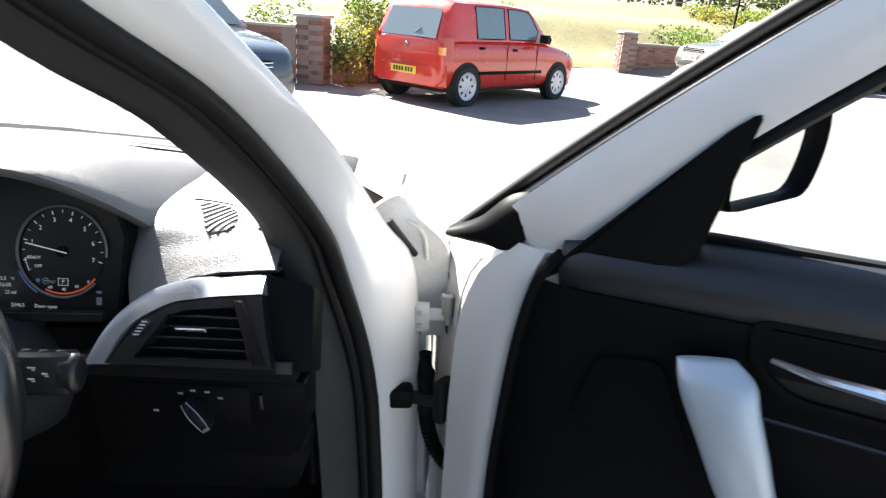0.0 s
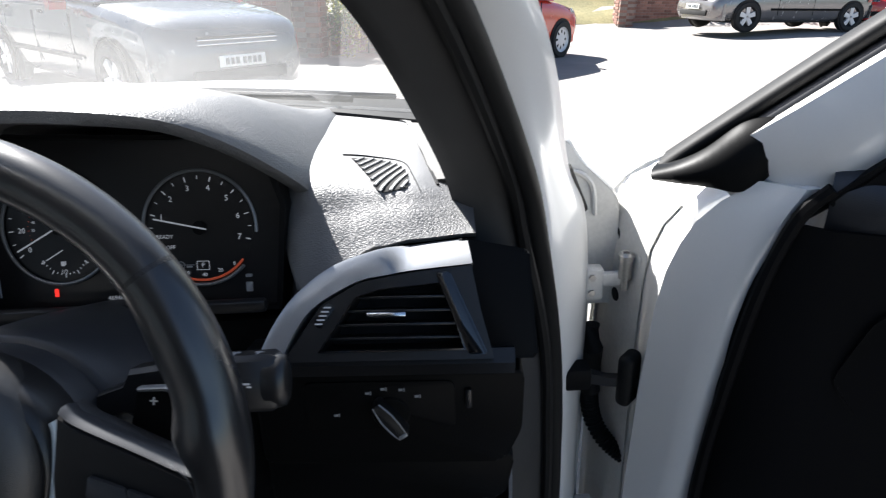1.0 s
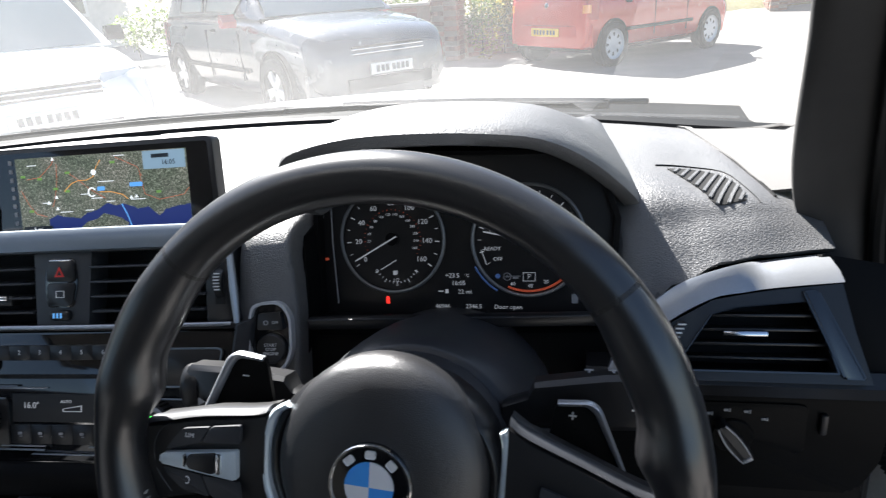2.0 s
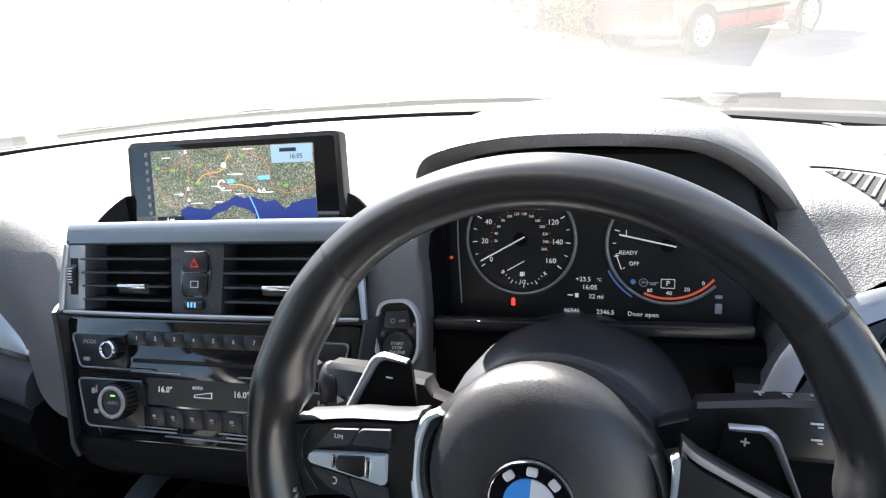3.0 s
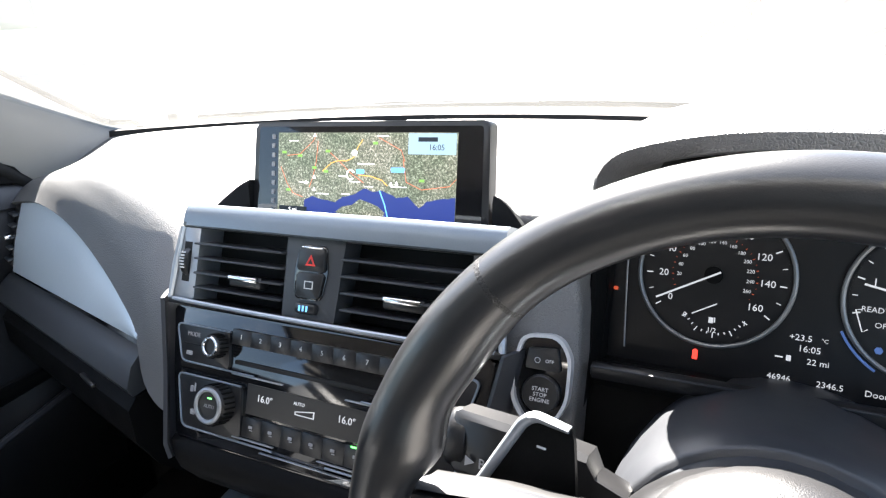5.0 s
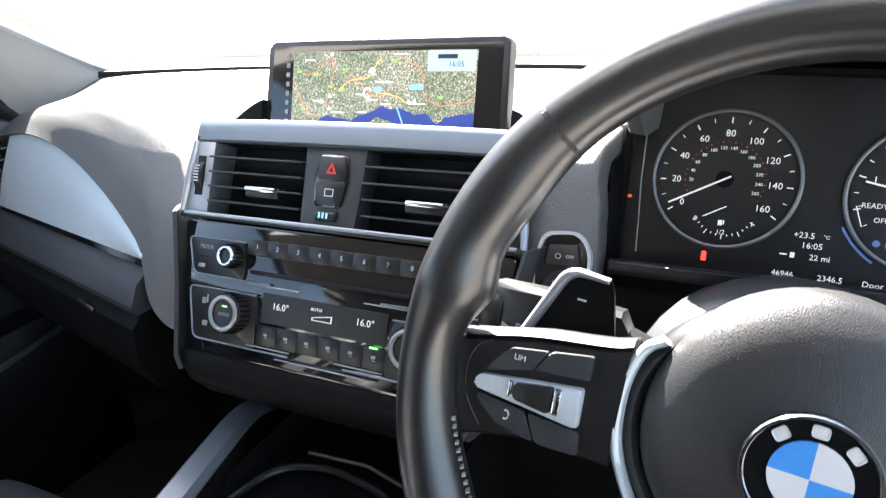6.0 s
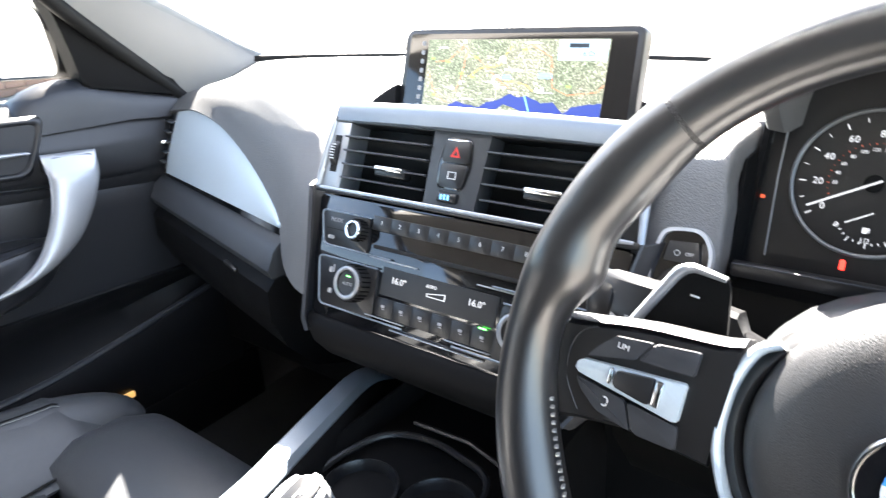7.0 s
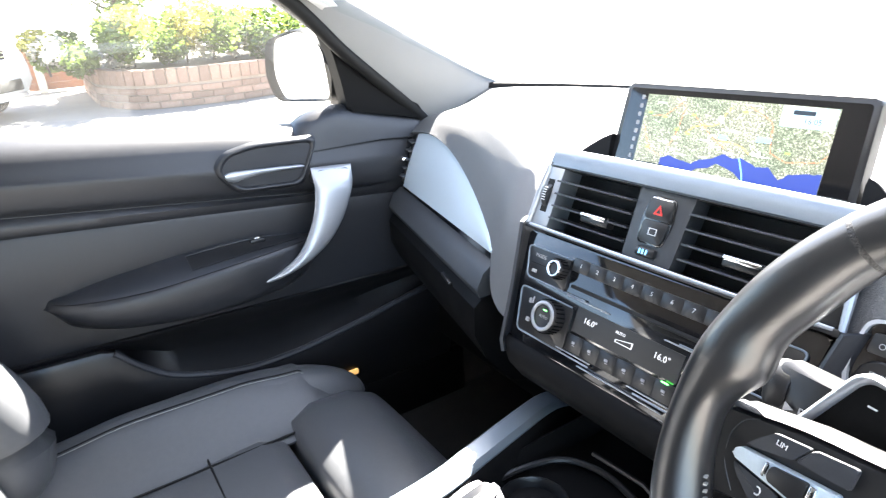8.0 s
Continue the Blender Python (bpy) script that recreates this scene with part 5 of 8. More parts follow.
x0, x1, y0, y1 = -0.106, 0.101, -0.045, 0.038
part("map", prism([(x0, y0), (x1, y0), (x1, y1), (x0, y1)], 0.0004, 0.0010, SC), MAP, screen, "satellite map of a coast", angle=20)


def map_point(u, v, z=0.0012):
    return Vector((x0 + (x1 - x0) * u, y1 - (y1 - y0) * v, z))


coast = [(0.17, 0.82), (0.22, 0.77), (0.30, 0.80), (0.36, 0.83), (0.40, 0.75), (0.46, 0.73), (0.52, 0.64), (0.58, 0.68), (0.63, 0.66), (0.70, 0.73), (0.76, 0.71), (0.82, 0.84), (0.86, 0.76), (0.93, 0.72), (1.0, 0.70)]
random.seed(4)
ragged = []
for a, b in zip(coast, coast[1:]):
    for j in range(4):
        t = j / 4
        ragged.append((a[0] + (b[0] - a[0]) * t, a[1] + (b[1] - a[1]) * t + random.uniform(-0.008, 0.008)))
sea = [map_point(u, v).to_tuple()[:2] for u, v in ragged + [(1.0, 0.70), (1.0, 1.0), (0.17, 1.0)]]
part("map_sea", prism(sea, 0.0010, 0.00125, SC), SEA, screen, "dark blue sea on the map", angle=20)
island = [(0.36, 0.94), (0.40, 0.87), (0.46, 0.84), (0.50, 0.77), (0.55, 0.80), (0.60, 0.84), (0.64, 0.91), (0.63, 0.97), (0.55, 0.99), (0.45, 0.98)]
part("map_island", prism([map_point(u, v).to_tuple()[:2] for u, v in island], 0.0010, 0.00145, SC), MAP, screen, angle=20)


def road(points, mat, r):
    part("map_road", tube([map_point(u, v, 0.0014) for u, v in points], r, n=4, m=SC), mat, screen)


road([(0.28, 0.46), (0.33, 0.36), (0.37, 0.33), (0.42, 0.33), (0.46, 0.29), (0.48, 0.18), (0.51, 0.08)], ROAD_ORANGE, 0.0004)
road([(0.49, 0.49), (0.56, 0.50), (0.62, 0.54), (0.65, 0.60)], ROAD_ORANGE, 0.00045)
road([(0.02, 0.42), (0.06, 0.62), (0.10, 0.74), (0.16, 0.78)], ROAD_RED, 0.0003)
road([(0.06, 0.28), (0.14, 0.26), (0.22, 0.10), (0.24, 0.02)], ROAD_RED, 0.00028)
road([(0.25, 0.10), (0.24, 0.35), (0.22, 0.55), (0.20, 0.66)], ROAD_RED, 0.00028)
road([(0.30, 0.20), (0.36, 0.30), (0.44, 0.46), (0.52, 0.58)], ROAD_RED, 0.00028)
road([(0.73, 0.30), (0.75, 0.55), (0.83, 0.63), (0.97, 0.58), (1.0, 0.50)], ROAD_RED, 0.0003)
road([(0.60, 0.06), (0.72, 0.20), (0.74, 0.32)], ROAD_RED, 0.00028)
road([(0.61, 0.66), (0.64, 0.82), (0.66, 0.98)], MAP_BLUE, 0.0007)
for u, v in ((0.04, 0.24), (0.14, 0.28), (0.31, 0.22), (0.23, 0.42), (0.30, 0.46), (0.58, 0.12), (0.83, 0.53), (0.07, 0.70)):
    part("road_sign", box((0, 0, 0), (0.0055, 0.0026, 0.0008), SC @ Matrix.Translation(map_point(u, v, 0.0015)), 0.0003), MAP_GREEN, screen)
for u, v in ((0.50, 0.45), (0.69, 0.42), (0.72, 0.42)):
    part("road_sign", box((0, 0, 0), (0.0085, 0.0045, 0.0008), SC @ Matrix.Translation(map_point(u, v, 0.0015)), 0.001), MAP_BLUE, screen)
for u, v in ((0.23, 0.03), (0.23, 0.53), (0.23, 0.68), (0.18, 0.60), (0.70, 0.57), (0.67, 0.58)):
    part("warning_sign", prism([(-0.002, -0.0017), (0.002, -0.0017), (0, 0.002)], 0.0, 0.0006, SC @ Matrix.Translation(map_point(u, v, 0.0012))), MAP_WHITE, screen)
for u, v, w in ((0.53, 0.36, 0.024), (0.40, 0.51, 0.012), (0.17, 0.60, 0.014), (0.28, 0.73, 0.020), (0.47, 0.57, 0.016), (0.71, 0.61, 0.022), (0.55, 0.62, 0.012), (0.10, 0.10, 0.014), (0.62, 0.04, 0.016), (0.42, 0.72, 0.012)):
    part("place_name_bar", box((0, 0, 0), (w * 0.8, 0.0008, 0.0005), SC @ Matrix.Translation(map_point(u, v, 0.0014))), MAP_WHITE, screen)
part("position_ring", tube([(0.0045 * math.cos(radians(a)), 0.0045 * math.sin(radians(a)), 0) for a in range(30, 330, 20)], 0.0008, n=5, m=SC @ Matrix.Translation(map_point(0.445, 0.49, 0.0016))), MAP_WHITE, screen)
part("compass", lathe([(0, 0), (0.003, 0), (0.003, 0.0006), (0, 0.0006)], SC @ Matrix.Translation(map_point(0.465, 0.235, 0.0012)), n=16), MAP_WHITE, screen)
part("info_box", prism([(-0.0245, -0.0095), (0.0245, -0.0095), (0.0245, 0.0095), (-0.0245, 0.0095)], 0, 0.0005, SC @ Matrix.Translation(map_point(0.875, 0.125, 0.0012))), MAP_GREY, screen)
DARK_MARK = stuff_of("dark_print", (0.02, 0.03, 0.04), 0.6, bump=0)
part("station_bar", box((-0.004, 0.004, 0.0008), (0.020, 0.004, 0.0004), SC @ Matrix.Translation(map_point(0.875, 0.125, 0.0012))), DARK_MARK, screen)
lettering("16:05", 0.0075, SC @ Matrix.Translation(map_point(0.90, 0.165, 0.0019)), DARK_MARK, screen, "clock_lettering", 0.0001)
part("scale_box", box((0, 0, 0), (0.036, 0.0075, 0.0004), SC @ Matrix.Translation(map_point(0.10, 0.945, 0.0014))), DARK_MARK, screen)
lettering("5 mi", 0.006, SC @ Matrix.Translation(map_point(0.10, 0.945, 0.0018)), MAP_WHITE, screen, "scale_lettering", 0.0001)
for k in range(9):
    part("side_icon", box((-0.1125, 0.034 - 0.0095 * k, 0.0008), (0.004, 0.005, 0.0005), SC, 0.001), MARK_DIM, screen)
# dark shell round the foot of the screen
plinth = []
for x in [-0.120 + 0.015 * i for i in range(17)]:
    plinth.append([(x, 0.262, 0.944), (x, 0.276, 0.958), (x, 0.30, 0.964), (x, 0.335, 0.962), (x, 0.36, 0.955), (x, 0.39, 0.945), (x, 0.39, 0.935)])
part("foot_shell", loft(plinth), HARD, screen, "dark shell round the foot of the screen")
for s in (-1, 1):
    fin = []
    for k in range(9):
        t = k / 8
        x, h = s * (0.1395 + (0.078 if s < 0 else 0.048) * t), (1.001 if s < 0 else 0.996) - (0.055 if s < 0 else 0.052) * t ** (1.25 if s < 0 else 1.8)
        fin.append([(x, 0.262 - 0.02 * t, 0.935), (x, 0.272 - 0.02 * t, h - 0.006), (x, 0.276 - 0.02 * t, h), (x, 0.282 - 0.02 * t, h - 0.002), (x, 0.33 - 0.02 * t, 0.935)])
    part("foot_fin", loft(fin), HARD, screen, angle=60)

# ---- centre stack ----
ST = facing(0, 0.18, 0.90, 24)
stack = thing("centre_console_stack", "glossy black centre console with vents, radio and climate controls", "centre console", (0, 0.25, 0.72))
part("stack_body", prism(rounded([(-0.188, 0.09), (0.188, 0.09), (0.176, -0.06), (0.160, -0.135), (-0.160, -0.135), (-0.176, -0.06)], 0.01), -0.12, -0.030, ST), HARD, stack)
bow = [(x, 0.010 * (1 - (x / 0.18) ** 2)) for x in [-0.18 + 0.02 * i for i in range(19)]]
part("trim_strip", loft([[ST @ Vector((x * (1 - 0.03), s, z + b)) for s, z in ((0.075, 0.000), (0.0765, 0.0025), (0.085, 0.0022), (0.0935, 0.0008), (0.0970, -0.0015), (0.0985, -0.006), (0.0985, -0.05), (0.075, -0.03))] for x, b in bow]), STRIP, stack, "brushed silver strip below the screen", angle=30)
lower_line = [ST @ Vector((x * 0.975, 0.0015, 0.004 + b)) for x, b in bow]
part("silver_line", tube(lower_line, 0.0022, n=8), SILVER, stack)
for s in (-1, 1):
    part("silver_side", tube([ST @ Vector((s * 0.181, 0.002, 0.003)), ST @ Vector((s * 0.178, 0.035, 0.003)), ST @ Vector((s * 0.174, 0.075, 0.002))], [0.003, 0.004, 0.003], n=8), SILVER, stack)

cvent = thing("centre_air_vents", "pair of black louvred air vents with chrome tabs", "air vent", (0, 0.19, 0.90))
part("duct", prism([(-0.178, 0.004), (0.178, 0.004), (0.172, 0.076), (-0.172, 0.076)], -0.032, -0.028, ST), VOID, cvent)
part("frame_bottom", box((0, 0.000, -0.012), (0.362, 0.006, 0.036), ST, 0.001), SATIN, cvent)
part("frame_top", box((0, 0.077, -0.012), (0.348, 0.006, 0.030), ST, 0.001), SATIN, cvent)
for s in (-1, 1):
    part("frame_side", prism(rounded([(s * 0.150, 0.003), (s * 0.180, 0.003), (s * 0.174, 0.076), (s * 0.149, 0.076)], 0.002), -0.03, 0.002, ST, 0.001), SILVER if s < 0 else SATIN, cvent)
    part("wheel_slot", box((s * 0.164, 0.040, 0.0016), (0.0105, 0.040, 0.0016), ST, 0.0005), VOID, cvent)
    part("thumb_wheel", lathe([(0, -0.004), (0.017, -0.004), (0.018, 0), (0.017, 0.004), (0, 0.004)], ST @ pose(s * 0.164, 0.040, -0.009, 0, 90, 0), n=28), SATIN, cvent)
    for k in range(6):
        part("wheel_mark", box((s * 0.164, 0.034 + 0.003 * k, 0.0092 - 0.0002 * (k - 2.5) ** 2), (0.006, 0.0012, 0.001), ST), MARK, cvent)
    xa, xb = (0.029, 0.149) if s > 0 else (-0.149, -0.037)
    for k in range(4):
        part("louvre", box(((xa + xb) / 2, 0.016 + 0.0145 * k, -0.008), (xb - xa, 0.0022, 0.024), ST @ pose(0, 0, 0, 5), 0.0008), STACK_GREY, cvent)
    tx = 0.092 if s > 0 else -0.082
    tab = part("chrome_tab", box((tx, 0.0305, 0.0065), (0.036, 0.005, 0.006), ST, 0.0015), CHROME, cvent, "chrome sliding tab")
    part("tab_slider", box((tx, 0.028, -0.001), (0.040, 0.011, 0.012), ST, 0.002), SATIN, tab)
hazard = thing("hazard_switch_panel", "grey panel with hazard and central locking buttons", "switch panel", (0, 0.18, 0.90))
part("plate", prism(rounded([(-0.034, 0.002), (0.024, 0.002), (0.029, 0.075), (-0.036, 0.075)], 0.002), -0.02, 0.004, ST, 0.0015), PAD_SMOOTH, hazard)
part("key_frame", prism(rounded([(-0.021, 0.020), (0.009, 0.020), (0.014, 0.045), (0.011, 0.069), (-0.019, 0.069), (-0.023, 0.045)], 0.006), 0.003, 0.0055, ST, 0.001), GLOSS, hazard)
part("hazard_key", prism(rounded([(-0.019, 0.0455), (0.0115, 0.0455), (0.010, 0.067), (-0.0175, 0.067)], 0.003), 0.004, 0.008, ST, 0.0015), SATIN, hazard)
part("hazard_triangle", ring_prism([(-0.0095, 0.0505), (0.0015, 0.0505), (-0.004, 0.0605)], [(-0.0068, 0.0522), (-0.0012, 0.0522), (-0.004, 0.0573)], 0.0078, 0.0086, ST), HAZARD_RED, hazard, "red warning triangle")
part("key_chrome", box((-0.004, 0.0665, 0.0068), (0.024, 0.0018, 0.003), ST, 0.0008), CHROME, hazard)
part("lock_key", prism(rounded([(-0.019, 0.0445), (0.0115, 0.0445), (0.008, 0.022), (-0.018, 0.022)], 0.003), 0.004, 0.0075, ST, 0.0015), SATIN, hazard)
part("lock_sign", ring_prism([(-0.009, 0.030), (0.0005, 0.030), (0.0005, 0.037), (-0.009, 0.037)], [(-0.0082, 0.0308), (-0.0003, 0.0308), (-0.0003, 0.0362), (-0.0082, 0.0362)], 0.0074, 0.0080, ST), MARK, hazard)
part("temperature_wheel", box((-0.006, 0.0125, 0.0045), (0.024, 0.010, 0.008), ST, 0.003), SATIN, hazard)
for k in range(3):
    part("blue_mark", box((-0.011 + 0.004 * k, 0.0125, 0.0088), (0.0016, 0.005, 0.0006), ST), MAP_BLUE, hazard)

part("gloss_fascia", prism(rounded([(-0.176, -0.005), (0.176, -0.005), (0.168, -0.07), (0.156, -0.134), (-0.156, -0.134), (-0.168, -0.07)], 0.004), -0.035, 0.0, ST, 0.002), GLOSS, stack, "glossy black fascia")
part("lower_cover", loft([[ST @ Vector((x * w, s, z)) for x in (-1, -0.92, -0.6, 0, 0.6, 0.92, 1)] + [ST @ Vector((x * w * 0.9, s, -0.10)) for x in (0.8, -0.8)] for w, s, z in ((0.160, -0.133, -0.002), (0.159, -0.137, 0.003), (0.154, -0.150, 0.004), (0.145, -0.163, 0.000), (0.128, -0.173, -0.010), (0.120, -0.177, -0.03))]), HARD, stack, "dark grey plastic cover below the climate panel", angle=50)
for s in (-1, 1):
    cheek = [[(s * 0.186, 0.17 + 0.0, 0.905), (s * 0.20, 0.20, 0.905), (s * 0.21, 0.30, 0.905)], [(s * 0.172, 0.142, 0.84), (s * 0.186, 0.17, 0.84), (s * 0.20, 0.30, 0.84)], [(s * 0.160, 0.112, 0.775), (s * 0.172, 0.14, 0.77), (s * 0.19, 0.30, 0.77)], [(s * 0.152, 0.108, 0.763), (s * 0.160, 0.135, 0.757), (s * 0.18, 0.30, 0.755)]]
    part("cheek", sheet([smooth(r, 4) for r in cheek], 0.004), STACK_GREY, stack, angle=60)

radio = thing("radio_unit", "car radio with a silver-edged knob and a row of preset buttons", "radio", (0, 0.17, 0.86))
for s in (-1, 1):
    out = [(s * 0.166, -0.0215), (s * 0.096, -0.0215), (s * 0.092, -0.058), (s * 0.155, -0.058)]
    out = rounded(out, 0.006)
    part("knob_plate", prism(out, -0.002, 0.003, ST, 0.001), SATIN, radio)
    part("silver_edge", tube([ST @ Vector((p[0], p[1], 0.0034)) for p in rounded([(s * 0.094, -0.0215), (s * 0.166, -0.0215), (s * 0.155, -0.058), (s * 0.060, -0.058)], [0, 0.007, 0.007, 0])], 0.0010, n=8), STRIP, radio)
    if s < 0:
        part("knob", lathe([(0, 0), (0.0112, 0), (0.0108, 0.013), (0.0096, 0.0145), (0.0070, 0.0145), (0.0064, 0.0128), (0, 0.0125)], ST @ pose(-0.106, -0.036, 0.002), n=28), SATIN, radio)
        part("knob_ring", tube([(0.0083 * math.cos(2 * math.pi * i / 28), 0.0083 * math.sin(2 * math.pi * i / 28), 0.0146) for i in range(28)], 0.0014, n=6, m=ST @ pose(-0.106, -0.036, 0.002), closed=True), CHROME, radio)
        for k in range(18):
            part("knob_rib", box((0.0112 * math.cos(k * math.pi / 9), 0.0112 * math.sin(k * math.pi / 9), 0.007), (0.0012, 0.0012, 0.010), ST @ pose(-0.106, -0.036, 0.002)), HARD, radio)
        lettering("MODE", 0.0062, ST @ pose(-0.142, -0.0305, 0.0034), MARK_DIM, radio, "key_lettering", 0.0002)
        part("key_split", box((-0.142, -0.040, 0.0031), (0.026, 0.0008, 0.0006), ST), VOID, radio)
        part("symbol", box((-0.146, -0.049, 0.0034), (0.008, 0.004, 0.0006), ST, 0.001), MARK_DIM, radio)
    else:
        part("arrow_sign", prism([(0.132, -0.037), (0.132, -0.043), (0.137, -0.040)], 0.003, 0.0036, ST), MARK, radio)
for k in range(8):
    x = -0.0770 + 0.0236 * k - 0.001
    part("preset_key", box((x, -0.0245, 0.0015), (0.0238, 0.0145, 0.008), ST @ pose(0, 0, 0, 0), 0.0005), SATIN, radio)
    lettering(str(k + 1), 0.0062, ST @ pose(x, -0.0240, 0.0057), MARK, radio, "key_lettering", 0.0002)
part("disc_slot", box((0, -0.0485, 0.001), (0.172, 0.004, 0.004), ST, 0.001), VOID, radio)
part("slot_line", box((-0.058, -0.060, 0.001), (0.062, 0.0012, 0.003), ST, 0.0004), SILVER, radio)
part("slot_line", box((0.070, -0.060, 0.001), (0.055, 0.0012, 0.003), ST, 0.0004), SILVER, radio)

clim = thing("climate_panel", "automatic climate panel with silver-ringed knobs and white readouts", "climate control", (0, 0.13, 0.79))
for s in (-1, 1):
    out = rounded([(s * 0.158, -0.070), (s * 0.074, -0.070), (s * 0.070, -0.121), (s * 0.146, -0.121)], 0.006)
    part("knob_plate", prism(out, -0.002, 0.003, ST, 0.001), SATIN, clim)
    part("silver_edge", tube([ST @ Vector((p[0], p[1], 0.0034)) for p in rounded([(s * 0.074, -0.070), (s * 0.158, -0.070), (s * 0.146, -0.121), (s * 0.030, -0.121)], [0, 0.007, 0.007, 0])], 0.0010, n=8), STRIP, clim)
    K = ST @ pose(s * 0.098, -0.090, 0.002)
    part("knob", lathe([(0, 0), (0.0190, 0), (0.0185, 0.014), (0.0172, 0.0165), (0.0128, 0.017), (0.0122, 0.0155), (0, 0.015)], K, n=36), SATIN, clim)
    part("knob_ring", tube([(0.0150 * math.cos(2 * math.pi * i / 36), 0.0150 * math.sin(2 * math.pi * i / 36), 0.0168) for i in range(36)], 0.0022, n=8, m=K, closed=True), SILVER, clim)
    for k in range(24):
        part("knob_rib", box((0.0188 * math.cos(k * math.pi / 12), 0.0188 * math.sin(k * math.pi / 12), 0.008), (0.0016, 0.0016, 0.012), K), HARD, clim)
    lettering("AUTO", 0.0048, K @ pose(0, -0.001, 0.0152), MARK_DIM, clim, "key_lettering", 0.0002)
    part("green_lamp", box((0, 0.0068, 0.0154), (0.0055, 0.0012, 0.0005), K), LIT_GREEN, clim)
    part("symbol", box((s * 0.137, -0.083, 0.0034), (0.004, 0.006, 0.0006), ST, 0.001, bm=box((s * 0.133, -0.081, 0.0034), (0.002, 0.008, 0.0006), ST)), MARK_DIM, clim)
    part("symbol", box((s * 0.133, -0.105, 0.0034), (0.006, 0.005, 0.0006), ST, 0.001), MARK_DIM, clim)
    lettering("16.0°", 0.0090, ST @ pose(s * 0.046, -0.0775, 0.0014), LIT_WHITE, clim, "readout", 0.0002)
part("display", prism([(-0.068, -0.066), (0.068, -0.066), (0.068, -0.094), (-0.068, -0.094)], 0.0, 0.001, ST), FACE, clim)
lettering("AUTO", 0.0045, ST @ pose(-0.006, -0.0735, 0.0014), LIT_WHITE, clim, "readout", 0.0002)
part("fan_scale", ring_prism([(-0.010, -0.0835), (0.0115, -0.0835), (0.0115, -0.0770), (-0.010, -0.0805)], [(-0.0092, -0.0828), (0.0105, -0.0828), (0.0105, -0.0780), (-0.0092, -0.0810)], 0.001, 0.0016, ST), LIT_WHITE, clim)
for k in range(6):
    x = -0.0585 + 0.0235 * k
    part("key", box((x, -0.1065, 0.0002), (0.0233, 0.019, 0.0026), ST, 0.0002), SATIN, clim)
    part("symbol", box((x, -0.105, 0.0028), (0.0045, 0.0028, 0.0006), ST, 0.0005), MARK_DIM, clim)
    part("symbol", box((x + 0.001, -0.1078, 0.0028), (0.0032, 0.0008, 0.0006), ST), MARK_DIM, clim)
part("green_lamp", box((0.0585, -0.0968, 0.0035), (0.008, 0.0014, 0.0006), ST), LIT_GREEN, clim, "lit green lamp")
for x, w, y in ((-0.055, 0.05, -0.1175), (0.045, 0.05, -0.1175), (0.01, 0.11, -0.1255)):
    part("silver_line", box((x, y, 0.002), (w, 0.0012, 0.003), ST, 0.0004), SILVER, clim)

# ---- tunnel console, selector ----
tunnel = thing("tunnel_console", "black tunnel console with a silver side strip and cup holders", "console", (0, 0, 0.3))
part("body", loft([[(x, y, z) for x, z in ((-0.125, 0.30), (-0.118, 0.60), (-0.108, 0.655), (-0.095, 0.665), (-0.085, 0.640), (0.085, 0.640), (0.095, 0.665), (0.108, 0.655), (0.118, 0.60), (0.125, 0.30))] for y in (-0.60, -0.2, 0.0, 0.10, 0.30)]), HARD, tunnel)
strip = smooth([(-0.158, 0.235, 0.640), (-0.150, 0.180, 0.664), (-0.125, 0.10, 0.676), (-0.104, 0.03, 0.682), (-0.088, -0.05, 0.682), (-0.085, -0.25, 0.672)], 5)
part("silver_strip", loft([[p + Vector((-0.017, 0, -0.014)), p + Vector((-0.016, 0, 0.001)), p + Vector((-0.010, 0, 0.006)), p + Vector((0.012, 0, 0.004)), p + Vector((0.018, 0, -0.002)), p + Vector((0.018, 0, -0.02))] for p in strip]), STRIP, tunnel, "brushed silver strip along the console's edge")
part("side_shoulder", loft([[p + Vector((0.018, 0, -0.004)), p + Vector((0.026, 0, -0.012)), p + Vector((0.03, 0, -0.05)), p + Vector((-0.02, 0, -0.09)), p + Vector((-0.018, 0, -0.012))] for p in strip]), HARD, tunnel)
rim = rounded([(-0.078, 0.00), (0.068, 0.00), (0.082, 0.06), (0.07, 0.135), (-0.02, 0.150), (-0.07, 0.13), (-0.088, 0.06)], 0.03)
part("tray_rim", tube([(p.x, p.y, 0.650) for p in rim], 0.004, n=8, closed=True), SATIN, tunnel)
for cx, cy in ((-0.035, 0.055), (0.045, 0.075)):
    part("cup_holder", lathe([(0, -0.052), (0.035, -0.052), (0.036, 0.0), (0.039, 0.003), (0.037, 0.004), (0.034, -0.002), (0.031, -0.05), (0, -0.05)], pose(cx, cy, 0.648), n=28), SATIN, tunnel)
part("tray_rib", tube([(0.075, 0.15, 0.652), (0.02, 0.165, 0.652), (-0.05, 0.16, 0.652)], 0.003, n=6), SATIN, tunnel)
gear = thing("gear_selector", "silver-topped automatic gear selector with a parking button", "gear selector", (0.0, -0.05, 0.64))
part("stem", loft([[(x * k, -0.05 + y * k + dy, z) for x, y in ((-1, -1), (1, -1), (1, 1), (-1, 1))] for z, k, dy in ((0.62, 0.028, 0.0), (0.66, 0.020, 0.004), (0.685, 0.016, 0.010))]), SATIN, gear)
top = rounded([(-0.020, -0.040), (0.019, -0.040), (0.022, 0.016), (0.014, 0.036), (-0.014, 0.036), (-0.023, 0.016)], 0.010)
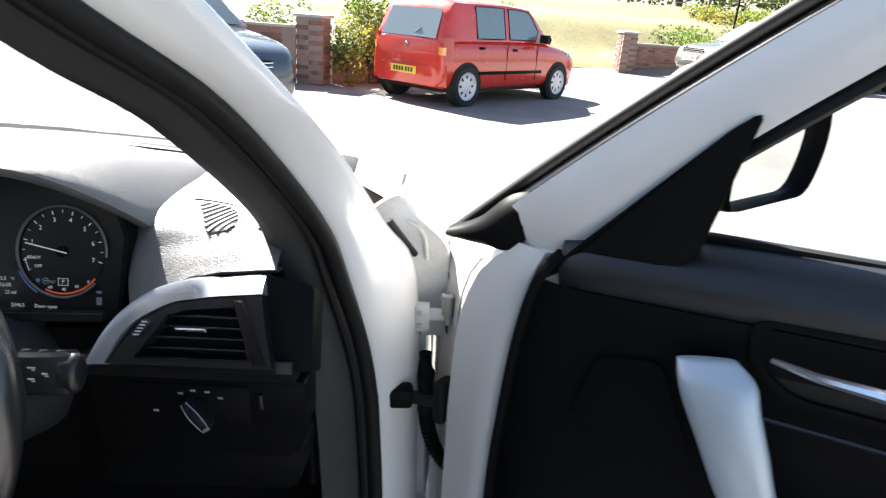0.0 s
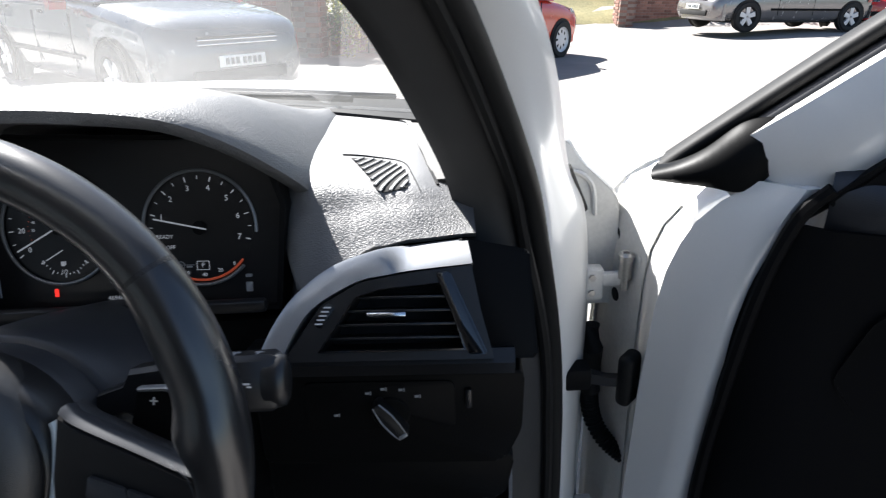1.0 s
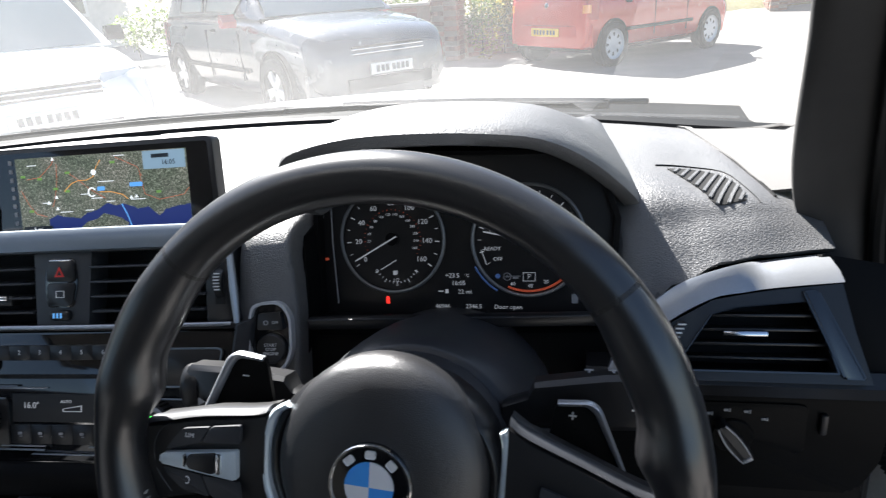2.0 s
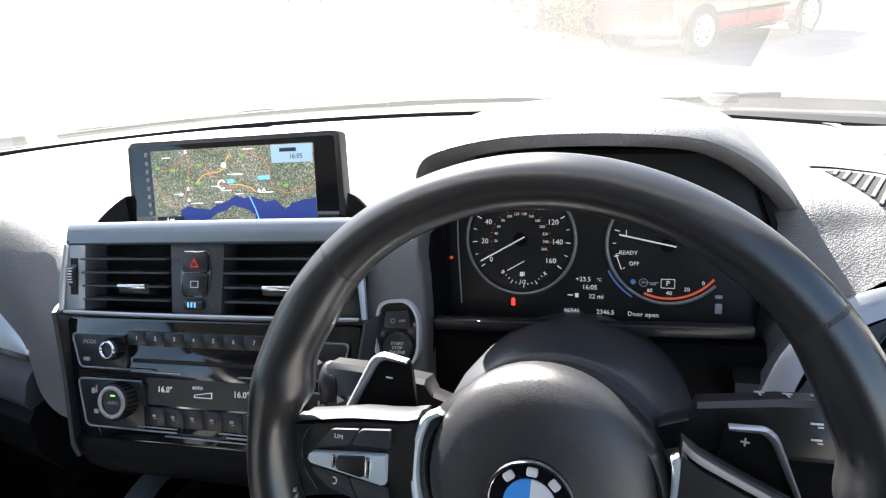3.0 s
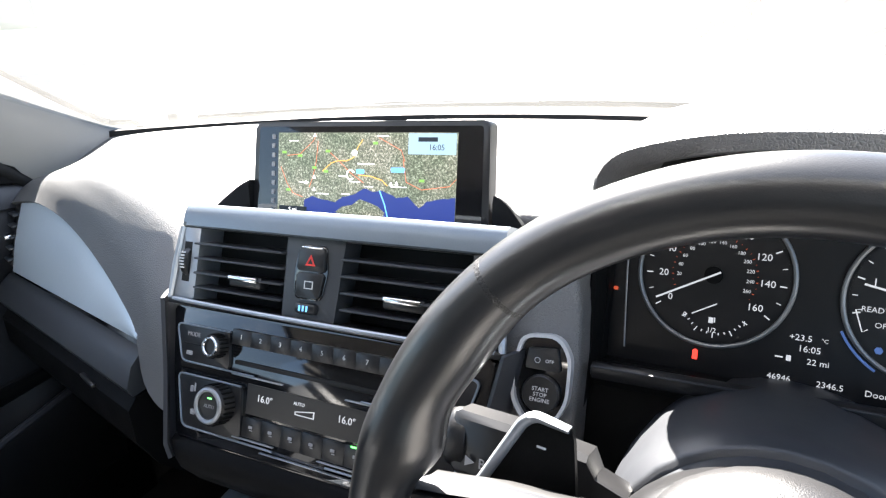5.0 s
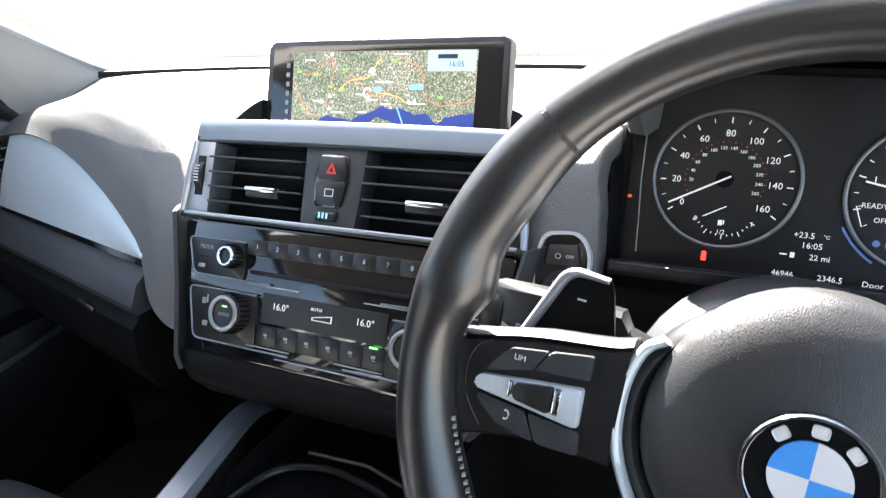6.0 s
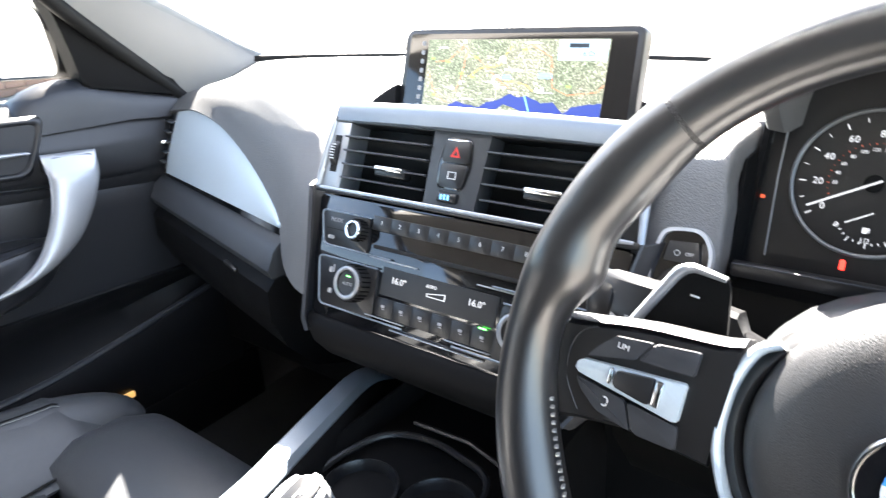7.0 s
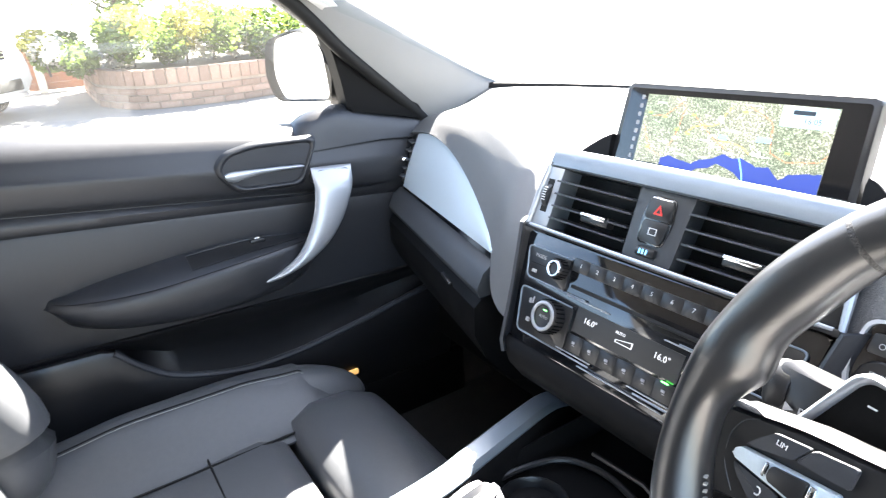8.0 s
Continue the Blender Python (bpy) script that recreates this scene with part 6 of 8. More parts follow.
part("knob", prism(top, -0.02, 0.012, pose(-0.006, -0.045, 0.710, 14, 0, 0), 0.008), SILVER, gear, "satin silver knob")
part("parking_button", prism(rounded([(-0.013, -0.004), (0.013, -0.004), (0.011, 0.030), (-0.011, 0.030)], 0.005), 0.0, 0.014, pose(-0.006, -0.045, 0.710, 14, 0, 0), 0.002), SATIN, gear)
lettering("P", 0.014, pose(-0.006, -0.045, 0.710, 14, 0, 0) @ pose(0, 0.013, 0.0142), MARK, gear, "button_lettering", 0.0002)

# ---- driver's door, open ----
OPEN = 60
DH = Vector((0.905, 0.43, 0))
DU, DV = Vector((math.sin(radians(OPEN)), -math.cos(radians(OPEN)), 0)), Vector((-math.cos(radians(OPEN)), -math.sin(radians(OPEN)), 0))


def dp(u, v, w):
    """A point of the open door: u along it from its hinge, v in towards the cabin side, w up."""
    return DH + DU * u + DV * v + Vector((0, 0, w))


DM = Matrix(((DU.x, 0, DV.x, DH.x), (DU.y, 0, DV.y, DH.y), (0, 1, 0, 0), (0, 0, 0, 1)))  # X along, Y up, Z into the cabin
ddoor = thing("driver_door", "white driver's door standing open, its inside trimmed in black", "car door", DH + Vector((0.4, -0.25, 0.3)))
TOPS = ((-0.040, 0.80), (-0.035, 0.852), (-0.022, 0.89), (-0.006, 0.912), (0.016, 0.93), (0.04, 0.943), (0.07, 0.955), (0.12, 0.962), (0.3, 0.966), (0.7, 0.966), (1.10, 0.966))
part("outer_skin", loft([[dp(u, v, min(w, top) if w > 0.5 else w) for v, w in ((-0.056, 0.30), (-0.076, 0.50), (-0.084, top - 0.15), (-0.070, top - 0.03), (-0.054, top), (-0.036, top), (-0.034, top - 0.15), (-0.034, 0.30))] for u, top in TOPS]), WHITE_PAINT, ddoor, angle=60)
EDGE_W = (0.962, 0.950, 0.938, 0.912, 0.885, 0.852, 0.806, 0.70, 0.55, 0.31)
EDGE_O = (0.085, 0.060, 0.034, -0.004, -0.022, -0.033, -0.038, -0.040, -0.040, -0.040)
EDGE_T = (0.186, 0.181, 0.175, 0.165, 0.157, 0.147, 0.138, 0.126, 0.117, 0.110)
rings = []
for o, tr, w in zip(EDGE_O, EDGE_T, EDGE_W):
    rings.append([dp(o, -0.054, w), dp(o + 0.001, -0.036, w), dp(o + 0.012, -0.030, w), dp(o + 0.040, 0.000, w - 0.002), dp(o + 0.062, 0.024, w - 0.003), dp(o + 0.080, 0.044, w - 0.004), dp(o + 0.091, 0.068, w - 0.004), dp(o * 0.42 + tr * 0.58, 0.099, w - 0.002), dp(o * 0.15 + tr * 0.85, 0.113, w), dp(tr, 0.119, w), dp(tr + 0.03, 0.10, w), dp(tr, -0.03, w)])
part("shut_face", loft(rings), WHITE_PAINT, ddoor, "white painted front edge of the door", angle=50)
part("hinge_face", sheet([[dp(o + 0.0112, -0.0290, w), dp(o + 0.0392, 0.0010, w - 0.002), dp(o + 0.0780, 0.0436, w - 0.004)] for o, w in list(zip(EDGE_O, EDGE_W))[3:]], 0.0015), WHITE_DIRTY_SHADED, ddoor, "dusty painted hinge face with access holes")
FACE_TURN = DM.to_3x3().to_4x4() @ pose(0, 0, 0, 0, -47, 0)
for u, v, w, r in ((-0.006, -0.0125, 0.838, 0.0115), (0.001, 0.001, 0.760, 0.0095), (-0.010, -0.0115, 0.470, 0.0115)):
    part("grommet", lathe([(0, -0.004), (r, -0.004), (r, 0.002), (r * 0.7, 0.003), (0, 0.002)], Matrix.Translation(dp(u, v, w)) @ FACE_TURN, n=18), RUBBER, ddoor, "black rubber plug")
for u, v, w in ((0.016, 0.0165, 0.778), (0.014, 0.0145, 0.738), (-0.010, -0.0115, 0.706), (-0.008, -0.0095, 0.650)):
    part("bolt_dimple", hoop([(0.0075, 0.0), (0.0085, 0.0022), (0.0115, 0.0022), (0.0125, 0.0)], Matrix.Translation(dp(u, v, w)) @ FACE_TURN, n=18), WHITE_DIRTY_SHADED, ddoor)
part("strap_gaiter", box((0.0580, 0.690, 0.068), (0.020, 0.072, 0.034), DM @ pose(0, 0, 0, 0, -14, 0), 0.009, 4), RUBBER, ddoor, "black rubber boot where the strap enters the door")
# window frame: rubber, grey channel, white bar
def bar(name, a0, a1, b0, b1, v0, v1, mat, label="", dip=0.0):
    """A sloping bar of the window frame from the front corner up; a its upper edge, b its lower edge."""
    rings = []
    top = v1
    for k in range(25):
        t = k / 24
        v1 = top - dip * max(0.0, 1 - t / 0.22) ** 2
        bend = 0.012 * math.sin(math.pi * t)
        ua, wa = a0[0] + (a1[0] - a0[0]) * t - bend * 0.6, a0[1] + (a1[1] - a0[1]) * t + bend * 0.6
        ub, wb = b0[0] + (b1[0] - b0[0]) * t - bend * 0.6, b0[1] + (b1[1] - b0[1]) * t + bend * 0.6
        m1, m2 = (ua * 0.7 + ub * 0.3, wa * 0.7 + wb * 0.3), (ua * 0.3 + ub * 0.7, wa * 0.3 + wb * 0.7)
        rings.append([dp(ua, v0, wa), dp(ua, v1 - 0.006, wa), dp(m1[0], v1, m1[1]), dp(m2[0], v1, m2[1]), dp(ub, v1 - 0.008, wb), dp(ub, v0, wb)])
    return part(name, loft(rings), mat, ddoor, label, angle=60)


bar("frame_rubber", (0.046, 0.960), (0.540, 1.345), (0.066, 0.955), (0.555, 1.336), 0.02, 0.076, RUBBER, "black rubber seal of the window frame")
bar("frame_channel", (0.072, 0.962), (0.556, 1.334), (0.152, 0.996), (0.575, 1.322), 0.02, 0.084, SATIN)
bar("window_frame", (0.089, 0.966), (0.566, 1.335), (0.150, 0.907), (0.612, 1.302), 0.075, 0.122, WHITE_PAINT, "white painted window frame", dip=0.055)
bar("glass_channel", (0.170, 0.922), (0.612, 1.300), (0.196, 0.932), (0.630, 1.290), 0.088, 0.112, RUBBER)
foot = smooth([(0.044, 0.958, 0), (0.069, 0.968, 0), (0.093, 0.983, 0), (0.121, 1.009, 0), (0.144, 1.018, 0), (0.158, 1.018, 0)], 4), smooth([(0.048, 0.949, 0), (0.079, 0.949, 0), (0.105, 0.949, 0), (0.130, 0.947, 0), (0.150, 0.960, 0), (0.167, 0.988, 0)], 4)
rings = []
for k, (a, b) in enumerate(zip(*foot)):
    t = k / (len(foot[0]) - 1)
    d = 0.003 + 0.014 * math.sin(math.pi * min(1, 0.15 + t * 0.8))
    rings.append([dp(a.x, 0.06, a.y), dp(a.x, 0.084 + d * 0.4, a.y), dp((a.x * 2 + b.x) / 3, 0.090 + d, (a.y * 2 + b.y) / 3), dp((a.x + b.x * 2) / 3, 0.092 + d, (a.y + b.y * 2) / 3), dp(b.x, 0.090 + d * 0.7, b.y), dp(b.x, 0.06, b.y)])
part("frame_foot", loft(rings), FOOT_BLACK, ddoor, "black rubber foot of the window frame", angle=60)
part("roof_bar", tube([dp(0.60, 0.05, 1.30), dp(0.80, 0.03, 1.335), dp(1.05, 0.02, 1.32)], 0.022, n=10), WHITE_PAINT, ddoor)
part("rear_bar", tube([dp(1.05, 0.03, 0.98), dp(1.05, 0.02, 1.32)], 0.025, n=10), SATIN, ddoor)
ob = part("window_glass", sheet([[dp(u, 0.035 + 0.02 * (w - 1.0), w) for u in (0.33, 0.6, 0.85, 1.03)] for w in (0.97, 1.05, 1.13)]), DOOR_GLASS, ddoor)
ob.visible_shadow = False
# black sail panel, waist roll, trim panel
part("sail_panel", prism(rounded([(0.196, 0.950), (0.343, 0.984), (0.381, 1.140), (0.357, 1.122)], 0.010), 0.098, 0.125, DM, 0.008), HARD, ddoor, "black triangular mirror panel")
part("waist_rubber", box((0.70, 0.998, 0.072), (0.74, 0.010, 0.012), DM @ pose(0, 0, 0), 0.003), RUBBER, ddoor)


def waist(u):
    return 0.968 + 0.030 * (u - 0.2)


rows = []
for u in [0.205 + 0.03 * k for k in range(30)]:
    e = min(1.0, (u - 0.180) / 0.05)
    z = waist(u)
    rows.append([dp(u, v, w) for v, w in ((0.075, z + 0.022), (0.092, z + 0.022), (0.115 * e + 0.105 * (1 - e), z + 0.014), (0.128 * e + 0.110 * (1 - e), z + 0.002), (0.135 * e + 0.112 * (1 - e), z - 0.012), (0.134 * e + 0.112 * (1 - e), z - 0.028), (0.126 * e + 0.110 * (1 - e), z - 0.042))])
part("waist_roll", sheet(rows, 0.004), DOOR_LEATHER, ddoor, "leather-grained waist roll", angle=60)
rows = []
for u in [0.128 + 0.03 * k for k in range(33)]:
    e = min(1.0, max(0.0, (u - 0.128) / 0.05))
    z = waist(u)
    row = []
    for v, w in ((0.128, z - 0.038), (0.126, z - 0.055), (0.124, z - 0.10), (0.124, 0.83), (0.128, 0.76), (0.136, 0.70), (0.130, 0.62), (0.135, 0.50), (0.120, 0.36), (0.08, 0.32)):
        shift = max(0.0, (w - 0.85)) * 0.34 if u < 0.2 else 0.0
        row.append(dp(u + shift, 0.100 * (1 - e) + v * e, w))
    rows.append(row)
part("trim_panel", sheet(rows, 0.004), HARD, ddoor, "black plastic door trim", angle=60)
lip = smooth([(0.132, 0.40, 0), (0.136, 0.60, 0), (0.148, 0.74, 0), (0.164, 0.86, 0), (0.184, 0.935, 0), (0.206, 0.966, 0)], 6)
part("trim_edge", tube([dp(p.x, 0.122, p.y) for p in lip], 0.007, n=8), HARD, ddoor)
spk = rounded([(0.236, 0.776), (0.262, 0.858), (0.330, 0.872), (0.37, 0.78), (0.40, 0.64), (0.34, 0.66)], 0.018)
part("insert_panel", ring_prism([(p.x, p.y) for p in spk], [(0.31 + (p.x - 0.31) * 0.955, 0.77 + (p.y - 0.77) * 0.955) for p in spk], 0.118, 0.134, DM), FOOT_BLACK, ddoor)
GRIP = [(0.152, 0.345, 0.893, 0.400, 0.905), (0.162, 0.349, 0.881, 0.421, 0.890), (0.170, 0.357, 0.862, 0.429, 0.868), (0.178, 0.377, 0.827, 0.444, 0.829), (0.184, 0.412, 0.761, 0.461, 0.782), (0.184, 0.452, 0.716, 0.488, 0.744), (0.178, 0.520, 0.687, 0.540, 0.710), (0.166, 0.605, 0.673, 0.612, 0.688)]
front_edge = smooth([(a, b, v) for v, a, b, c, d in GRIP], 5)
rear_edge = smooth([(c, d, v) for v, a, b, c, d in GRIP], 5)
rings = []
for i, (a, b) in enumerate(zip(front_edge, rear_edge)):
    c, h = (a + b) / 2, (b - a) / 2
    thick = min(0.014, h.length * 0.7) * min(1.0, 0.4 + i * 0.12)
    ring = []
    for q in [2 * math.pi * k / 16 for k in range(16)]:
        k = math.copysign(abs(math.cos(q)) ** 0.6, math.cos(q))
        ring.append(dp(c.x + h.x * k, c.z + thick * math.sin(q), c.y + h.y * k))
    rings.append(ring)
part("pull_handle", loft(rings), ALU, ddoor, "silver pull handle", angle=60)
part("handle_foot", prism(rounded([(0.355, 0.888), (0.402, 0.896), (0.418, 0.865), (0.368, 0.858)], 0.01), 0.115, 0.160, DM), SATIN, ddoor)
rec = rounded([(0.405, 0.945), (0.60, 0.955), (0.61, 0.90), (0.58, 0.865), (0.45, 0.865), (0.41, 0.895)], 0.02)
part("lever_recess", ring_prism([(p.x, p.y) for p in rec], [(0.51 + (p.x - 0.51) * 0.90, 0.908 + (p.y - 0.908) * 0.86) for p in rec], 0.11, 0.135, DM), HARD, ddoor)
# black floor imitates the shade inside the recess
part("recess_floor", prism([(p.x, p.y) for p in rec], 0.10, 0.1285, DM), VOID, ddoor)
part("lever", tube([dp(0.428, 0.146, 0.912), dp(0.47, 0.150, 0.907), dp(0.53, 0.150, 0.905), dp(0.58, 0.142, 0.906)], [0.003, 0.005, 0.007, 0.008], n=8), CHROME, ddoor, "chrome door lever")
part("trim_crease", tube([dp(0.40, 0.142, 0.845), dp(0.60, 0.142, 0.845), dp(1.0, 0.14, 0.855)], 0.003, n=6), SATIN, ddoor)
part("armrest", loft([[dp(u, v, w) for v, w in ((0.12, z + 0.03), (0.165, z + 0.025), (0.185, z), (0.17, z - 0.04), (0.12, z - 0.05))] for u, z in ((0.47, 0.70), (0.55, 0.735), (0.7, 0.75), (0.95, 0.75))]), PAD_SMOOTH, ddoor)


def mirror(parent_pose, s, name, label, k=1.0):
    """An exterior mirror; X outward, Y forward, Z up from its foot."""
    m = thing(name, label, "mirror", m=parent_pose, group="door mirrors")
    W = Matrix.Diagonal((s * k, k, k, 1))
    part("foot", loft([[(x, y, z) for y, z in ((0.0, -0.01), (0.05, -0.01), (0.05, 0.012), (0.0, 0.014))] for x in (-0.02, 0.06)], m=W), SATIN, m)
    out = rounded([(0.02, 0.0), (0.19, -0.005), (0.215, 0.05), (0.20, 0.125), (0.10, 0.145), (0.03, 0.11)], 0.025)
    c = Vector((0.115, 0.065))
    rings = [[(c.x + (p.x - c.x) * k, y, c.y + (p.y - c.y) * k) for p in out] for y, k in ((-0.016, 0.92), (-0.028, 0.940), (-0.032, 0.965), (-0.026, 0.99), (0.0, 1.02), (0.04, 0.98), (0.075, 0.80), (0.092, 0.45))]
    part("housing", loft(rings, m=W), HARD, m, "black mirror housing", angle=50)
    part("mirror_glass", loft([[(c.x + (p.x - c.x) * 0.935, y, c.y + (p.y - c.y) * 0.93) for p in out] for y in (-0.012, -0.019)], m=W), MIRROR, m)
    part("cap", loft([[(c.x + (p.x - c.x) * k, y + 0.004, c.y + (p.y - c.y) * k) for p in out] for y, k in ((0.02, 1.035), (0.045, 1.0), (0.08, 0.82), (0.098, 0.45), (0.10, 0.2))], m=W), WHITE_PAINT, m, "white mirror cap", angle=50)
    return m


f = dp(0.310, 0.020, 1.005)
mirror(Matrix.Translation(f) @ pose(0, 0, 0, 0, 0, OPEN - 24), 1, "door_mirror", "black and white exterior mirror of the open driver's door", 1.2)

# ---- passenger's door, shut ----
pdoor = thing("passenger_door", "closed passenger door with black trim and a silver pull handle", "car door", (-0.74, 0, 0.3))
part("outer_skin", loft([[(x, y, z) for x, z in ((-0.86, 0.30), (-0.885, 0.6), (-0.885, 0.85), (-0.86, top - 0.05), (-0.83, top - 0.034), (-0.80, top - 0.04), (-0.80, 0.30))] for y, top in ((-0.88, 1.070), (-0.3, 1.010), (0.12, 0.966), (0.42, 0.948))]), WHITE_PAINT, pdoor)


def sill_z(y):
    return 0.979 - 0.105 * min(y, 0.12) - 0.06 * max(0, y - 0.12)


def waist_z(y):
    return 0.863 - 0.122 * y


ys = [-0.88 + 0.02 * k for k in range(64)]
rows = []
for y in ys:
    z, b = sill_z(y), waist_z(y)
    rows.append(smooth([(-0.80, y, z + 0.002), (-0.775, y, z + 0.004), (-0.757, y, z - 0.003), (-0.741, y, z - 0.016), (-0.729, y, z - 0.034), (-0.7205, y, z - 0.056), (-0.716, y, (z + b) / 2 - 0.008), (-0.717, y, b + 0.03), (-0.721, y, b + 0.012), (-0.728, y, b + 0.002), (-0.745, y, b - 0.012)], 3))
part("waist_roll", sheet(rows, 0.004), DOOR_LEATHER, pdoor, "soft waist roll", angle=60)
rows = []
for y in ys:
    b, c, e = waist_z(y), 0.8392 - 0.0946 * y, 0.655 - 0.035 * y
    rows.append([(-0.738, y, b), (-0.737, y, b - 0.006), (-0.731, y, b - 0.011), (-0.728, y, (b + c) / 2), (-0.729, y, c + 0.006), (-0.735, y, c), (-0.732, y, c - 0.008), (-0.733, y, 0.78), (-0.735, y, 0.74), (-0.734, y, 0.70), (-0.737, y, e)])
part("door_card", sheet(rows, 0.004), DOOR_LEATHER, pdoor, "leather-covered door card", angle=40)
lip_line = smooth([(-0.92, 0, 0.70), (-0.40, 0, 0.715), (-0.335, 0, 0.705), (-0.298, 0, 0.680), (-0.242, 0, 0.619), (-0.186, 0, 0.582), (-0.083, 0, 0.554), (0.019, 0, 0.553), (0.136, 0, 0.568), (0.252, 0, 0.588), (0.42, 0, 0.62)], 6)
rows = []
for y in ys:
    e = 0.655 - 0.035 * y
    z = min(between(y, [(p.x, p.z) for p in lip_line])[0], e + 0.002)
    deep = min(1.0, max(0.0, (e - z) / 0.06))
    rows.append([(-0.738, y, e + 0.001), (-0.729, y, e - 0.003), (-0.730, y, e - 0.008), (-0.734 - 0.022 * deep, y, e - 0.010 - (e - z) * 0.3), (-0.734 - 0.040 * deep, y, e - 0.012 - (e - z) * 0.7), (-0.728 - 0.030 * deep, y, z - 0.012 - 0.020 * deep), (-0.716, y, z - 0.010), (-0.704, y, z - 0.002), (-0.697, y, z - 0.003), (-0.693, y, z - 0.012), (-0.694, y, z - 0.06), (-0.705, y, 0.44), (-0.73, y, 0.36)])
part("pocket_panel", sheet(rows, 0.004), SATIN, pdoor, "black lower trim with a door pocket", angle=50)
# paler than the panel, to put the lip's highlight into its colour
part("pocket_lip", tube([(-0.6985, p.x, min(p.z, 0.657 - 0.035 * p.x) - 0.004) for p in lip_line if -0.285 < p.x < 0.36], 0.0065, n=8), STACK_GREY, pdoor, "rolled edge of the door pocket")
ARM = [(-0.358, 0.733, 0.756, 0.755, 0.750), (-0.345, 0.715, 0.760, 0.757, 0.732), (-0.32, 0.692, 0.766, 0.757, 0.715), (-0.27, 0.672, 0.776, 0.757, 0.702), (-0.20, 0.660, 0.785, 0.758, 0.693), (-0.12, 0.655, 0.791, 0.764, 0.688), (-0.03, 0.655, 0.791, 0.771, 0.692), (0.04, 0.667, 0.779, 0.772, 0.700), (0.085, 0.700, 0.768, 0.765, 0.712), (0.105, 0.730, 0.760, 0.758, 0.725)]
arm_plan = smooth([(y, o, 0) for y, o, zt, zs, zb in ARM], 5)
arm_levels = smooth([(zt, zs, zb) for y, o, zt, zs, zb in ARM], 5)


def arm_section(q, v):
    """Half-round section of the elbow pad; its first five points lie across the top."""
    y, o = q.x, -q.y
    zt, zs, zb = v
    return smooth([(-0.738, y, zt), ((-0.738 + o) / 2 - 0.006, y, (zt + zs) / 2 + 0.005), (o - 0.010, y, zs + 0.004), (o, y, zs - 0.006), (o + 0.001, y, (zs + zb) / 2), (o - 0.010, y, zb + 0.008), (o - 0.030, y, zb - 0.004), (-0.738, y, zb - 0.010)], 3)


sections = [arm_section(q, v) for q, v in zip(arm_plan, arm_levels)]
part("armrest", loft(sections), DOOR_LEATHER, pdoor, "leather elbow pad with a stitched seam", angle=60)
part("armrest_seam", tube([s[7] + Vector((0, 0, 0.0006)) for s in sections[6:42]], 0.0008, n=5), RUBBER, pdoor)
sw = part("window_switch_plate", sheet([[s[k] + Vector((0, 0, 0.0012)) for k in (2, 3, 4, 5)] for s in sections[24:38]], 0.002), SATIN, pdoor)
# pale line standing in for the highlight along the plate's upper edge
part("plate_highlight", tube([s[2] + Vector((0, 0, 0.0022)) for s in sections[24:38]], 0.0009, n=5), PAD_SMOOTH, sw)
mid = sections[31][3]
part("window_switch", box((mid.x, mid.y, mid.z + 0.003), (0.014, 0.028, 0.008), bev=0.003), SATIN, sw, "window switch")
part("switch_mark", box((mid.x, mid.y, mid.z + 0.0074), (0.005, 0.009, 0.001)), MARK, sw)
HANDLE = [(-0.690, 0.099, 0.902, 0.178, 0.896), (-0.676, 0.096, 0.880, 0.172, 0.872), (-0.668, 0.094, 0.864, 0.163, 0.850), (-0.661, 0.083, 0.826, 0.141, 0.812), (-0.656, 0.063, 0.788, 0.112, 0.778), (-0.654, 0.038, 0.757, 0.076, 0.752), (-0.657, 0.003, 0.7355, 0.030, 0.7310), (-0.663, -0.030, 0.7265, -0.014, 0.7200), (-0.668, -0.066, 0.7225, -0.060, 0.7160)]
rear_edge = smooth([(x, a, b) for x, a, b, c, d in HANDLE], 5)
front_edge = smooth([(x, c, d) for x, a, b, c, d in HANDLE], 5)
rings = []
for i, (a, b) in enumerate(zip(rear_edge, front_edge)):
    t = i / (len(rear_edge) - 1)
    c, h = (a + b) / 2, (b - a) / 2
    thick = min(0.011, h.length * 0.8) * min(1.0, 0.35 + i * 0.13)
    rings.append([c + h * math.cos(w) + Vector((thick * math.sin(w) * (1.0 if math.sin(w) > 0 else 0.8), 0, 0)) for w in [2 * math.pi * k / 16 for k in range(16)]])
part("pull_handle", loft(rings), SILVER, pdoor, "curved silver pull handle", angle=60)
part("handle_foot", prism(rounded([(0.106, 0.897), (0.172, 0.892), (0.158, 0.860), (0.104, 0.868)], 0.01), -0.02, 0.040, Matrix(((0, 0, 1, -0.722), (1, 0, 0, 0), (0, 1, 0, 0), (0, 0, 0, 1)))), SATIN, pdoor)
PDM = Matrix(((0, 0, 1, -0.722), (1, 0, 0, 0), (0, 1, 0, 0), (0, 0, 0, 1)))  # X forward, Y up, Z into the cabin
rec = rounded([(-0.058, 0.918), (-0.040, 0.944), (0.010, 0.953), (0.122, 0.948), (0.108, 0.915), (0.086, 0.874), (-0.025, 0.882)], 0.016)
part("lever_recess", prism([(p.x, p.y) for p in rec], -0.004, 0.0074, PDM), STACK_GREY, pdoor, "dark recess behind the door lever")
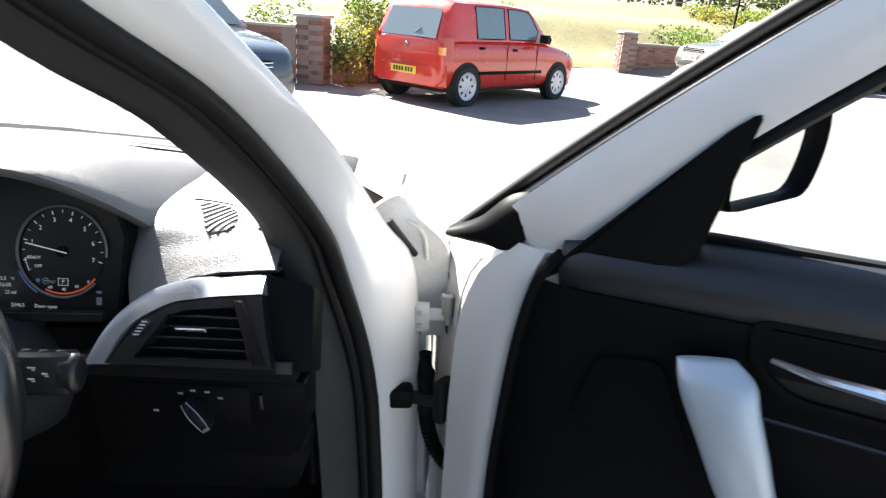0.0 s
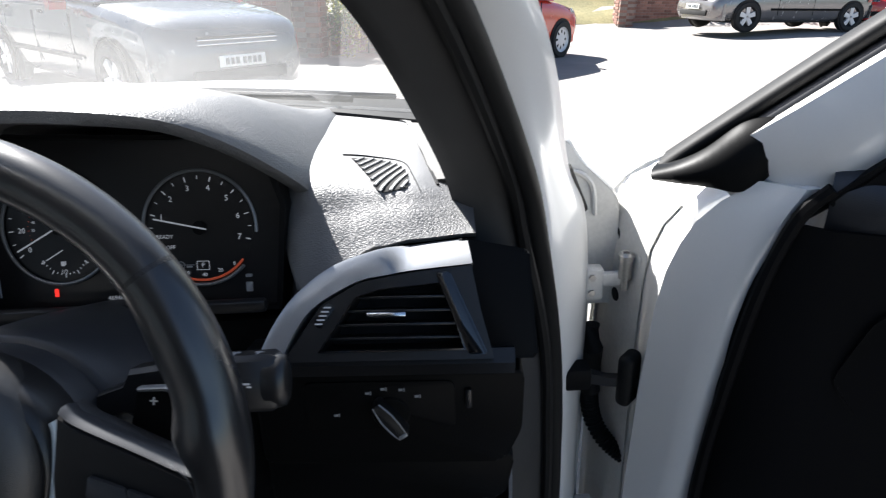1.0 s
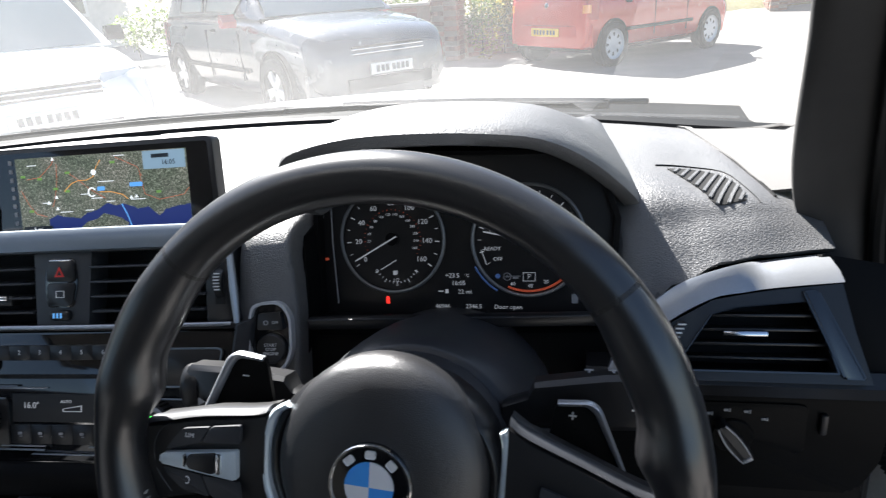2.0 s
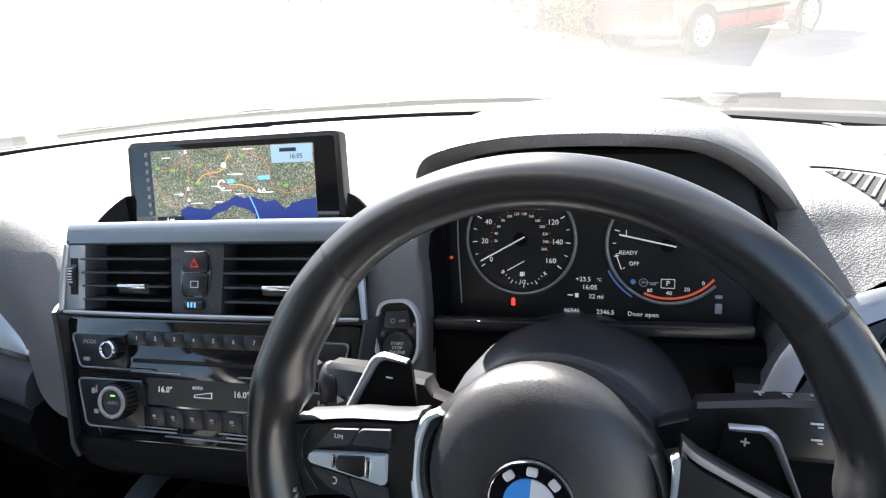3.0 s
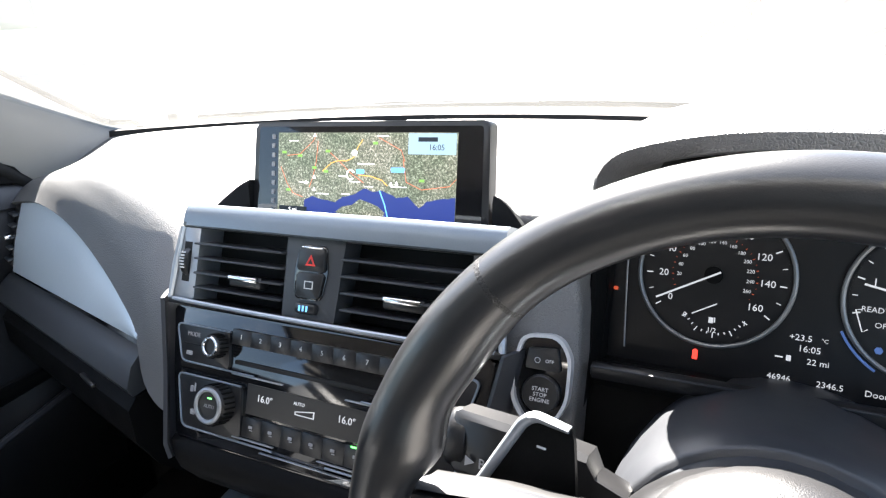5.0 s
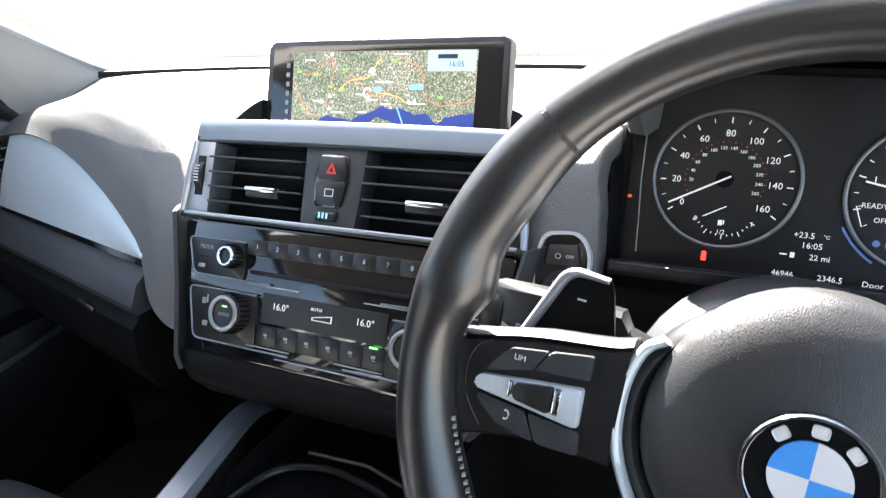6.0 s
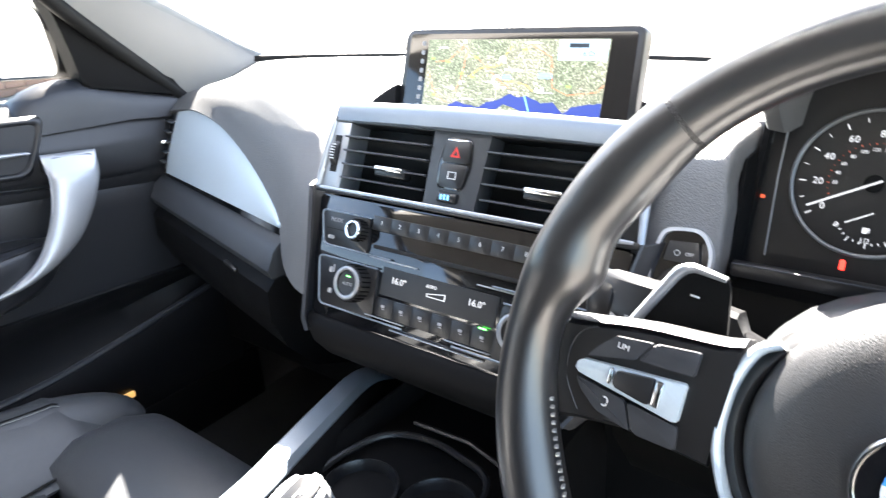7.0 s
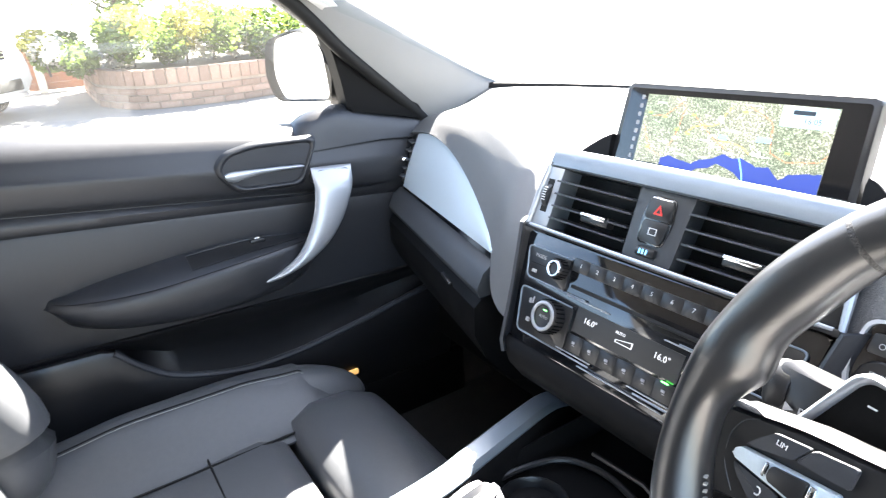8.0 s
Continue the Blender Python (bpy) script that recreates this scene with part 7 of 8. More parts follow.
part("recess_surround", loft([[PDM @ Vector((0.032 + (p.x - 0.032) * k, 0.913 + (p.y - 0.913) * (2.0 * k - 1.0), h)) for p in rec] for k, h in ((1.10, 0.004), (1.07, 0.0085), (1.035, 0.0118), (1.005, 0.0125), (0.98, 0.0112), (0.95, 0.0085), (0.93, 0.0050))], caps=False), DOOR_LEATHER, pdoor, "soft rolled edge of the lever recess", angle=80)
rings = []
for y, z, h in ((-0.049, 0.911, 0.003), (-0.044, 0.9095, 0.0075), (-0.032, 0.9085, 0.0095), (-0.016, 0.9090, 0.0075), (0.010, 0.9100, 0.0050), (0.050, 0.9085, 0.0038), (0.088, 0.9060, 0.0028), (0.092, 0.9055, 0.0012)):
    rings.append([(-0.704 + 0.005 * math.sin(w), y, z + h * math.cos(w)) for w in [2 * math.pi * k / 12 for k in range(12)]])
part("lever", loft(rings), SILVER, pdoor, "chrome door lever", angle=60)
part("lever_pivot", box((-0.710, 0.080, 0.906), (0.012, 0.014, 0.006), bev=0.002), SATIN, pdoor)
part("front_card", sheet([[(-0.722, 0.235, 0.885), (-0.735, 0.235, 0.83), (-0.74, 0.235, 0.76), (-0.737, 0.235, 0.68)], [(-0.732, 0.41, 0.87), (-0.742, 0.41, 0.82), (-0.745, 0.41, 0.76), (-0.742, 0.41, 0.68)]], 0.003), HARD, pdoor)
wedge = []
for y, h in ((0.095, 0.957), (0.108, 0.976), (0.128, 0.987), (0.153, 0.995), (0.180, 0.998), (0.206, 0.996), (0.268, 0.979), (0.33, 0.964), (0.375, 0.954)):
    wedge.append(smooth([(-0.790, y, h - 0.004), (-0.770, y, h), (-0.752, y, h - 0.001), (-0.738, y, h - 0.010), (-0.728, y, h - 0.026), (-0.720, y, min(h - 0.045, 0.925))], 3))
part("waist_shoulder", sheet(wedge, 0.004), DOOR_LEATHER, pdoor, "padded shoulder of the waist below the mirror panel", angle=80)
part("sail_panel", prism(rounded([(0.206, 0.985), (0.378, 0.948), (0.305, 1.075), (0.185, 1.20), (0.168, 1.150), (0.189, 1.085), (0.198, 1.040)], 0.008), -0.05, -0.012, PDM, 0.006), HARD, pdoor, "black triangular mirror panel")
ob = part("window_glass", sheet([[(-0.795 + 0.30 * (z - 1.0), y, z) for y in (-0.85, -0.4, 0.2)] for z in (0.94, 1.15, 1.33)]), SIDE_GLASS, pdoor)
ob.visible_shadow = False
part("window_frame", tube(smooth([(-0.795, 0.36, 1.0), (-0.77, 0.18, 1.15), (-0.72, -0.05, 1.29), (-0.69, -0.3, 1.345), (-0.69, -0.85, 1.35)]), 0.02, n=10), SATIN, pdoor)
mirror(Matrix.Translation((-0.815, 0.25, 0.995)) @ pose(0, 0, 0, 0, 0, 22), -1, "door_mirror", "white exterior mirror on the passenger's side with a bright glass")

# ---- passenger seat ----
seat = thing("passenger_seat", "black leather sports seat with side bolsters and a thigh rest", "car seat", (-0.37, -0.2, 0.3))
SX = -0.37


def seat_loft(stations, n=24):
    """Cushion-like body: stations (y, z, half width, height), rounded in section."""
    rings = []
    for y, z, w, h in stations:
        rings.append([(SX + w * math.copysign(abs(math.cos(a)) ** 0.45, math.cos(a)), y, z + h * math.copysign(abs(math.sin(a)) ** 0.55, math.sin(a))) for a in [2 * math.pi * k / n for k in range(n)]])
    return rings


part("base", box((SX, -0.22, 0.36), (0.44, 0.52, 0.10), bev=0.03, seg=3), HARD, seat)
part("cushion", loft(seat_loft([(-0.52, 0.45, 0.17, 0.05), (-0.48, 0.455, 0.185, 0.062), (-0.30, 0.46, 0.19, 0.064), (-0.12, 0.465, 0.19, 0.064), (-0.085, 0.463, 0.188, 0.058), (-0.078, 0.46, 0.18, 0.045)])), SEAT_LEATHER, seat, "flat leather seat centre", angle=70)
part("cushion_seam", tube([(SX - 0.18, -0.20, 0.5255), (SX + 0.18, -0.20, 0.5255)], 0.0018, n=6), RUBBER, seat)
part("thigh_rest", loft(seat_loft([(-0.070, 0.46, 0.175, 0.055), (-0.062, 0.464, 0.188, 0.072), (-0.02, 0.468, 0.195, 0.082), (0.05, 0.462, 0.195, 0.084), (0.095, 0.45, 0.19, 0.074), (0.120, 0.435, 0.175, 0.05), (0.125, 0.43, 0.15, 0.02)])), SEAT_LEATHER, seat, "rounded leather thigh rest", angle=70)
for s in (-1, 1):
    line = [(SX + s * 0.232, -0.54, 0.47), (SX + s * 0.238, -0.42, 0.505), (SX + s * 0.242, -0.28, 0.518), (SX + s * 0.244, -0.12, 0.516), (SX + s * 0.238, -0.02, 0.505), (SX + s * 0.225, 0.05, 0.485), (SX + s * 0.21, 0.075, 0.46)]
    part("side_bolster", tube(smooth(line, 5), [0.03 + 0.032 * math.sin(math.pi * min(1, max(0.02, i / 30))) ** 0.5 for i in range(31)], n=16, squash=1.05), SEAT_LEATHER, seat, "raised leather side bolster", angle=70)
    rows, crest = [], []
    for k in range(31):
        y = -0.55 + 0.62 * k / 30
        h = between(y, [(-0.55, 0.018), (-0.42, 0.050), (-0.28, 0.063), (-0.12, 0.061), (-0.02, 0.050), (0.04, 0.022), (0.07, 0.0)])[0]
        drop = 0.035 * max(0.0, (y + 0.02) / 0.09) ** 2
        rows.append([(SX + s * x, y, 0.518 + h * f - drop) for x, f in ((0.105, 0.0), (0.130, 0.10), (0.155, 0.28), (0.185, 0.62), (0.212, 0.90), (0.238, 1.03), (0.262, 1.0), (0.284, 0.75), (0.298, 0.25), (0.302, -0.6))])
        crest.append((SX + s * 0.228, y, 0.518 + h * 1.03 - drop + 0.0006))
    part("bolster_cover", sheet(rows, 0.004), SEAT_LEATHER, seat, "smooth leather cover of the side bolster", angle=80)
    part("bolster_seam", tube(crest[2:28], 0.0011, n=6), RUBBER, seat)
    part("bolster_stitching", tube([(x - s * 0.006, y, z - 0.0012) for x, y, z in crest[2:28]], 0.0006, n=5), STITCH, seat)
    part("insert_seam", tube([(SX + s * 0.118, -0.52 + 0.46 * k / 12, 0.5225 + 0.002) for k in range(13)], 0.0020, n=6), RUBBER, seat)
back = []
for t, w, d in ((0.0, 0.18, 0.05), (0.05, 0.215, 0.075), (0.25, 0.235, 0.085), (0.55, 0.24, 0.085), (0.78, 0.22, 0.075), (0.95, 0.16, 0.06), (1.0, 0.12, 0.03)):
    c = Vector((SX, -0.50 - 0.22 * t, 0.48 + 0.62 * t))
    back.append([(c.x + w * math.copysign(abs(math.cos(a)) ** 0.5, math.cos(a)), c.y + d * math.sin(a) + (0.045 * abs(math.cos(a)) ** 3 if 0.05 < t < 0.8 else 0.0), c.z + 0.06 * math.sin(a)) for a in [2 * math.pi * k / 28 for k in range(28)]])
part("backrest", loft(back), SEAT_LEATHER, seat, angle=70)
for s in (-1, 1):
    part("back_bolster", tube(smooth([(SX + s * 0.205, -0.48, 0.52), (SX + s * 0.222, -0.445, 0.61), (SX + s * 0.222, -0.475, 0.72), (SX + s * 0.20, -0.585, 0.87), (SX + s * 0.17, -0.66, 0.95)], 5), [0.03, 0.045, 0.055, 0.06, 0.062, 0.064, 0.065, 0.065, 0.064, 0.063, 0.062, 0.060, 0.058, 0.055, 0.052, 0.05, 0.047, 0.044, 0.04, 0.035, 0.03], n=16), SEAT_LEATHER, seat, "raised leather back bolster", angle=70)
    part("headrest_post", tube([(SX + s * 0.06, -0.72, 1.06), (SX + s * 0.06, -0.735, 1.16)], 0.006, n=8), CHROME, seat)
part("headrest", loft([[(SX + w * math.copysign(abs(math.cos(a)) ** 0.5, math.cos(a)), -0.735 + 0.05 * math.sin(a) * k, z) for a in [2 * math.pi * j / 24 for j in range(24)]] for z, w, k in ((1.13, 0.10, 0.6), (1.15, 0.125, 1.0), (1.24, 0.13, 1.0), (1.29, 0.11, 0.8), (1.305, 0.08, 0.4))]), SEAT_LEATHER, seat, angle=70)
buckle = thing("seat_belt_buckle", "black seat-belt anchor beside the seat", "seat belt", (-0.66, -0.33, 0.40))
part("clasp", box((-0.665, -0.33, 0.43), (0.02, 0.05, 0.09), pose(0, 0, 0), 0.006), HARD, buckle)
part("webbing", box((-0.672, -0.42, 0.50), (0.004, 0.05, 0.26), pose(0, 0, 0), 0.001), RUBBER, buckle)
part("side_rail_trim", tube([(-0.66, 0.10, 0.38), (-0.672, -0.1, 0.395), (-0.675, -0.35, 0.40), (-0.67, -0.6, 0.42)], 0.035, n=12), HARD, body, "black inner sill trim")
part("sill_cover", box((-0.724, 0.16, 0.345), (0.030, 0.52, 0.13), bev=0.012), HARD, body)
part("footwell_lamp", box((-0.699, 0.128, 0.458), (0.008, 0.030, 0.012), bev=0.003), glowing("footwell_glow", (1.0, 0.55, 0.18), 0.03), pdoor, "small warm footwell lamp")

# ---- outside: ground ----
GM = Matrix.Translation((0.36, 0, 0)) @ pose(0, 0, 0, 0, 2.8, 0)


def out(x, y, z=0.0, rz=0.0):
    """A pose on the forecourt, which falls a little to the right."""
    return GM @ pose(x, y, z, 0, 0, rz)


ASPHALT = stuff_of("sunbleached_asphalt", (0.145, 0.134, 0.124), 0.9, second=(0.28, 0.258, 0.238), big=1.3, fine=90.0, bump=0.9, rough_var=0.05)
GRASS_DRY = stuff_of("dry_grass", (0.11, 0.105, 0.040), 0.95, second=(0.27, 0.23, 0.11), big=1.1, fine=14, bump=0.6)
def brick_material(name, colour, second, lo, hi):
    mat = stuff_of(name, colour, 0.85, second=second, big=9, fine=70, bump=0.6)
    t = mat.node_tree
    info = t.nodes.new("ShaderNodeObjectInfo")
    b = t.nodes["Principled BSDF"]
    src = b.inputs["Base Color"].links[0].from_socket
    hsv = t.nodes.new("ShaderNodeHueSaturation")
    rng = node(t, "ShaderNodeMapRange", To_Min=lo, To_Max=hi)
    t.links.new(info.outputs["Random"], rng.inputs[0])
    t.links.new(rng.outputs[0], hsv.inputs["Value"])
    t.links.new(src, hsv.inputs["Color"])
    t.links.new(hsv.outputs[0], b.inputs["Base Color"])
    return mat


BRICK = brick_material("red_brick", (0.17, 0.082, 0.062), (0.30, 0.17, 0.13), 0.65, 1.35)
PALE_BRICK = brick_material("pale_brick", (0.20, 0.115, 0.085), (0.29, 0.195, 0.15), 0.75, 1.25)
PALE_JOINT = stuff_of("pale_joint", (0.25, 0.195, 0.155), 0.95, fine=80, bump=0.5)
MORTAR = stuff_of("grey_mortar", (0.27, 0.22, 0.185), 0.95, fine=80, bump=0.5)
CONCRETE = stuff_of("pale_concrete", (0.42, 0.40, 0.36), 0.9, fine=60, bump=0.5)


def leafy(mat, share=0.45):
    """Thin leaves: part of the light passes through them."""
    t = mat.node_tree
    b = t.nodes["Principled BSDF"]
    outlet = [n for n in t.nodes if n.type == "OUTPUT_MATERIAL"][0]
    thin = t.nodes.new("ShaderNodeBsdfTranslucent")
    colour = b.inputs["Base Color"]
    if colour.links:
        t.links.new(colour.links[0].from_socket, thin.inputs["Color"])
    else:
        thin.inputs["Color"].default_value = colour.default_value
    mix = t.nodes.new("ShaderNodeMixShader")
    mix.inputs[0].default_value = share
    t.links.new(b.outputs[0], mix.inputs[1])
    t.links.new(thin.outputs[0], mix.inputs[2])
    t.links.new(mix.outputs[0], outlet.inputs[0])
    return mat


LEAF_A = stuff_of("hedge_leaves", (0.045, 0.085, 0.02), 0.6, second=(0.13, 0.17, 0.035), big=3, fine=30, bump=0)
LEAF_B = stuff_of("yellow_leaves", (0.16, 0.17, 0.03), 0.6, second=(0.34, 0.28, 0.05), big=3, fine=30, bump=0)
LEAF_C = stuff_of("fresh_green_leaves", (0.09, 0.15, 0.02), 0.6, second=(0.20, 0.27, 0.05), big=3, fine=30, bump=0)
LEAF_D = stuff_of("dark_tree_leaves", (0.025, 0.045, 0.012), 0.65, second=(0.07, 0.10, 0.03), big=2, fine=20, bump=0)
BLOSSOM = stuff_of("pale_blossom", (0.62, 0.58, 0.50), 0.7, bump=0, var=0.1)
BARK = stuff_of("tree_bark", (0.06, 0.045, 0.035), 0.9, fine=40, bump=0.9)
for leaf in (LEAF_A, LEAF_B, LEAF_C, LEAF_D, BLOSSOM):
    leafy(leaf)
TIMBER = stuff_of("weathered_timber", (0.17, 0.14, 0.11), 0.85, fine=60, bump=0.5)
FENCE_BROWN = stuff_of("brown_fence_boards", (0.22, 0.085, 0.04), 0.8, fine=50, bump=0.4)

rows = []
for j in range(61):
    row = []
    for i in range(61):
        x = math.copysign(abs(i - 30) ** 2.1 * 0.32, i - 30)
        y = math.copysign(abs(j - 26) ** 2.1 * 0.30, j - 26)
        edge = 17.9 + 0.02 * x
        bank = between(y - edge - max(0, -x - 1.0) * 0.3, [(0, 0.0), (0.6, 0.25), (3.5, 1.45), (6.0, 2.0), (20, 2.4), (200, 3.0)])[0] if -40 < x < 60 and y > edge else 0.0
        bank += between(x, [(5.8, 0.0), (7.2, 0.19), (16, 0.19), (30, 0.0)])[0] * between(y, [(9.5, 0.0), (12.0, 1.0), (17, 1.0), (19, 0.0)])[0]
        row.append((x, y, bank + 0.004 * math.sin(x * 1.7) * math.cos(y * 1.3)))
    rows.append(row)
ground = part("ground", sheet(rows), ASPHALT, angle=80)
ground.matrix_basis = GM
tagged(ground, "sunlit pale asphalt forecourt rising into a bank behind", "ground", kind="structure")
rows = []
for j in range(30):
    d = 0.02 + 0.42 * j
    rows.append([(x, 17.9 + 0.02 * x + max(0, -x - 1.0) * 0.3 + d, between(d, [(0, 0.05), (0.6, 0.33), (3.5, 1.52), (6.0, 2.08), (20, 2.5)])[0] + 0.05 * noise.noise((x * 0.8, d, 0))) for x in [-22 + 0.8 * i for i in range(78)]])
bank = part("grass_bank", sheet(rows), GRASS_DRY, angle=80)
bank.matrix_basis = GM
tagged(bank, "dry sunlit grass bank behind the forecourt", "grass bank", kind="structure")

BRICK_MESHES = []
for size, mat in (((0.215, 0.1025, 0.065), BRICK), ((0.1025, 0.215, 0.065), BRICK), ((0.215, 0.065, 0.1025), BRICK), ((0.215, 0.1025, 0.065), PALE_BRICK), ((0.1025, 0.110, 0.160), PALE_BRICK)):
    me = bpy.data.meshes.new("brick")
    bm = box((0, 0, 0), size, bev=0.005, seg=1)
    bm.to_mesh(me)
    bm.free()
    me.materials.append(mat)
    BRICK_MESHES.append(me)


def lay(parent, kind, x, y, z, rz=0.0):
    ob = new("brick", BRICK_MESHES[kind])
    ob.parent = parent
    ob.matrix_basis = pose(x + random.uniform(-0.002, 0.002), y + random.uniform(-0.003, 0.003), z, 0, 0, rz + random.uniform(-0.8, 0.8))
    return ob


def pier(x, y, rz, h, label):
    """A square brick pier of one and a half bricks with a stone cap."""
    p = thing("brick_pier", label, "pier", m=out(x, y, 0, rz), group="brick piers")
    part("core", box((0, 0, h / 2), (0.415, 0.415, h), bev=0.003), MORTAR, p)
    n = int(h / 0.075)
    for k in range(n):
        z = 0.04 + 0.075 * k
        f = 1 if k % 2 else -1
        for s in (-1, 1):
            lay(p, 0, f * s * 0.1125 * 1.0 - 0.0 * s, s * 0.172, z)
            lay(p, 1, -f * s * 0.1125 + f * s * 0.225, s * 0.1145, z)
            lay(p, 1, s * 0.172, -s * f * 0.06 * 0 - s * 0.0, z)
    part("cap", loft([[(sx * w, sy * w, z) for sx, sy in ((-1, -1), (1, -1), (1, 1), (-1, 1))] for w, z in ((0.25, h), (0.25, h + 0.04), (0.20, h + 0.065))]), CONCRETE, p, "flat stone cap")
    return p


def wall(x, y, rz, length, h, label, cap=True):
    """A low garden wall in stretcher bond; X along it from its end."""
    p = thing("brick_wall", label, "wall", m=out(x, y, 0, rz), group="garden walls")
    part("core", box((length / 2, 0, h / 2), (length, 0.085, h)), MORTAR, p)
    for k in range(int(h / 0.075)):
        m = int(length / 0.225)
        for i in range(m):
            lay(p, 0, 0.1125 + 0.225 * i + (0.1125 if k % 2 and i < m - 1 else 0.0), -0.002, 0.04 + 0.075 * k)
    if cap:
        part("coping", box((length / 2, 0, h + 0.02), (length + 0.02, 0.16, 0.04), bev=0.006), CONCRETE, p)
    return p


def leaf_cloud(bm, c, r, n, size, flat=0.75):
    for _ in range(n):
        d = Vector((random.gauss(0, 1), random.gauss(0, 1), random.gauss(0, 1))).normalized() * (random.random() ** 0.35)
        p = Vector(c) + Vector((d.x * r[0], d.y * r[1], d.z * r[2]))
        s = size * random.uniform(0.6, 1.35)
        a = Vector((random.gauss(0, 1), random.gauss(0, 1), random.gauss(0, 0.6))).normalized()
        b = a.cross(Vector((random.gauss(0, 1), random.gauss(0, 1), random.gauss(0, 1)))).normalized()
        v = [bm.verts.new(p + a * s), bm.verts.new(p + b * s * 0.45), bm.verts.new(p - a * s * 0.8), bm.verts.new(p - b * s * 0.45)]
        bm.faces.new(v)


def shrub(x, y, rz, length, deep, h, z0, mats, label, n=9, leaves=420, size=0.05, name="hedge"):
    """A row of clumps of leaves on short stems, uneven in outline."""
    t = thing(name, label, "hedge", m=out(x, y, z0, rz))
    stems = bmesh.new()
    clouds = [bmesh.new() for _ in mats]
    for i in range(n):
        cx = length * (i + 0.5) / n + random.uniform(-0.1, 0.1)
        hh = h * random.uniform(0.75, 1.15)
        tube([(cx, 0, 0), (cx + random.uniform(-0.05, 0.05), 0, hh * 0.7)], [0.015, 0.006], n=5, bm=stems)
        for j in range(4):
            k = random.randrange(len(mats))
            leaf_cloud(clouds[k], (cx + random.uniform(-0.25, 0.25) * length / n, random.uniform(-0.4, 0.4) * deep, hh * random.uniform(0.25, 0.85)), (length / n * 0.75, deep * 0.5, hh * 0.33), leaves // 4, size)
    part("stem", stems, BARK, t)
    for bm, m in zip(clouds, mats):
        part("foliage", bm, m, t, kind="stuff")
    return t


def tree(x, y, h, r, mats, label, z0=0.0, leaves=2600, size=0.12, trunk=0.16):
    t = thing("tree", label, "tree", m=out(x, y, z0), group="trees behind the fence")
    wood = bmesh.new()
    tube(smooth([(0, 0, 0), (0.05, 0.03, h * 0.3), (-0.06, 0.05, h * 0.62), (0.0, 0, h * 0.85)], 4), [trunk * (1 - 0.06 * i) for i in range(13)], n=9, bm=wood)
    ends = []
    for k in range(9):
        a = 2.4 * k
        b = h * (0.35 + 0.05 * k)
        e = (math.cos(a) * r * 0.7, math.sin(a) * r * 0.7, b + h * 0.2)
        tube(smooth([(0, 0, b), (e[0] * 0.5, e[1] * 0.5, b + h * 0.08), e], 3), [trunk * 0.4, trunk * 0.3, trunk * 0.25, trunk * 0.2, trunk * 0.14, trunk * 0.1, trunk * 0.06], n=6, bm=wood)
        ends.append(e)
    part("trunk", wood, BARK, t)
    crown = bmesh.new()
    for e in ends + [(0, 0, h * 0.9), (r * 0.3, -r * 0.3, h * 0.7)]:
        leaf_cloud(crown, e, (r * 0.55, r * 0.55, r * 0.42), leaves // 11, size)
    part("crown", crown, mats, t, kind="stuff")
    return t


random.seed(11)
# piers, walls, hedges
pier(-1.45, 10.15, -12, 1.02, "weathered red brick gate pier with a stone cap")
pier(5.95, 18.1, 8, 1.08, "sunlit red brick pier with a stone cap")
wall(-1.2, 10.35, 42, 3.8, 0.60, "low red brick wall below the hedge")
wall(-4.6, 9.75, 5, 2.9, 0.85, "red brick garden wall beside the pier", True)
wall(6.2, 18.2, 12, 1.6, 0.80, "short red brick wall beside the pier")
part("gate_post", box((0, 0, 0.45), (0.07, 0.07, 0.9), bev=0.008), TIMBER, thing("gate_post", "grey timber gate post against the brick pier", "post", m=out(-1.74, 10.0)))
shrub(-1.0, 10.75, 42, 4.4, 0.9, 1.0, 0.35, (LEAF_B, LEAF_C, LEAF_A, LEAF_B), "green and yellow flowering hedge over the wall", 12, 900, 0.045)
shrub(-0.98, 10.12, 42, 1.9, 0.55, 0.85, 0.03, (LEAF_B, LEAF_C, LEAF_A), "leafy shrub hanging down before the wall", 6, 900, 0.04)
shrub(-8.0, 11.2, 4, 7.0, 0.9, 1.25, 0.1, (LEAF_C, BLOSSOM, LEAF_A), "pale blossoming hedge behind the parked cars", 12, 600, 0.05)
shrub(7.4, 19.2, 10, 5.2, 1.4, 1.15, 0.1, (LEAF_C, LEAF_C, LEAF_A), "bright green shrubs on the bank", 9, 800, 0.06)
shrub(9.5, 22.5, 10, 9.0, 2.2, 0.9, 1.3, (LEAF_B, LEAF_C), "yellow-green weeds at the top of the bank", 10, 700, 0.08)

# post and wire fence on the bank
fence = thing("wire_fence", "timber post and wire fence along the bank top", "fence", m=out(0, 24.6, 2.0))
for k in range(12):
    part("post", box((-14 + 3.1 * k, 0.02 * k, 0.5), (0.11, 0.11, 1.25), bev=0.012), TIMBER, fence)
for z in (0.25, 0.5, 0.75, 0.98):
    part("wire", tube([(-15 + 3.0 * k, 0.02 * k - 0.06, z - 0.012 * (k % 2)) for k in range(13)], 0.012, n=5), STEEL, fence)
pole = thing("iron_pole", "thin dark iron pole on the bank", "pole", m=out(10.3, 21.2, 1.0))
part("shaft", tube([(0, 0, 0), (0, 0, 2.2)], 0.035, n=10), RUBBER, pole)
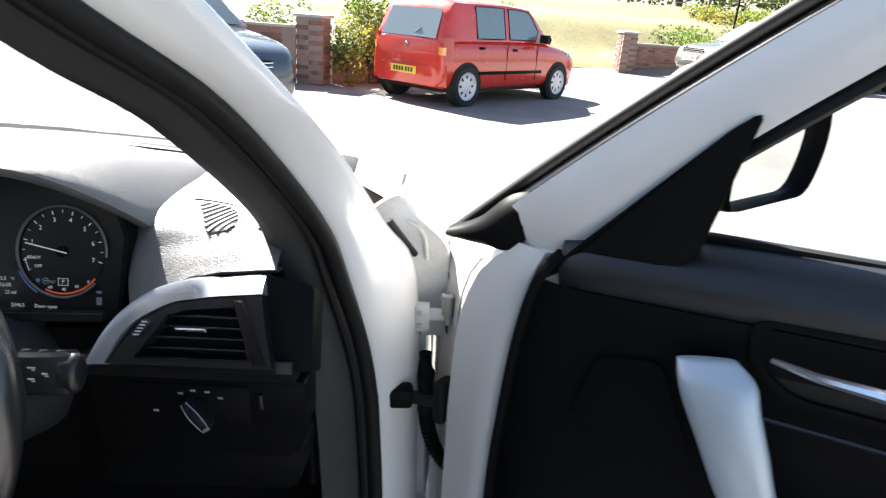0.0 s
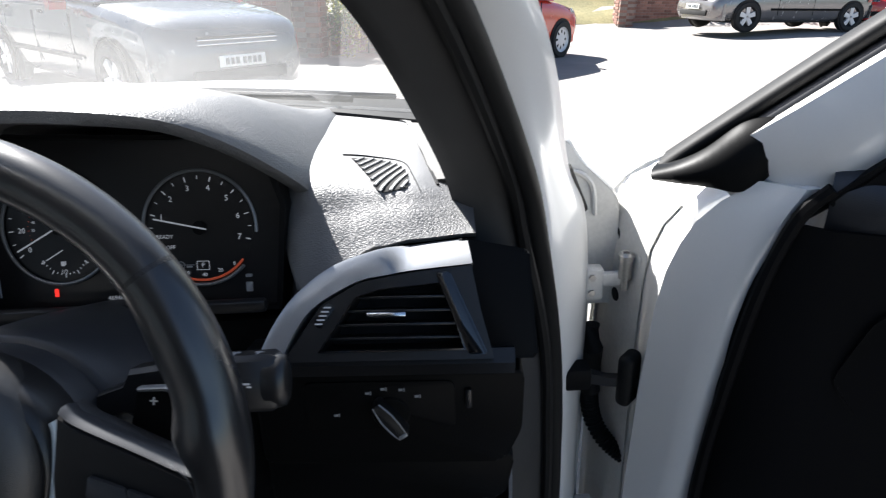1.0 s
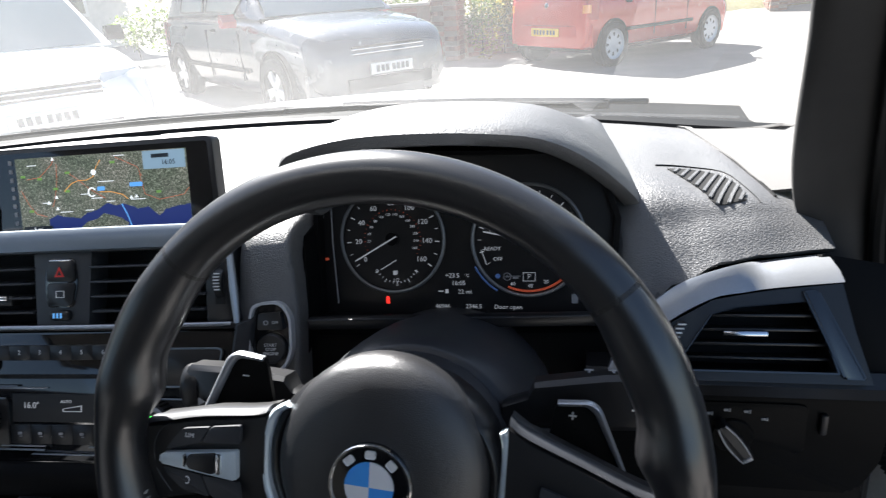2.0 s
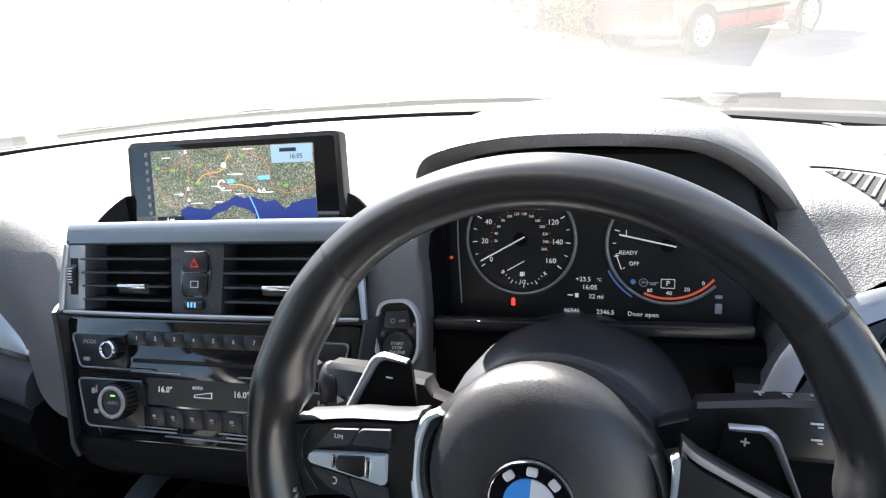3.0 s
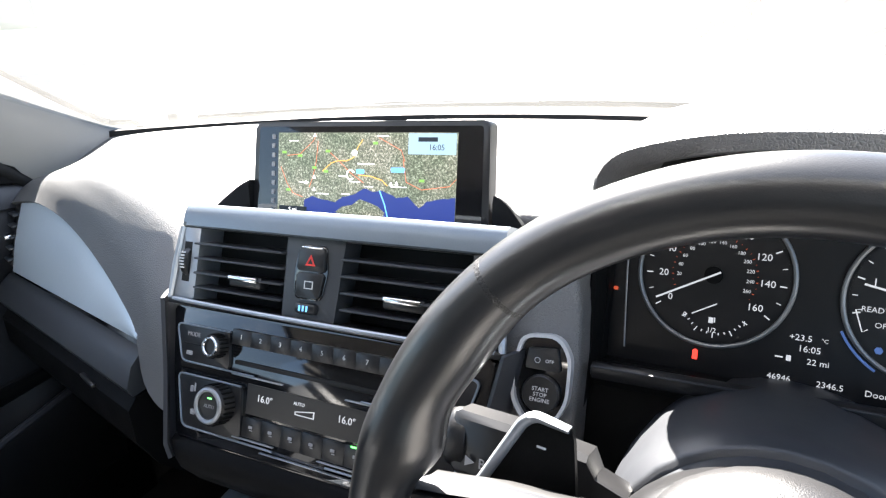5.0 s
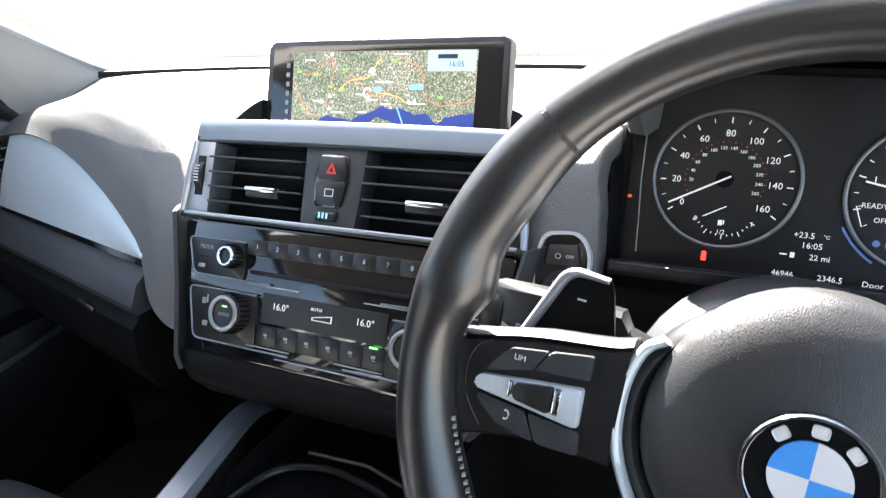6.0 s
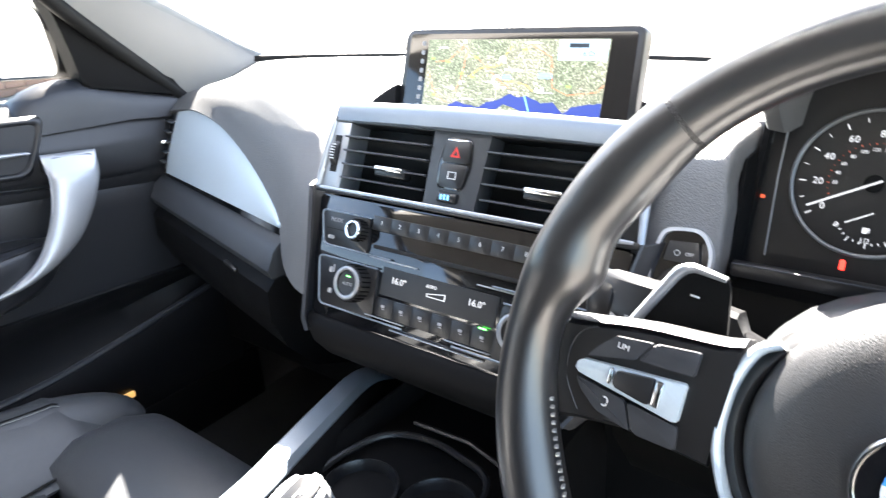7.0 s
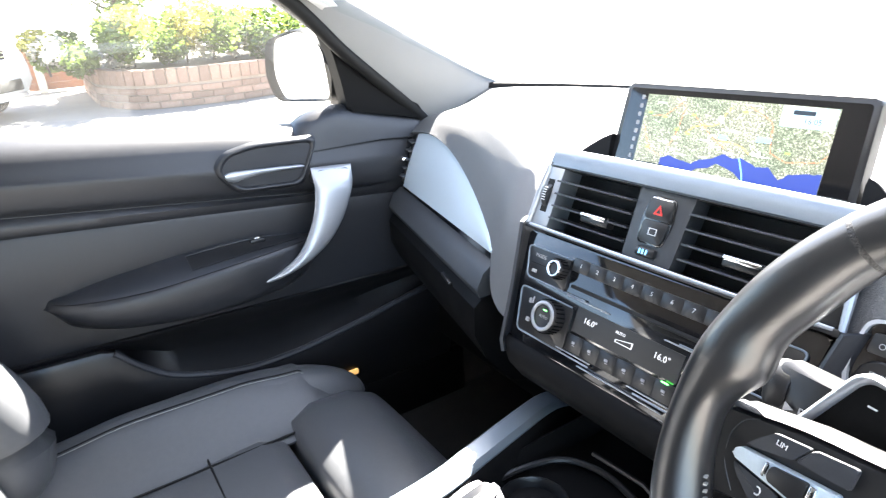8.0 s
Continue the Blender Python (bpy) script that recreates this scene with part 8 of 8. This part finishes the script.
for x, y, h, r in ((-13, 31, 7, 3.2), (-7, 33, 8, 3.6), (-1, 33, 7.5, 3.4), (6, 34.5, 8, 3.8), (13, 34, 8, 3.6), (20, 35, 9, 4), (27, 36, 9, 4)):
    tree(x, y, h, r, LEAF_D, "broad dark green tree beyond the fence", 2.0, 1900, 0.2, 0.2)
shrub(-16, 26.5, 0, 44, 1.2, 1.3, 2.0, (LEAF_D, LEAF_A), "shaded undergrowth along the fence", 34, 260, 0.13, "undergrowth")

# ---- parked cars ----
# opaque; the pale blue of reflected sky is partly put into this colour
GLASS_SKY = stuff_of("sky_toned_car_glass", (0.20, 0.24, 0.25), 0.06, bump=0, var=0.06, metal=0.4)
TYRE = stuff_of("tyre_rubber", (0.012, 0.012, 0.012), 0.8, fine=200, bump=0.3)
RIMS = stuff_of("wheel_trim_silver", (0.62, 0.62, 0.63), 0.35, metal=0.15, bump=0.02, var=0.05)
LENS_RED = stuff_of("red_lamp_lens", (0.38, 0.014, 0.010), 0.12, bump=0, var=0.1, coat=1)
LENS_AMBER = stuff_of("amber_lamp_lens", (0.75, 0.25, 0.04), 0.12, bump=0, var=0.1, coat=1)
LENS_CLEAR = stuff_of("clear_lamp_lens", (0.55, 0.58, 0.60), 0.08, bump=0, var=0.1, coat=1, metal=0.4)
PLATE_YELLOW = stuff_of("yellow_plate", (0.80, 0.52, 0.04), 0.4, bump=0, var=0.02)
PLATE_WHITE = stuff_of("white_plate", (0.75, 0.75, 0.72), 0.4, bump=0, var=0.02)


def paint(name, colour, flake=0.0):
    return stuff_of(name, colour, 0.25, metal=flake, bump=0.01, var=0.05, coat=1.0, fine=500)


def road_wheel(t, x, y, r, w, spokes, side):
    M = pose(x, y, r, 0, 90 * side, 0)
    wh = part("wheel", lathe([(r * 0.62, -w / 2), (r * 0.9, -w / 2), (r, -w * 0.36), (r, w * 0.36), (r * 0.93, w / 2), (r * 0.70, w / 2), (r * 0.66, w * 0.4), (r * 0.62, 0.02)], M, n=32), TYRE, t, "black tyre with a silver wheel trim")
    part("rim", lathe([(0, w * (0.42 if spokes > 6 else 0.16)), (r * 0.3, w * (0.40 if spokes > 6 else 0.16)), (r * 0.56, w * (0.36 if spokes > 6 else 0.20)), (r * 0.66, w * 0.44), (r * 0.68, w * 0.50), (r * 0.70, w * 0.44), (r * 0.6, 0.0), (0, 0)], M, n=32), RIMS if spokes > 6 else VOID, wh)
    for k in range(spokes):
        a = 2 * math.pi * k / spokes
        c, s = math.cos(a), math.sin(a)
        q = [(0.05, -0.12), (0.64, -0.17), (0.64, 0.17), (0.05, 0.12)] if spokes < 7 else [(0.34, -0.05), (0.52, -0.07), (0.52, 0.07), (0.34, 0.05)]
        # on closed trims, black plates stand for the shaded slots
        part("spoke", prism([(r * (u * c - v * s), r * (u * s + v * c)) for u, v in q], w * 0.18, w * (0.40 if spokes < 7 else 0.395), M, 0.004, 1), RIMS if spokes < 7 else VOID, wh)
    return wh


def parked_car(name, label, m, L, W, H, colour, shape, spokes=8, front_plate=True, rear_yellow=True, mirror_mat=None, cladding=False, low_mat=None):
    """A hatchback: Y forward, origin on the ground at its middle. shape: stations (y, half width, sill, waist) and roof line."""
    t = thing(name, label, "car", m=m, group="parked cars")
    hw, hl = W / 2, L / 2
    lower, roof = [tuple(p) for p in smooth(shape[0], 3)], [tuple(p) for p in smooth(shape[1], 3)]
    rings = []
    for y, k, z0, zw in lower:
        w = hw * k
        rings.append([(-w * 0.86, y * L, z0), (-w * 0.98, y * L, z0 + 0.10), (-w, y * L, zw * 0.62), (-w * 0.985, y * L, zw * 0.86), (-w * 0.93, y * L, zw - 0.02), (-w * 0.84, y * L, zw), (-w * 0.4, y * L, zw + 0.018), (0, y * L, zw + 0.022),
                      (w * 0.4, y * L, zw + 0.018), (w * 0.84, y * L, zw), (w * 0.93, y * L, zw - 0.02), (w * 0.985, y * L, zw * 0.86), (w, y * L, zw * 0.62), (w * 0.98, y * L, z0 + 0.10), (w * 0.86, y * L, z0)])
    body = part("body", loft(rings), colour, t, angle=55)
    rr = []
    for y, zb, zr, kb, kr in roof:
        rr.append([(-hw * kb, y * L, zb), (-hw * (kb * 0.35 + kr * 0.65), y * L, zb + (zr - zb) * 0.72), (-hw * kr, y * L, zr - 0.03 * (zr > zb + 0.06)), (-hw * kr * 0.8, y * L, zr), (0, y * L, zr + 0.012), (hw * kr * 0.8, y * L, zr), (hw * kr, y * L, zr - 0.03 * (zr > zb + 0.06)), (hw * (kb * 0.35 + kr * 0.65), y * L, zb + (zr - zb) * 0.72), (hw * kb, y * L, zb)])
    part("roof", loft(rr), colour, t, angle=50)

    def skin(y, f, s):
        """A point of the cabin's side at y, a fraction f up from the waist."""
        for a, b in zip(roof, roof[1:]):
            if a[0] <= y <= b[0] or b[0] <= y <= a[0]:
                q = (y - a[0]) / (b[0] - a[0]) if b[0] != a[0] else 0
                zb, zr, kb, kr = (u + (v - u) * q for u, v in zip(a[1:], b[1:]))
                k = kb + (kb * 0.35 + kr * 0.65 - kb) * min(1, f / 0.72) if f <= 0.72 else (kb * 0.35 + kr * 0.65) + (kr - kb * 0.35 - kr * 0.65) * (f - 0.72) / 0.28
                return Vector((s * (hw * k + 0.006), y * L, zb + (zr - zb) * f))
        return Vector((s * hw, y * L, 0.8))

    r = 0.285 if L < 3.7 else 0.31
    fy, ry = hl - 0.66 * (L / 3.5), -hl + 0.50 * (L / 3.5)
    for s in (-1, 1):
        for a, b in ((-0.30, -0.115), (-0.085, 0.105)):
            lo = [skin(a + (b - a) * i / 8, 0.07, s) for i in range(9)]
            hi = [skin(a + (b - a) * i / 8, 0.88, s) for i in range(9)]
            if b > 0.1:
                hi = hi[:-2] + [skin(b - (b - a) * 0.14, 0.84, s), skin(b + 0.03, 0.50, s)]
            pane = part("side_window", loft([lo, hi, [p - Vector((s * 0.012, 0, 0)) for p in hi], [p - Vector((s * 0.012, 0, 0)) for p in lo]], closed=False, caps=False), GLASS_SKY, t)
            part("window_rubber", tube([p + Vector((s * 0.002, 0, 0)) for p in lo + hi[::-1]], 0.008, n=5, closed=True), RUBBER, pane)
        for y, n in ((fy, "front"), (ry, "rear")):
            if cladding:
                part("wheel_arch", hoop([(r + 0.060, -0.04), (r + 0.060, 0.003), (r + 0.050, 0.007), (r + 0.042, 0.004), (r + 0.042, -0.04)], pose(s * (hw - 0.004), y, r + 0.01, 0, 90 * s, 0), n=36), HARD, t)
            # black hoop stands for the shaded gap of the wheel arch
            part("arch_dark", hoop([(r * 0.86, -0.03), (r + 0.032, -0.03), (r + 0.032, 0.004), (r * 0.86, 0.004)], pose(s * (hw - 0.001), y, r + 0.01, 0, 90 * s, 0), n=32), VOID, t)
            road_wheel(t, s * (hw - 0.075), y, r, 0.20, spokes, s)
        part("door_handle", box((s * (hw * 0.985), -0.045 * L, 0.80 * H / 1.45), (0.034, 0.11, 0.035), bev=0.01), HARD, t)
        part("door_handle", box((s * (hw * 0.985), -0.27 * L, 0.82 * H / 1.45), (0.034, 0.11, 0.035), bev=0.01), HARD, t)
        part("rub_strip", box((s * (hw + 0.003), -0.06 * L, 0.46), (0.02, 0.46 * L, 0.045), bev=0.008), HARD, t, "black rubbing strip")
        for y in (-0.10, 0.125):
            part("door_gap", box((s * (hw * 0.995), y * L, 0.60), (0.012, 0.006, 0.52)), VOID, t)
        mm = part("mirror", loft([[(s * (hw + d), 0.135 * L + y, z) for y, z in ((-0.05, 0.90), (0.03, 0.90), (0.06, 0.96), (0.0, 1.03), (-0.05, 1.02))] for d in (0.02, 0.10, 0.17)]), mirror_mat or RUBBER, t)
        part("head_lamp", loft([[(s * hw * k, L * y, z) for y, z in ((yy, 0.62), (yy - 0.012, 0.75), (yy - 0.03, 0.74), (yy - 0.02, 0.62))] for k, yy in ((0.50, 0.492), (0.70, 0.483), (0.84, 0.462), (0.93, 0.425))]), LENS_CLEAR, t, "clear head lamp")
        tl = part("tail_lamp", loft([[(s * hw * k, L * y, z) for y, z in ((yy, 0.62), (yy + 0.003, 0.93), (yy + 0.02, 0.93), (yy + 0.02, 0.62))] for k, yy in ((0.80, -0.501), (0.92, -0.494), (0.995, -0.470))]), LENS_RED, t, "tall red tail lamp")
        part("amber_lens", loft([[(s * hw * k, L * y, z) for y, z in ((yy, 0.70), (yy, 0.80), (yy + 0.02, 0.80), (yy + 0.02, 0.70))] for k, yy in ((0.84, -0.5020), (0.90, -0.4985), (0.955, -0.4885))]), LENS_AMBER, tl)
    # screens
    roof = shape[1]
    top = min((q for q in roof if q[0] > 0), key=lambda q: abs(q[0] - 0.08))
    bot = roof[-1]
    part("front_screen", sheet([[(hw * k * u, L * y + 0.016, z + 0.018) for u in (-0.9, -0.4, 0, 0.4, 0.9)] for y, z, k in ((bot[0] - 0.005, bot[1] + 0.01, bot[3]), ((top[0] + bot[0]) / 2, (top[2] + bot[1]) / 2 + 0.02, (top[4] + bot[3]) / 2), (top[0] + 0.005, top[2] - 0.01, top[4]))], 0.006), GLASS_SKY, t)
    b0, b1 = roof[0], roof[1]
    part("rear_screen", sheet([[(hw * (b0[3] * (1 - f) + b1[4] * f) * u, L * (b0[0] * (1 - f) + b1[0] * f) - 0.030, b0[1] + (b1[2] - b0[1]) * f) for u in (-0.82, -0.4, 0, 0.4, 0.82)] for f in (0.10, 0.5, 0.86)], 0.006), GLASS_SKY, t)
    part("rear_wiper", tube([(-0.02, -hl - 0.0 + 0.03, b0[1] + 0.05), (0.12, -hl + 0.035, b0[1] + 0.10), (0.22, -hl + 0.045, b0[1] + 0.16)], 0.008, n=5), RUBBER, t)
    bump_mat = low_mat or colour
    part("rear_bumper", loft([[(x * hw, -hl + y, z) for y, z in ((-0.02 + 0.10 * abs(x) ** 4, 0.28), (-0.035 + 0.10 * abs(x) ** 4, 0.40), (-0.03 + 0.10 * abs(x) ** 4, 0.54), (0.06, 0.56), (0.06, 0.28))] for x in (-1.0, -0.85, -0.5, 0, 0.5, 0.85, 1.0)]), bump_mat, t)
    part("front_bumper", loft([[(x * hw * 0.93, hl - y, z) for y, z in ((-0.01 + 0.20 * abs(x) ** 4, 0.22), (-0.02 + 0.20 * abs(x) ** 4, 0.38), (-0.01 + 0.20 * abs(x) ** 4, 0.56), (0.10 + 0.16 * abs(x) ** 4, 0.58), (0.10 + 0.16 * abs(x) ** 4, 0.22))] for x in (-1.0, -0.93, -0.8, -0.5, 0, 0.5, 0.8, 0.93, 1.0)]), bump_mat, t)
    part("grille", box((0, hl - 0.015, 0.66), (hw * 0.95, 0.03, 0.10), bev=0.01), HARD, t)
    for z in (0.64, 0.68):
        part("grille_bar", box((0, hl + 0.001, z), (hw * 0.98, 0.012, 0.012), bev=0.004), CHROME, t)
    part("lower_grille", box((0, hl + 0.02, 0.36), (hw * 1.15, 0.03, 0.11), bev=0.01), VOID, t)
    for s, mat, yy in ((1, PLATE_WHITE, hl + 0.042), (-1, PLATE_YELLOW, -hl - 0.043)):
        zz = 0.49 if s > 0 else (0.46)
        pl = part("number_plate", box((0, yy, zz), (0.50, 0.012, 0.105), bev=0.004), mat, t)
        for k in range(7):
            part("plate_bar", box((-0.18 + 0.055 * k + (0.02 if k > 3 else 0), yy + s * 0.0075, zz), (0.036, 0.003, 0.06)), DARK_MARK, pl)
    part("badge", lathe([(0, 0), (0.035, 0), (0.03, 0.01), (0, 0.012)], pose(0, -hl - 0.012, 0.80, 90), n=16), CHROME, t)
    part("underside", box((0, 0, 0.24), (W * 0.8, L * 0.86, 0.12)), VOID, t)
    return t


SMALL = ([(-0.500, 0.86, 0.30, 0.86), (-0.490, 0.94, 0.26, 0.89), (-0.44, 0.985, 0.24, 0.90), (-0.25, 1.0, 0.22, 0.905), (0.0, 1.0, 0.22, 0.90), (0.16, 1.0, 0.22, 0.885), (0.30, 0.99, 0.22, 0.84), (0.42, 0.96, 0.24, 0.76), (0.475, 0.90, 0.26, 0.70), (0.500, 0.80, 0.30, 0.62)],
         [(-0.495, 0.86, 0.87, 0.90, 0.88), (-0.435, 0.88, 1.36, 0.955, 0.80), (-0.36, 0.89, 1.405, 0.965, 0.80), (-0.15, 0.895, 1.42, 0.97, 0.81), (0.02, 0.895, 1.405, 0.97, 0.80), (0.09, 0.89, 1.36, 0.965, 0.80), (0.17, 0.885, 1.13, 0.96, 0.86), (0.245, 0.865, 0.875, 0.94, 0.93)])


def scaled(shape, k):
    return ([(y, w, z0, zw * k) for y, w, z0, zw in shape[0]], [(y, zb * k, zr * k, kb, kr) for y, zb, zr, kb, kr in shape[1]])


LOW = ([(-0.500, 0.86, 0.30, 0.84), (-0.490, 0.94, 0.26, 0.88), (-0.44, 0.985, 0.22, 0.92), (-0.25, 1.0, 0.20, 0.93), (0.0, 1.0, 0.20, 0.92), (0.14, 1.0, 0.20, 0.90), (0.26, 0.99, 0.20, 0.87), (0.40, 0.96, 0.22, 0.80), (0.470, 0.90, 0.24, 0.72), (0.500, 0.78, 0.28, 0.60)],
       [(-0.490, 0.85, 0.86, 0.90, 0.88), (-0.42, 0.90, 1.28, 0.955, 0.76), (-0.33, 0.91, 1.39, 0.965, 0.76), (-0.15, 0.92, 1.43, 0.97, 0.77), (0.0, 0.92, 1.42, 0.97, 0.76), (0.07, 0.91, 1.37, 0.965, 0.76), (0.15, 0.90, 1.15, 0.96, 0.83), (0.245, 0.88, 0.89, 0.94, 0.92)])

parked_car("small_hatchback", "bright red small hatchback parked on the forecourt", out(1.29, 10.07, 0, -43.2), 3.495, 1.475, 1.42, paint("red_car_paint", (0.56, 0.035, 0.018)), SMALL, 8)
parked_car("crossover_car", "dark grey crossover with red mirror caps and a chrome grille", out(-2.96, 7.26, -0.05, -131.5), 4.05, 1.75, 1.55, paint("dark_grey_metallic", (0.06, 0.07, 0.085), 0.4), scaled(LOW, 1.10), 5, mirror_mat=LENS_RED, cladding=True)
parked_car("white_hatchback", "white hatchback parked beside the crossover", out(-5.0, 5.0, -0.06, -130), 4.0, 1.75, 1.45, paint("white_paint", (0.75, 0.76, 0.77)), LOW, 5)
parked_car("grey_hatchback", "metallic grey hatchback parked before the shrubs", out(8.5, 15.1, 0.19, 101), 4.05, 1.75, 1.45, paint("grey_metallic", (0.22, 0.21, 0.21), 0.5), LOW, 5)
parked_car("red_hatchback", "red hatchback parked beyond the grey one", out(12.0, 16.7, 0.19, 138), 3.8, 1.66, 1.50, paint("scarlet_paint", (0.42, 0.02, 0.018)), scaled(LOW, 1.05), 5)
parked_car("white_saloon", "white car with a dark grille parked by the planter", out(-8.96, -2.3, 0, -40), 4.2, 1.78, 1.45, paint("bright_white_paint", (0.76, 0.76, 0.77)), LOW, 5)

# the rest of the white car outside its cabin
for s in (-1, 1):
    for y in (1.18, -1.47):
        road_wheel(body, s * 0.79, y, 0.31, 0.20, 5, s)
part("front_bumper", loft([[(x * 0.86, 1.60 + 0.20 * (1 - abs(x) ** 3) + d, z) for d, z in ((-0.04, 0.22), (0.0, 0.30), (0.02, 0.45), (0.0, 0.60), (-0.06, 0.70), (-0.2, 0.70), (-0.2, 0.22))] for x in (-1, -0.9, -0.7, -0.4, 0, 0.4, 0.7, 0.9, 1)]), WHITE_PAINT, body, angle=60)
part("tailgate", loft([[(x, -1.90 + d, z) for d, z in ((0.0, 0.30), (-0.10, 0.45), (-0.12, 0.70), (-0.06, 0.95), (0.02, 0.97), (0.06, 0.30))] for x in (-0.84, -0.5, 0, 0.5, 0.84)]), WHITE_PAINT, body, angle=60)
part("rear_screen", sheet([[(x, -1.95 + 0.30 * f, 0.97 + 0.36 * f) for x in (-0.62 + 0.06 * f, 0, 0.62 - 0.06 * f)] for f in (0, 0.5, 1)], 0.006), GLASS_SKY, body)

# planter and boundary on the left
planter = thing("brick_planter", "low curved brick planter filled with shrubs", "planter", m=out(-8.2, 1.6, 0))
foot = smooth([(-1.6, -1.28, 0), (-0.25, -1.27, 0), (0.14, -1.20, 0), (0.57, -0.93, 0), (0.73, -0.50, 0), (0.76, 0.10, 0), (0.64, 0.75, 0), (0.35, 1.60, 0), (-0.15, 2.40, 0), (-0.90, 3.00, 0)], 8)


def inset(line, d):
    res = []
    for i, p in enumerate(line):
        v = (line[min(i + 1, len(line) - 1)] - line[max(i - 1, 0)]).normalized()
        res.append(p + Vector((-v.y, v.x, 0)) * d)
    return res


back = inset(foot, 0.10)
part("wall_core", loft([[(a.x, a.y, 0), (a.x, a.y, 0.395), (b.x, b.y, 0.395), (b.x, b.y, 0)] for a, b in zip(inset(foot, 0.008), back)]), PALE_JOINT, planter)
steps = [0.0]
for a, b in zip(foot, foot[1:]):
    steps.append(steps[-1] + (b - a).length)


def along_foot(s):
    for i in range(len(steps) - 1):
        if s <= steps[i + 1] or i == len(steps) - 2:
            a, b = foot[i], foot[i + 1]
            v = (b - a).normalized()
            return a.lerp(b, (s - steps[i]) / (steps[i + 1] - steps[i])) + Vector((-v.y, v.x, 0)) * 0.045, math.degrees(math.atan2(v.y, v.x))


for k in range(3):
    s = 0.12 + (0.1125 if k % 2 else 0.0)
    while s < steps[-1] - 0.12:
        p, a = along_foot(s)
        lay(planter, 3, p.x, p.y, 0.040 + 0.075 * k, a)
        s += 0.225
s = 0.05
while s < steps[-1] - 0.05:
    p, a = along_foot(s)
    lay(planter, 4, p.x, p.y, 0.335, a)
    s += 0.113
part("soil", prism([(p.x, p.y) for p in back] + [(-1.6, 3.0)], 0.0, 0.36, I4), BARK, planter)
shrub(-8.6, -0.1, 88, 3.6, 1.2, 0.62, 0.34, (LEAF_A, LEAF_C, LEAF_A, LEAF_B, BLOSSOM), "mixed green and yellow shrubs with pale flowers in the planter", 13, 1700, 0.045, "planter_shrubs")
tree(-9.6, 0.85, 1.9, 0.62, LEAF_A, "slim green garden tree behind the planter", 0.1, 2600, 0.055, 0.07)
bf = thing("board_fence", "low brown timber board fence with pale posts", "fence", m=out(-10.2, -1.5, 0, 90))
for k in range(6):
    part("board", box((0.96, 0.003 * (k % 2), 0.075 + 0.096 * k), (1.92, 0.022, 0.094), bev=0.003, seg=1), FENCE_BROWN, bf)
for x in (0.05, 1.36):
    part("post", box((x, -0.035, 0.34), (0.10, 0.045, 0.68), bev=0.006, seg=1), CONCRETE, bf)
part("rail", box((1.62, -0.02, 0.52), (0.42, 0.03, 0.035), bev=0.004, seg=1), CONCRETE, bf)
house = thing("house", "cream rendered house behind the parking bays", "house", m=out(-17, 14, 0, 55))
RENDER = stuff_of("cream_render", (0.62, 0.60, 0.55), 0.9, fine=60, bump=0.4)
part("house_wall", box((0, 0, 2.4), (11, 6, 4.8)), RENDER, house)
part("house_roof", loft([[(x, y, z) for y, z in ((-3.4, 4.7), (0, 7.0), (3.4, 4.7))] for x in (-5.9, 5.9)]), stuff_of("brown_roof_tiles", (0.16, 0.09, 0.07), 0.85, fine=20, bump=0.8), house)
for x in (-3.6, 0.2, 3.8):
    for z in (1.4, 3.6):
        w = part("house_window", box((x, -3.0, z), (1.3, 0.08, 1.15), bev=0.01), PLATE_WHITE, house)
        part("pane", box((x, -3.045, z), (1.12, 0.02, 0.98)), GLASS_SKY, w)
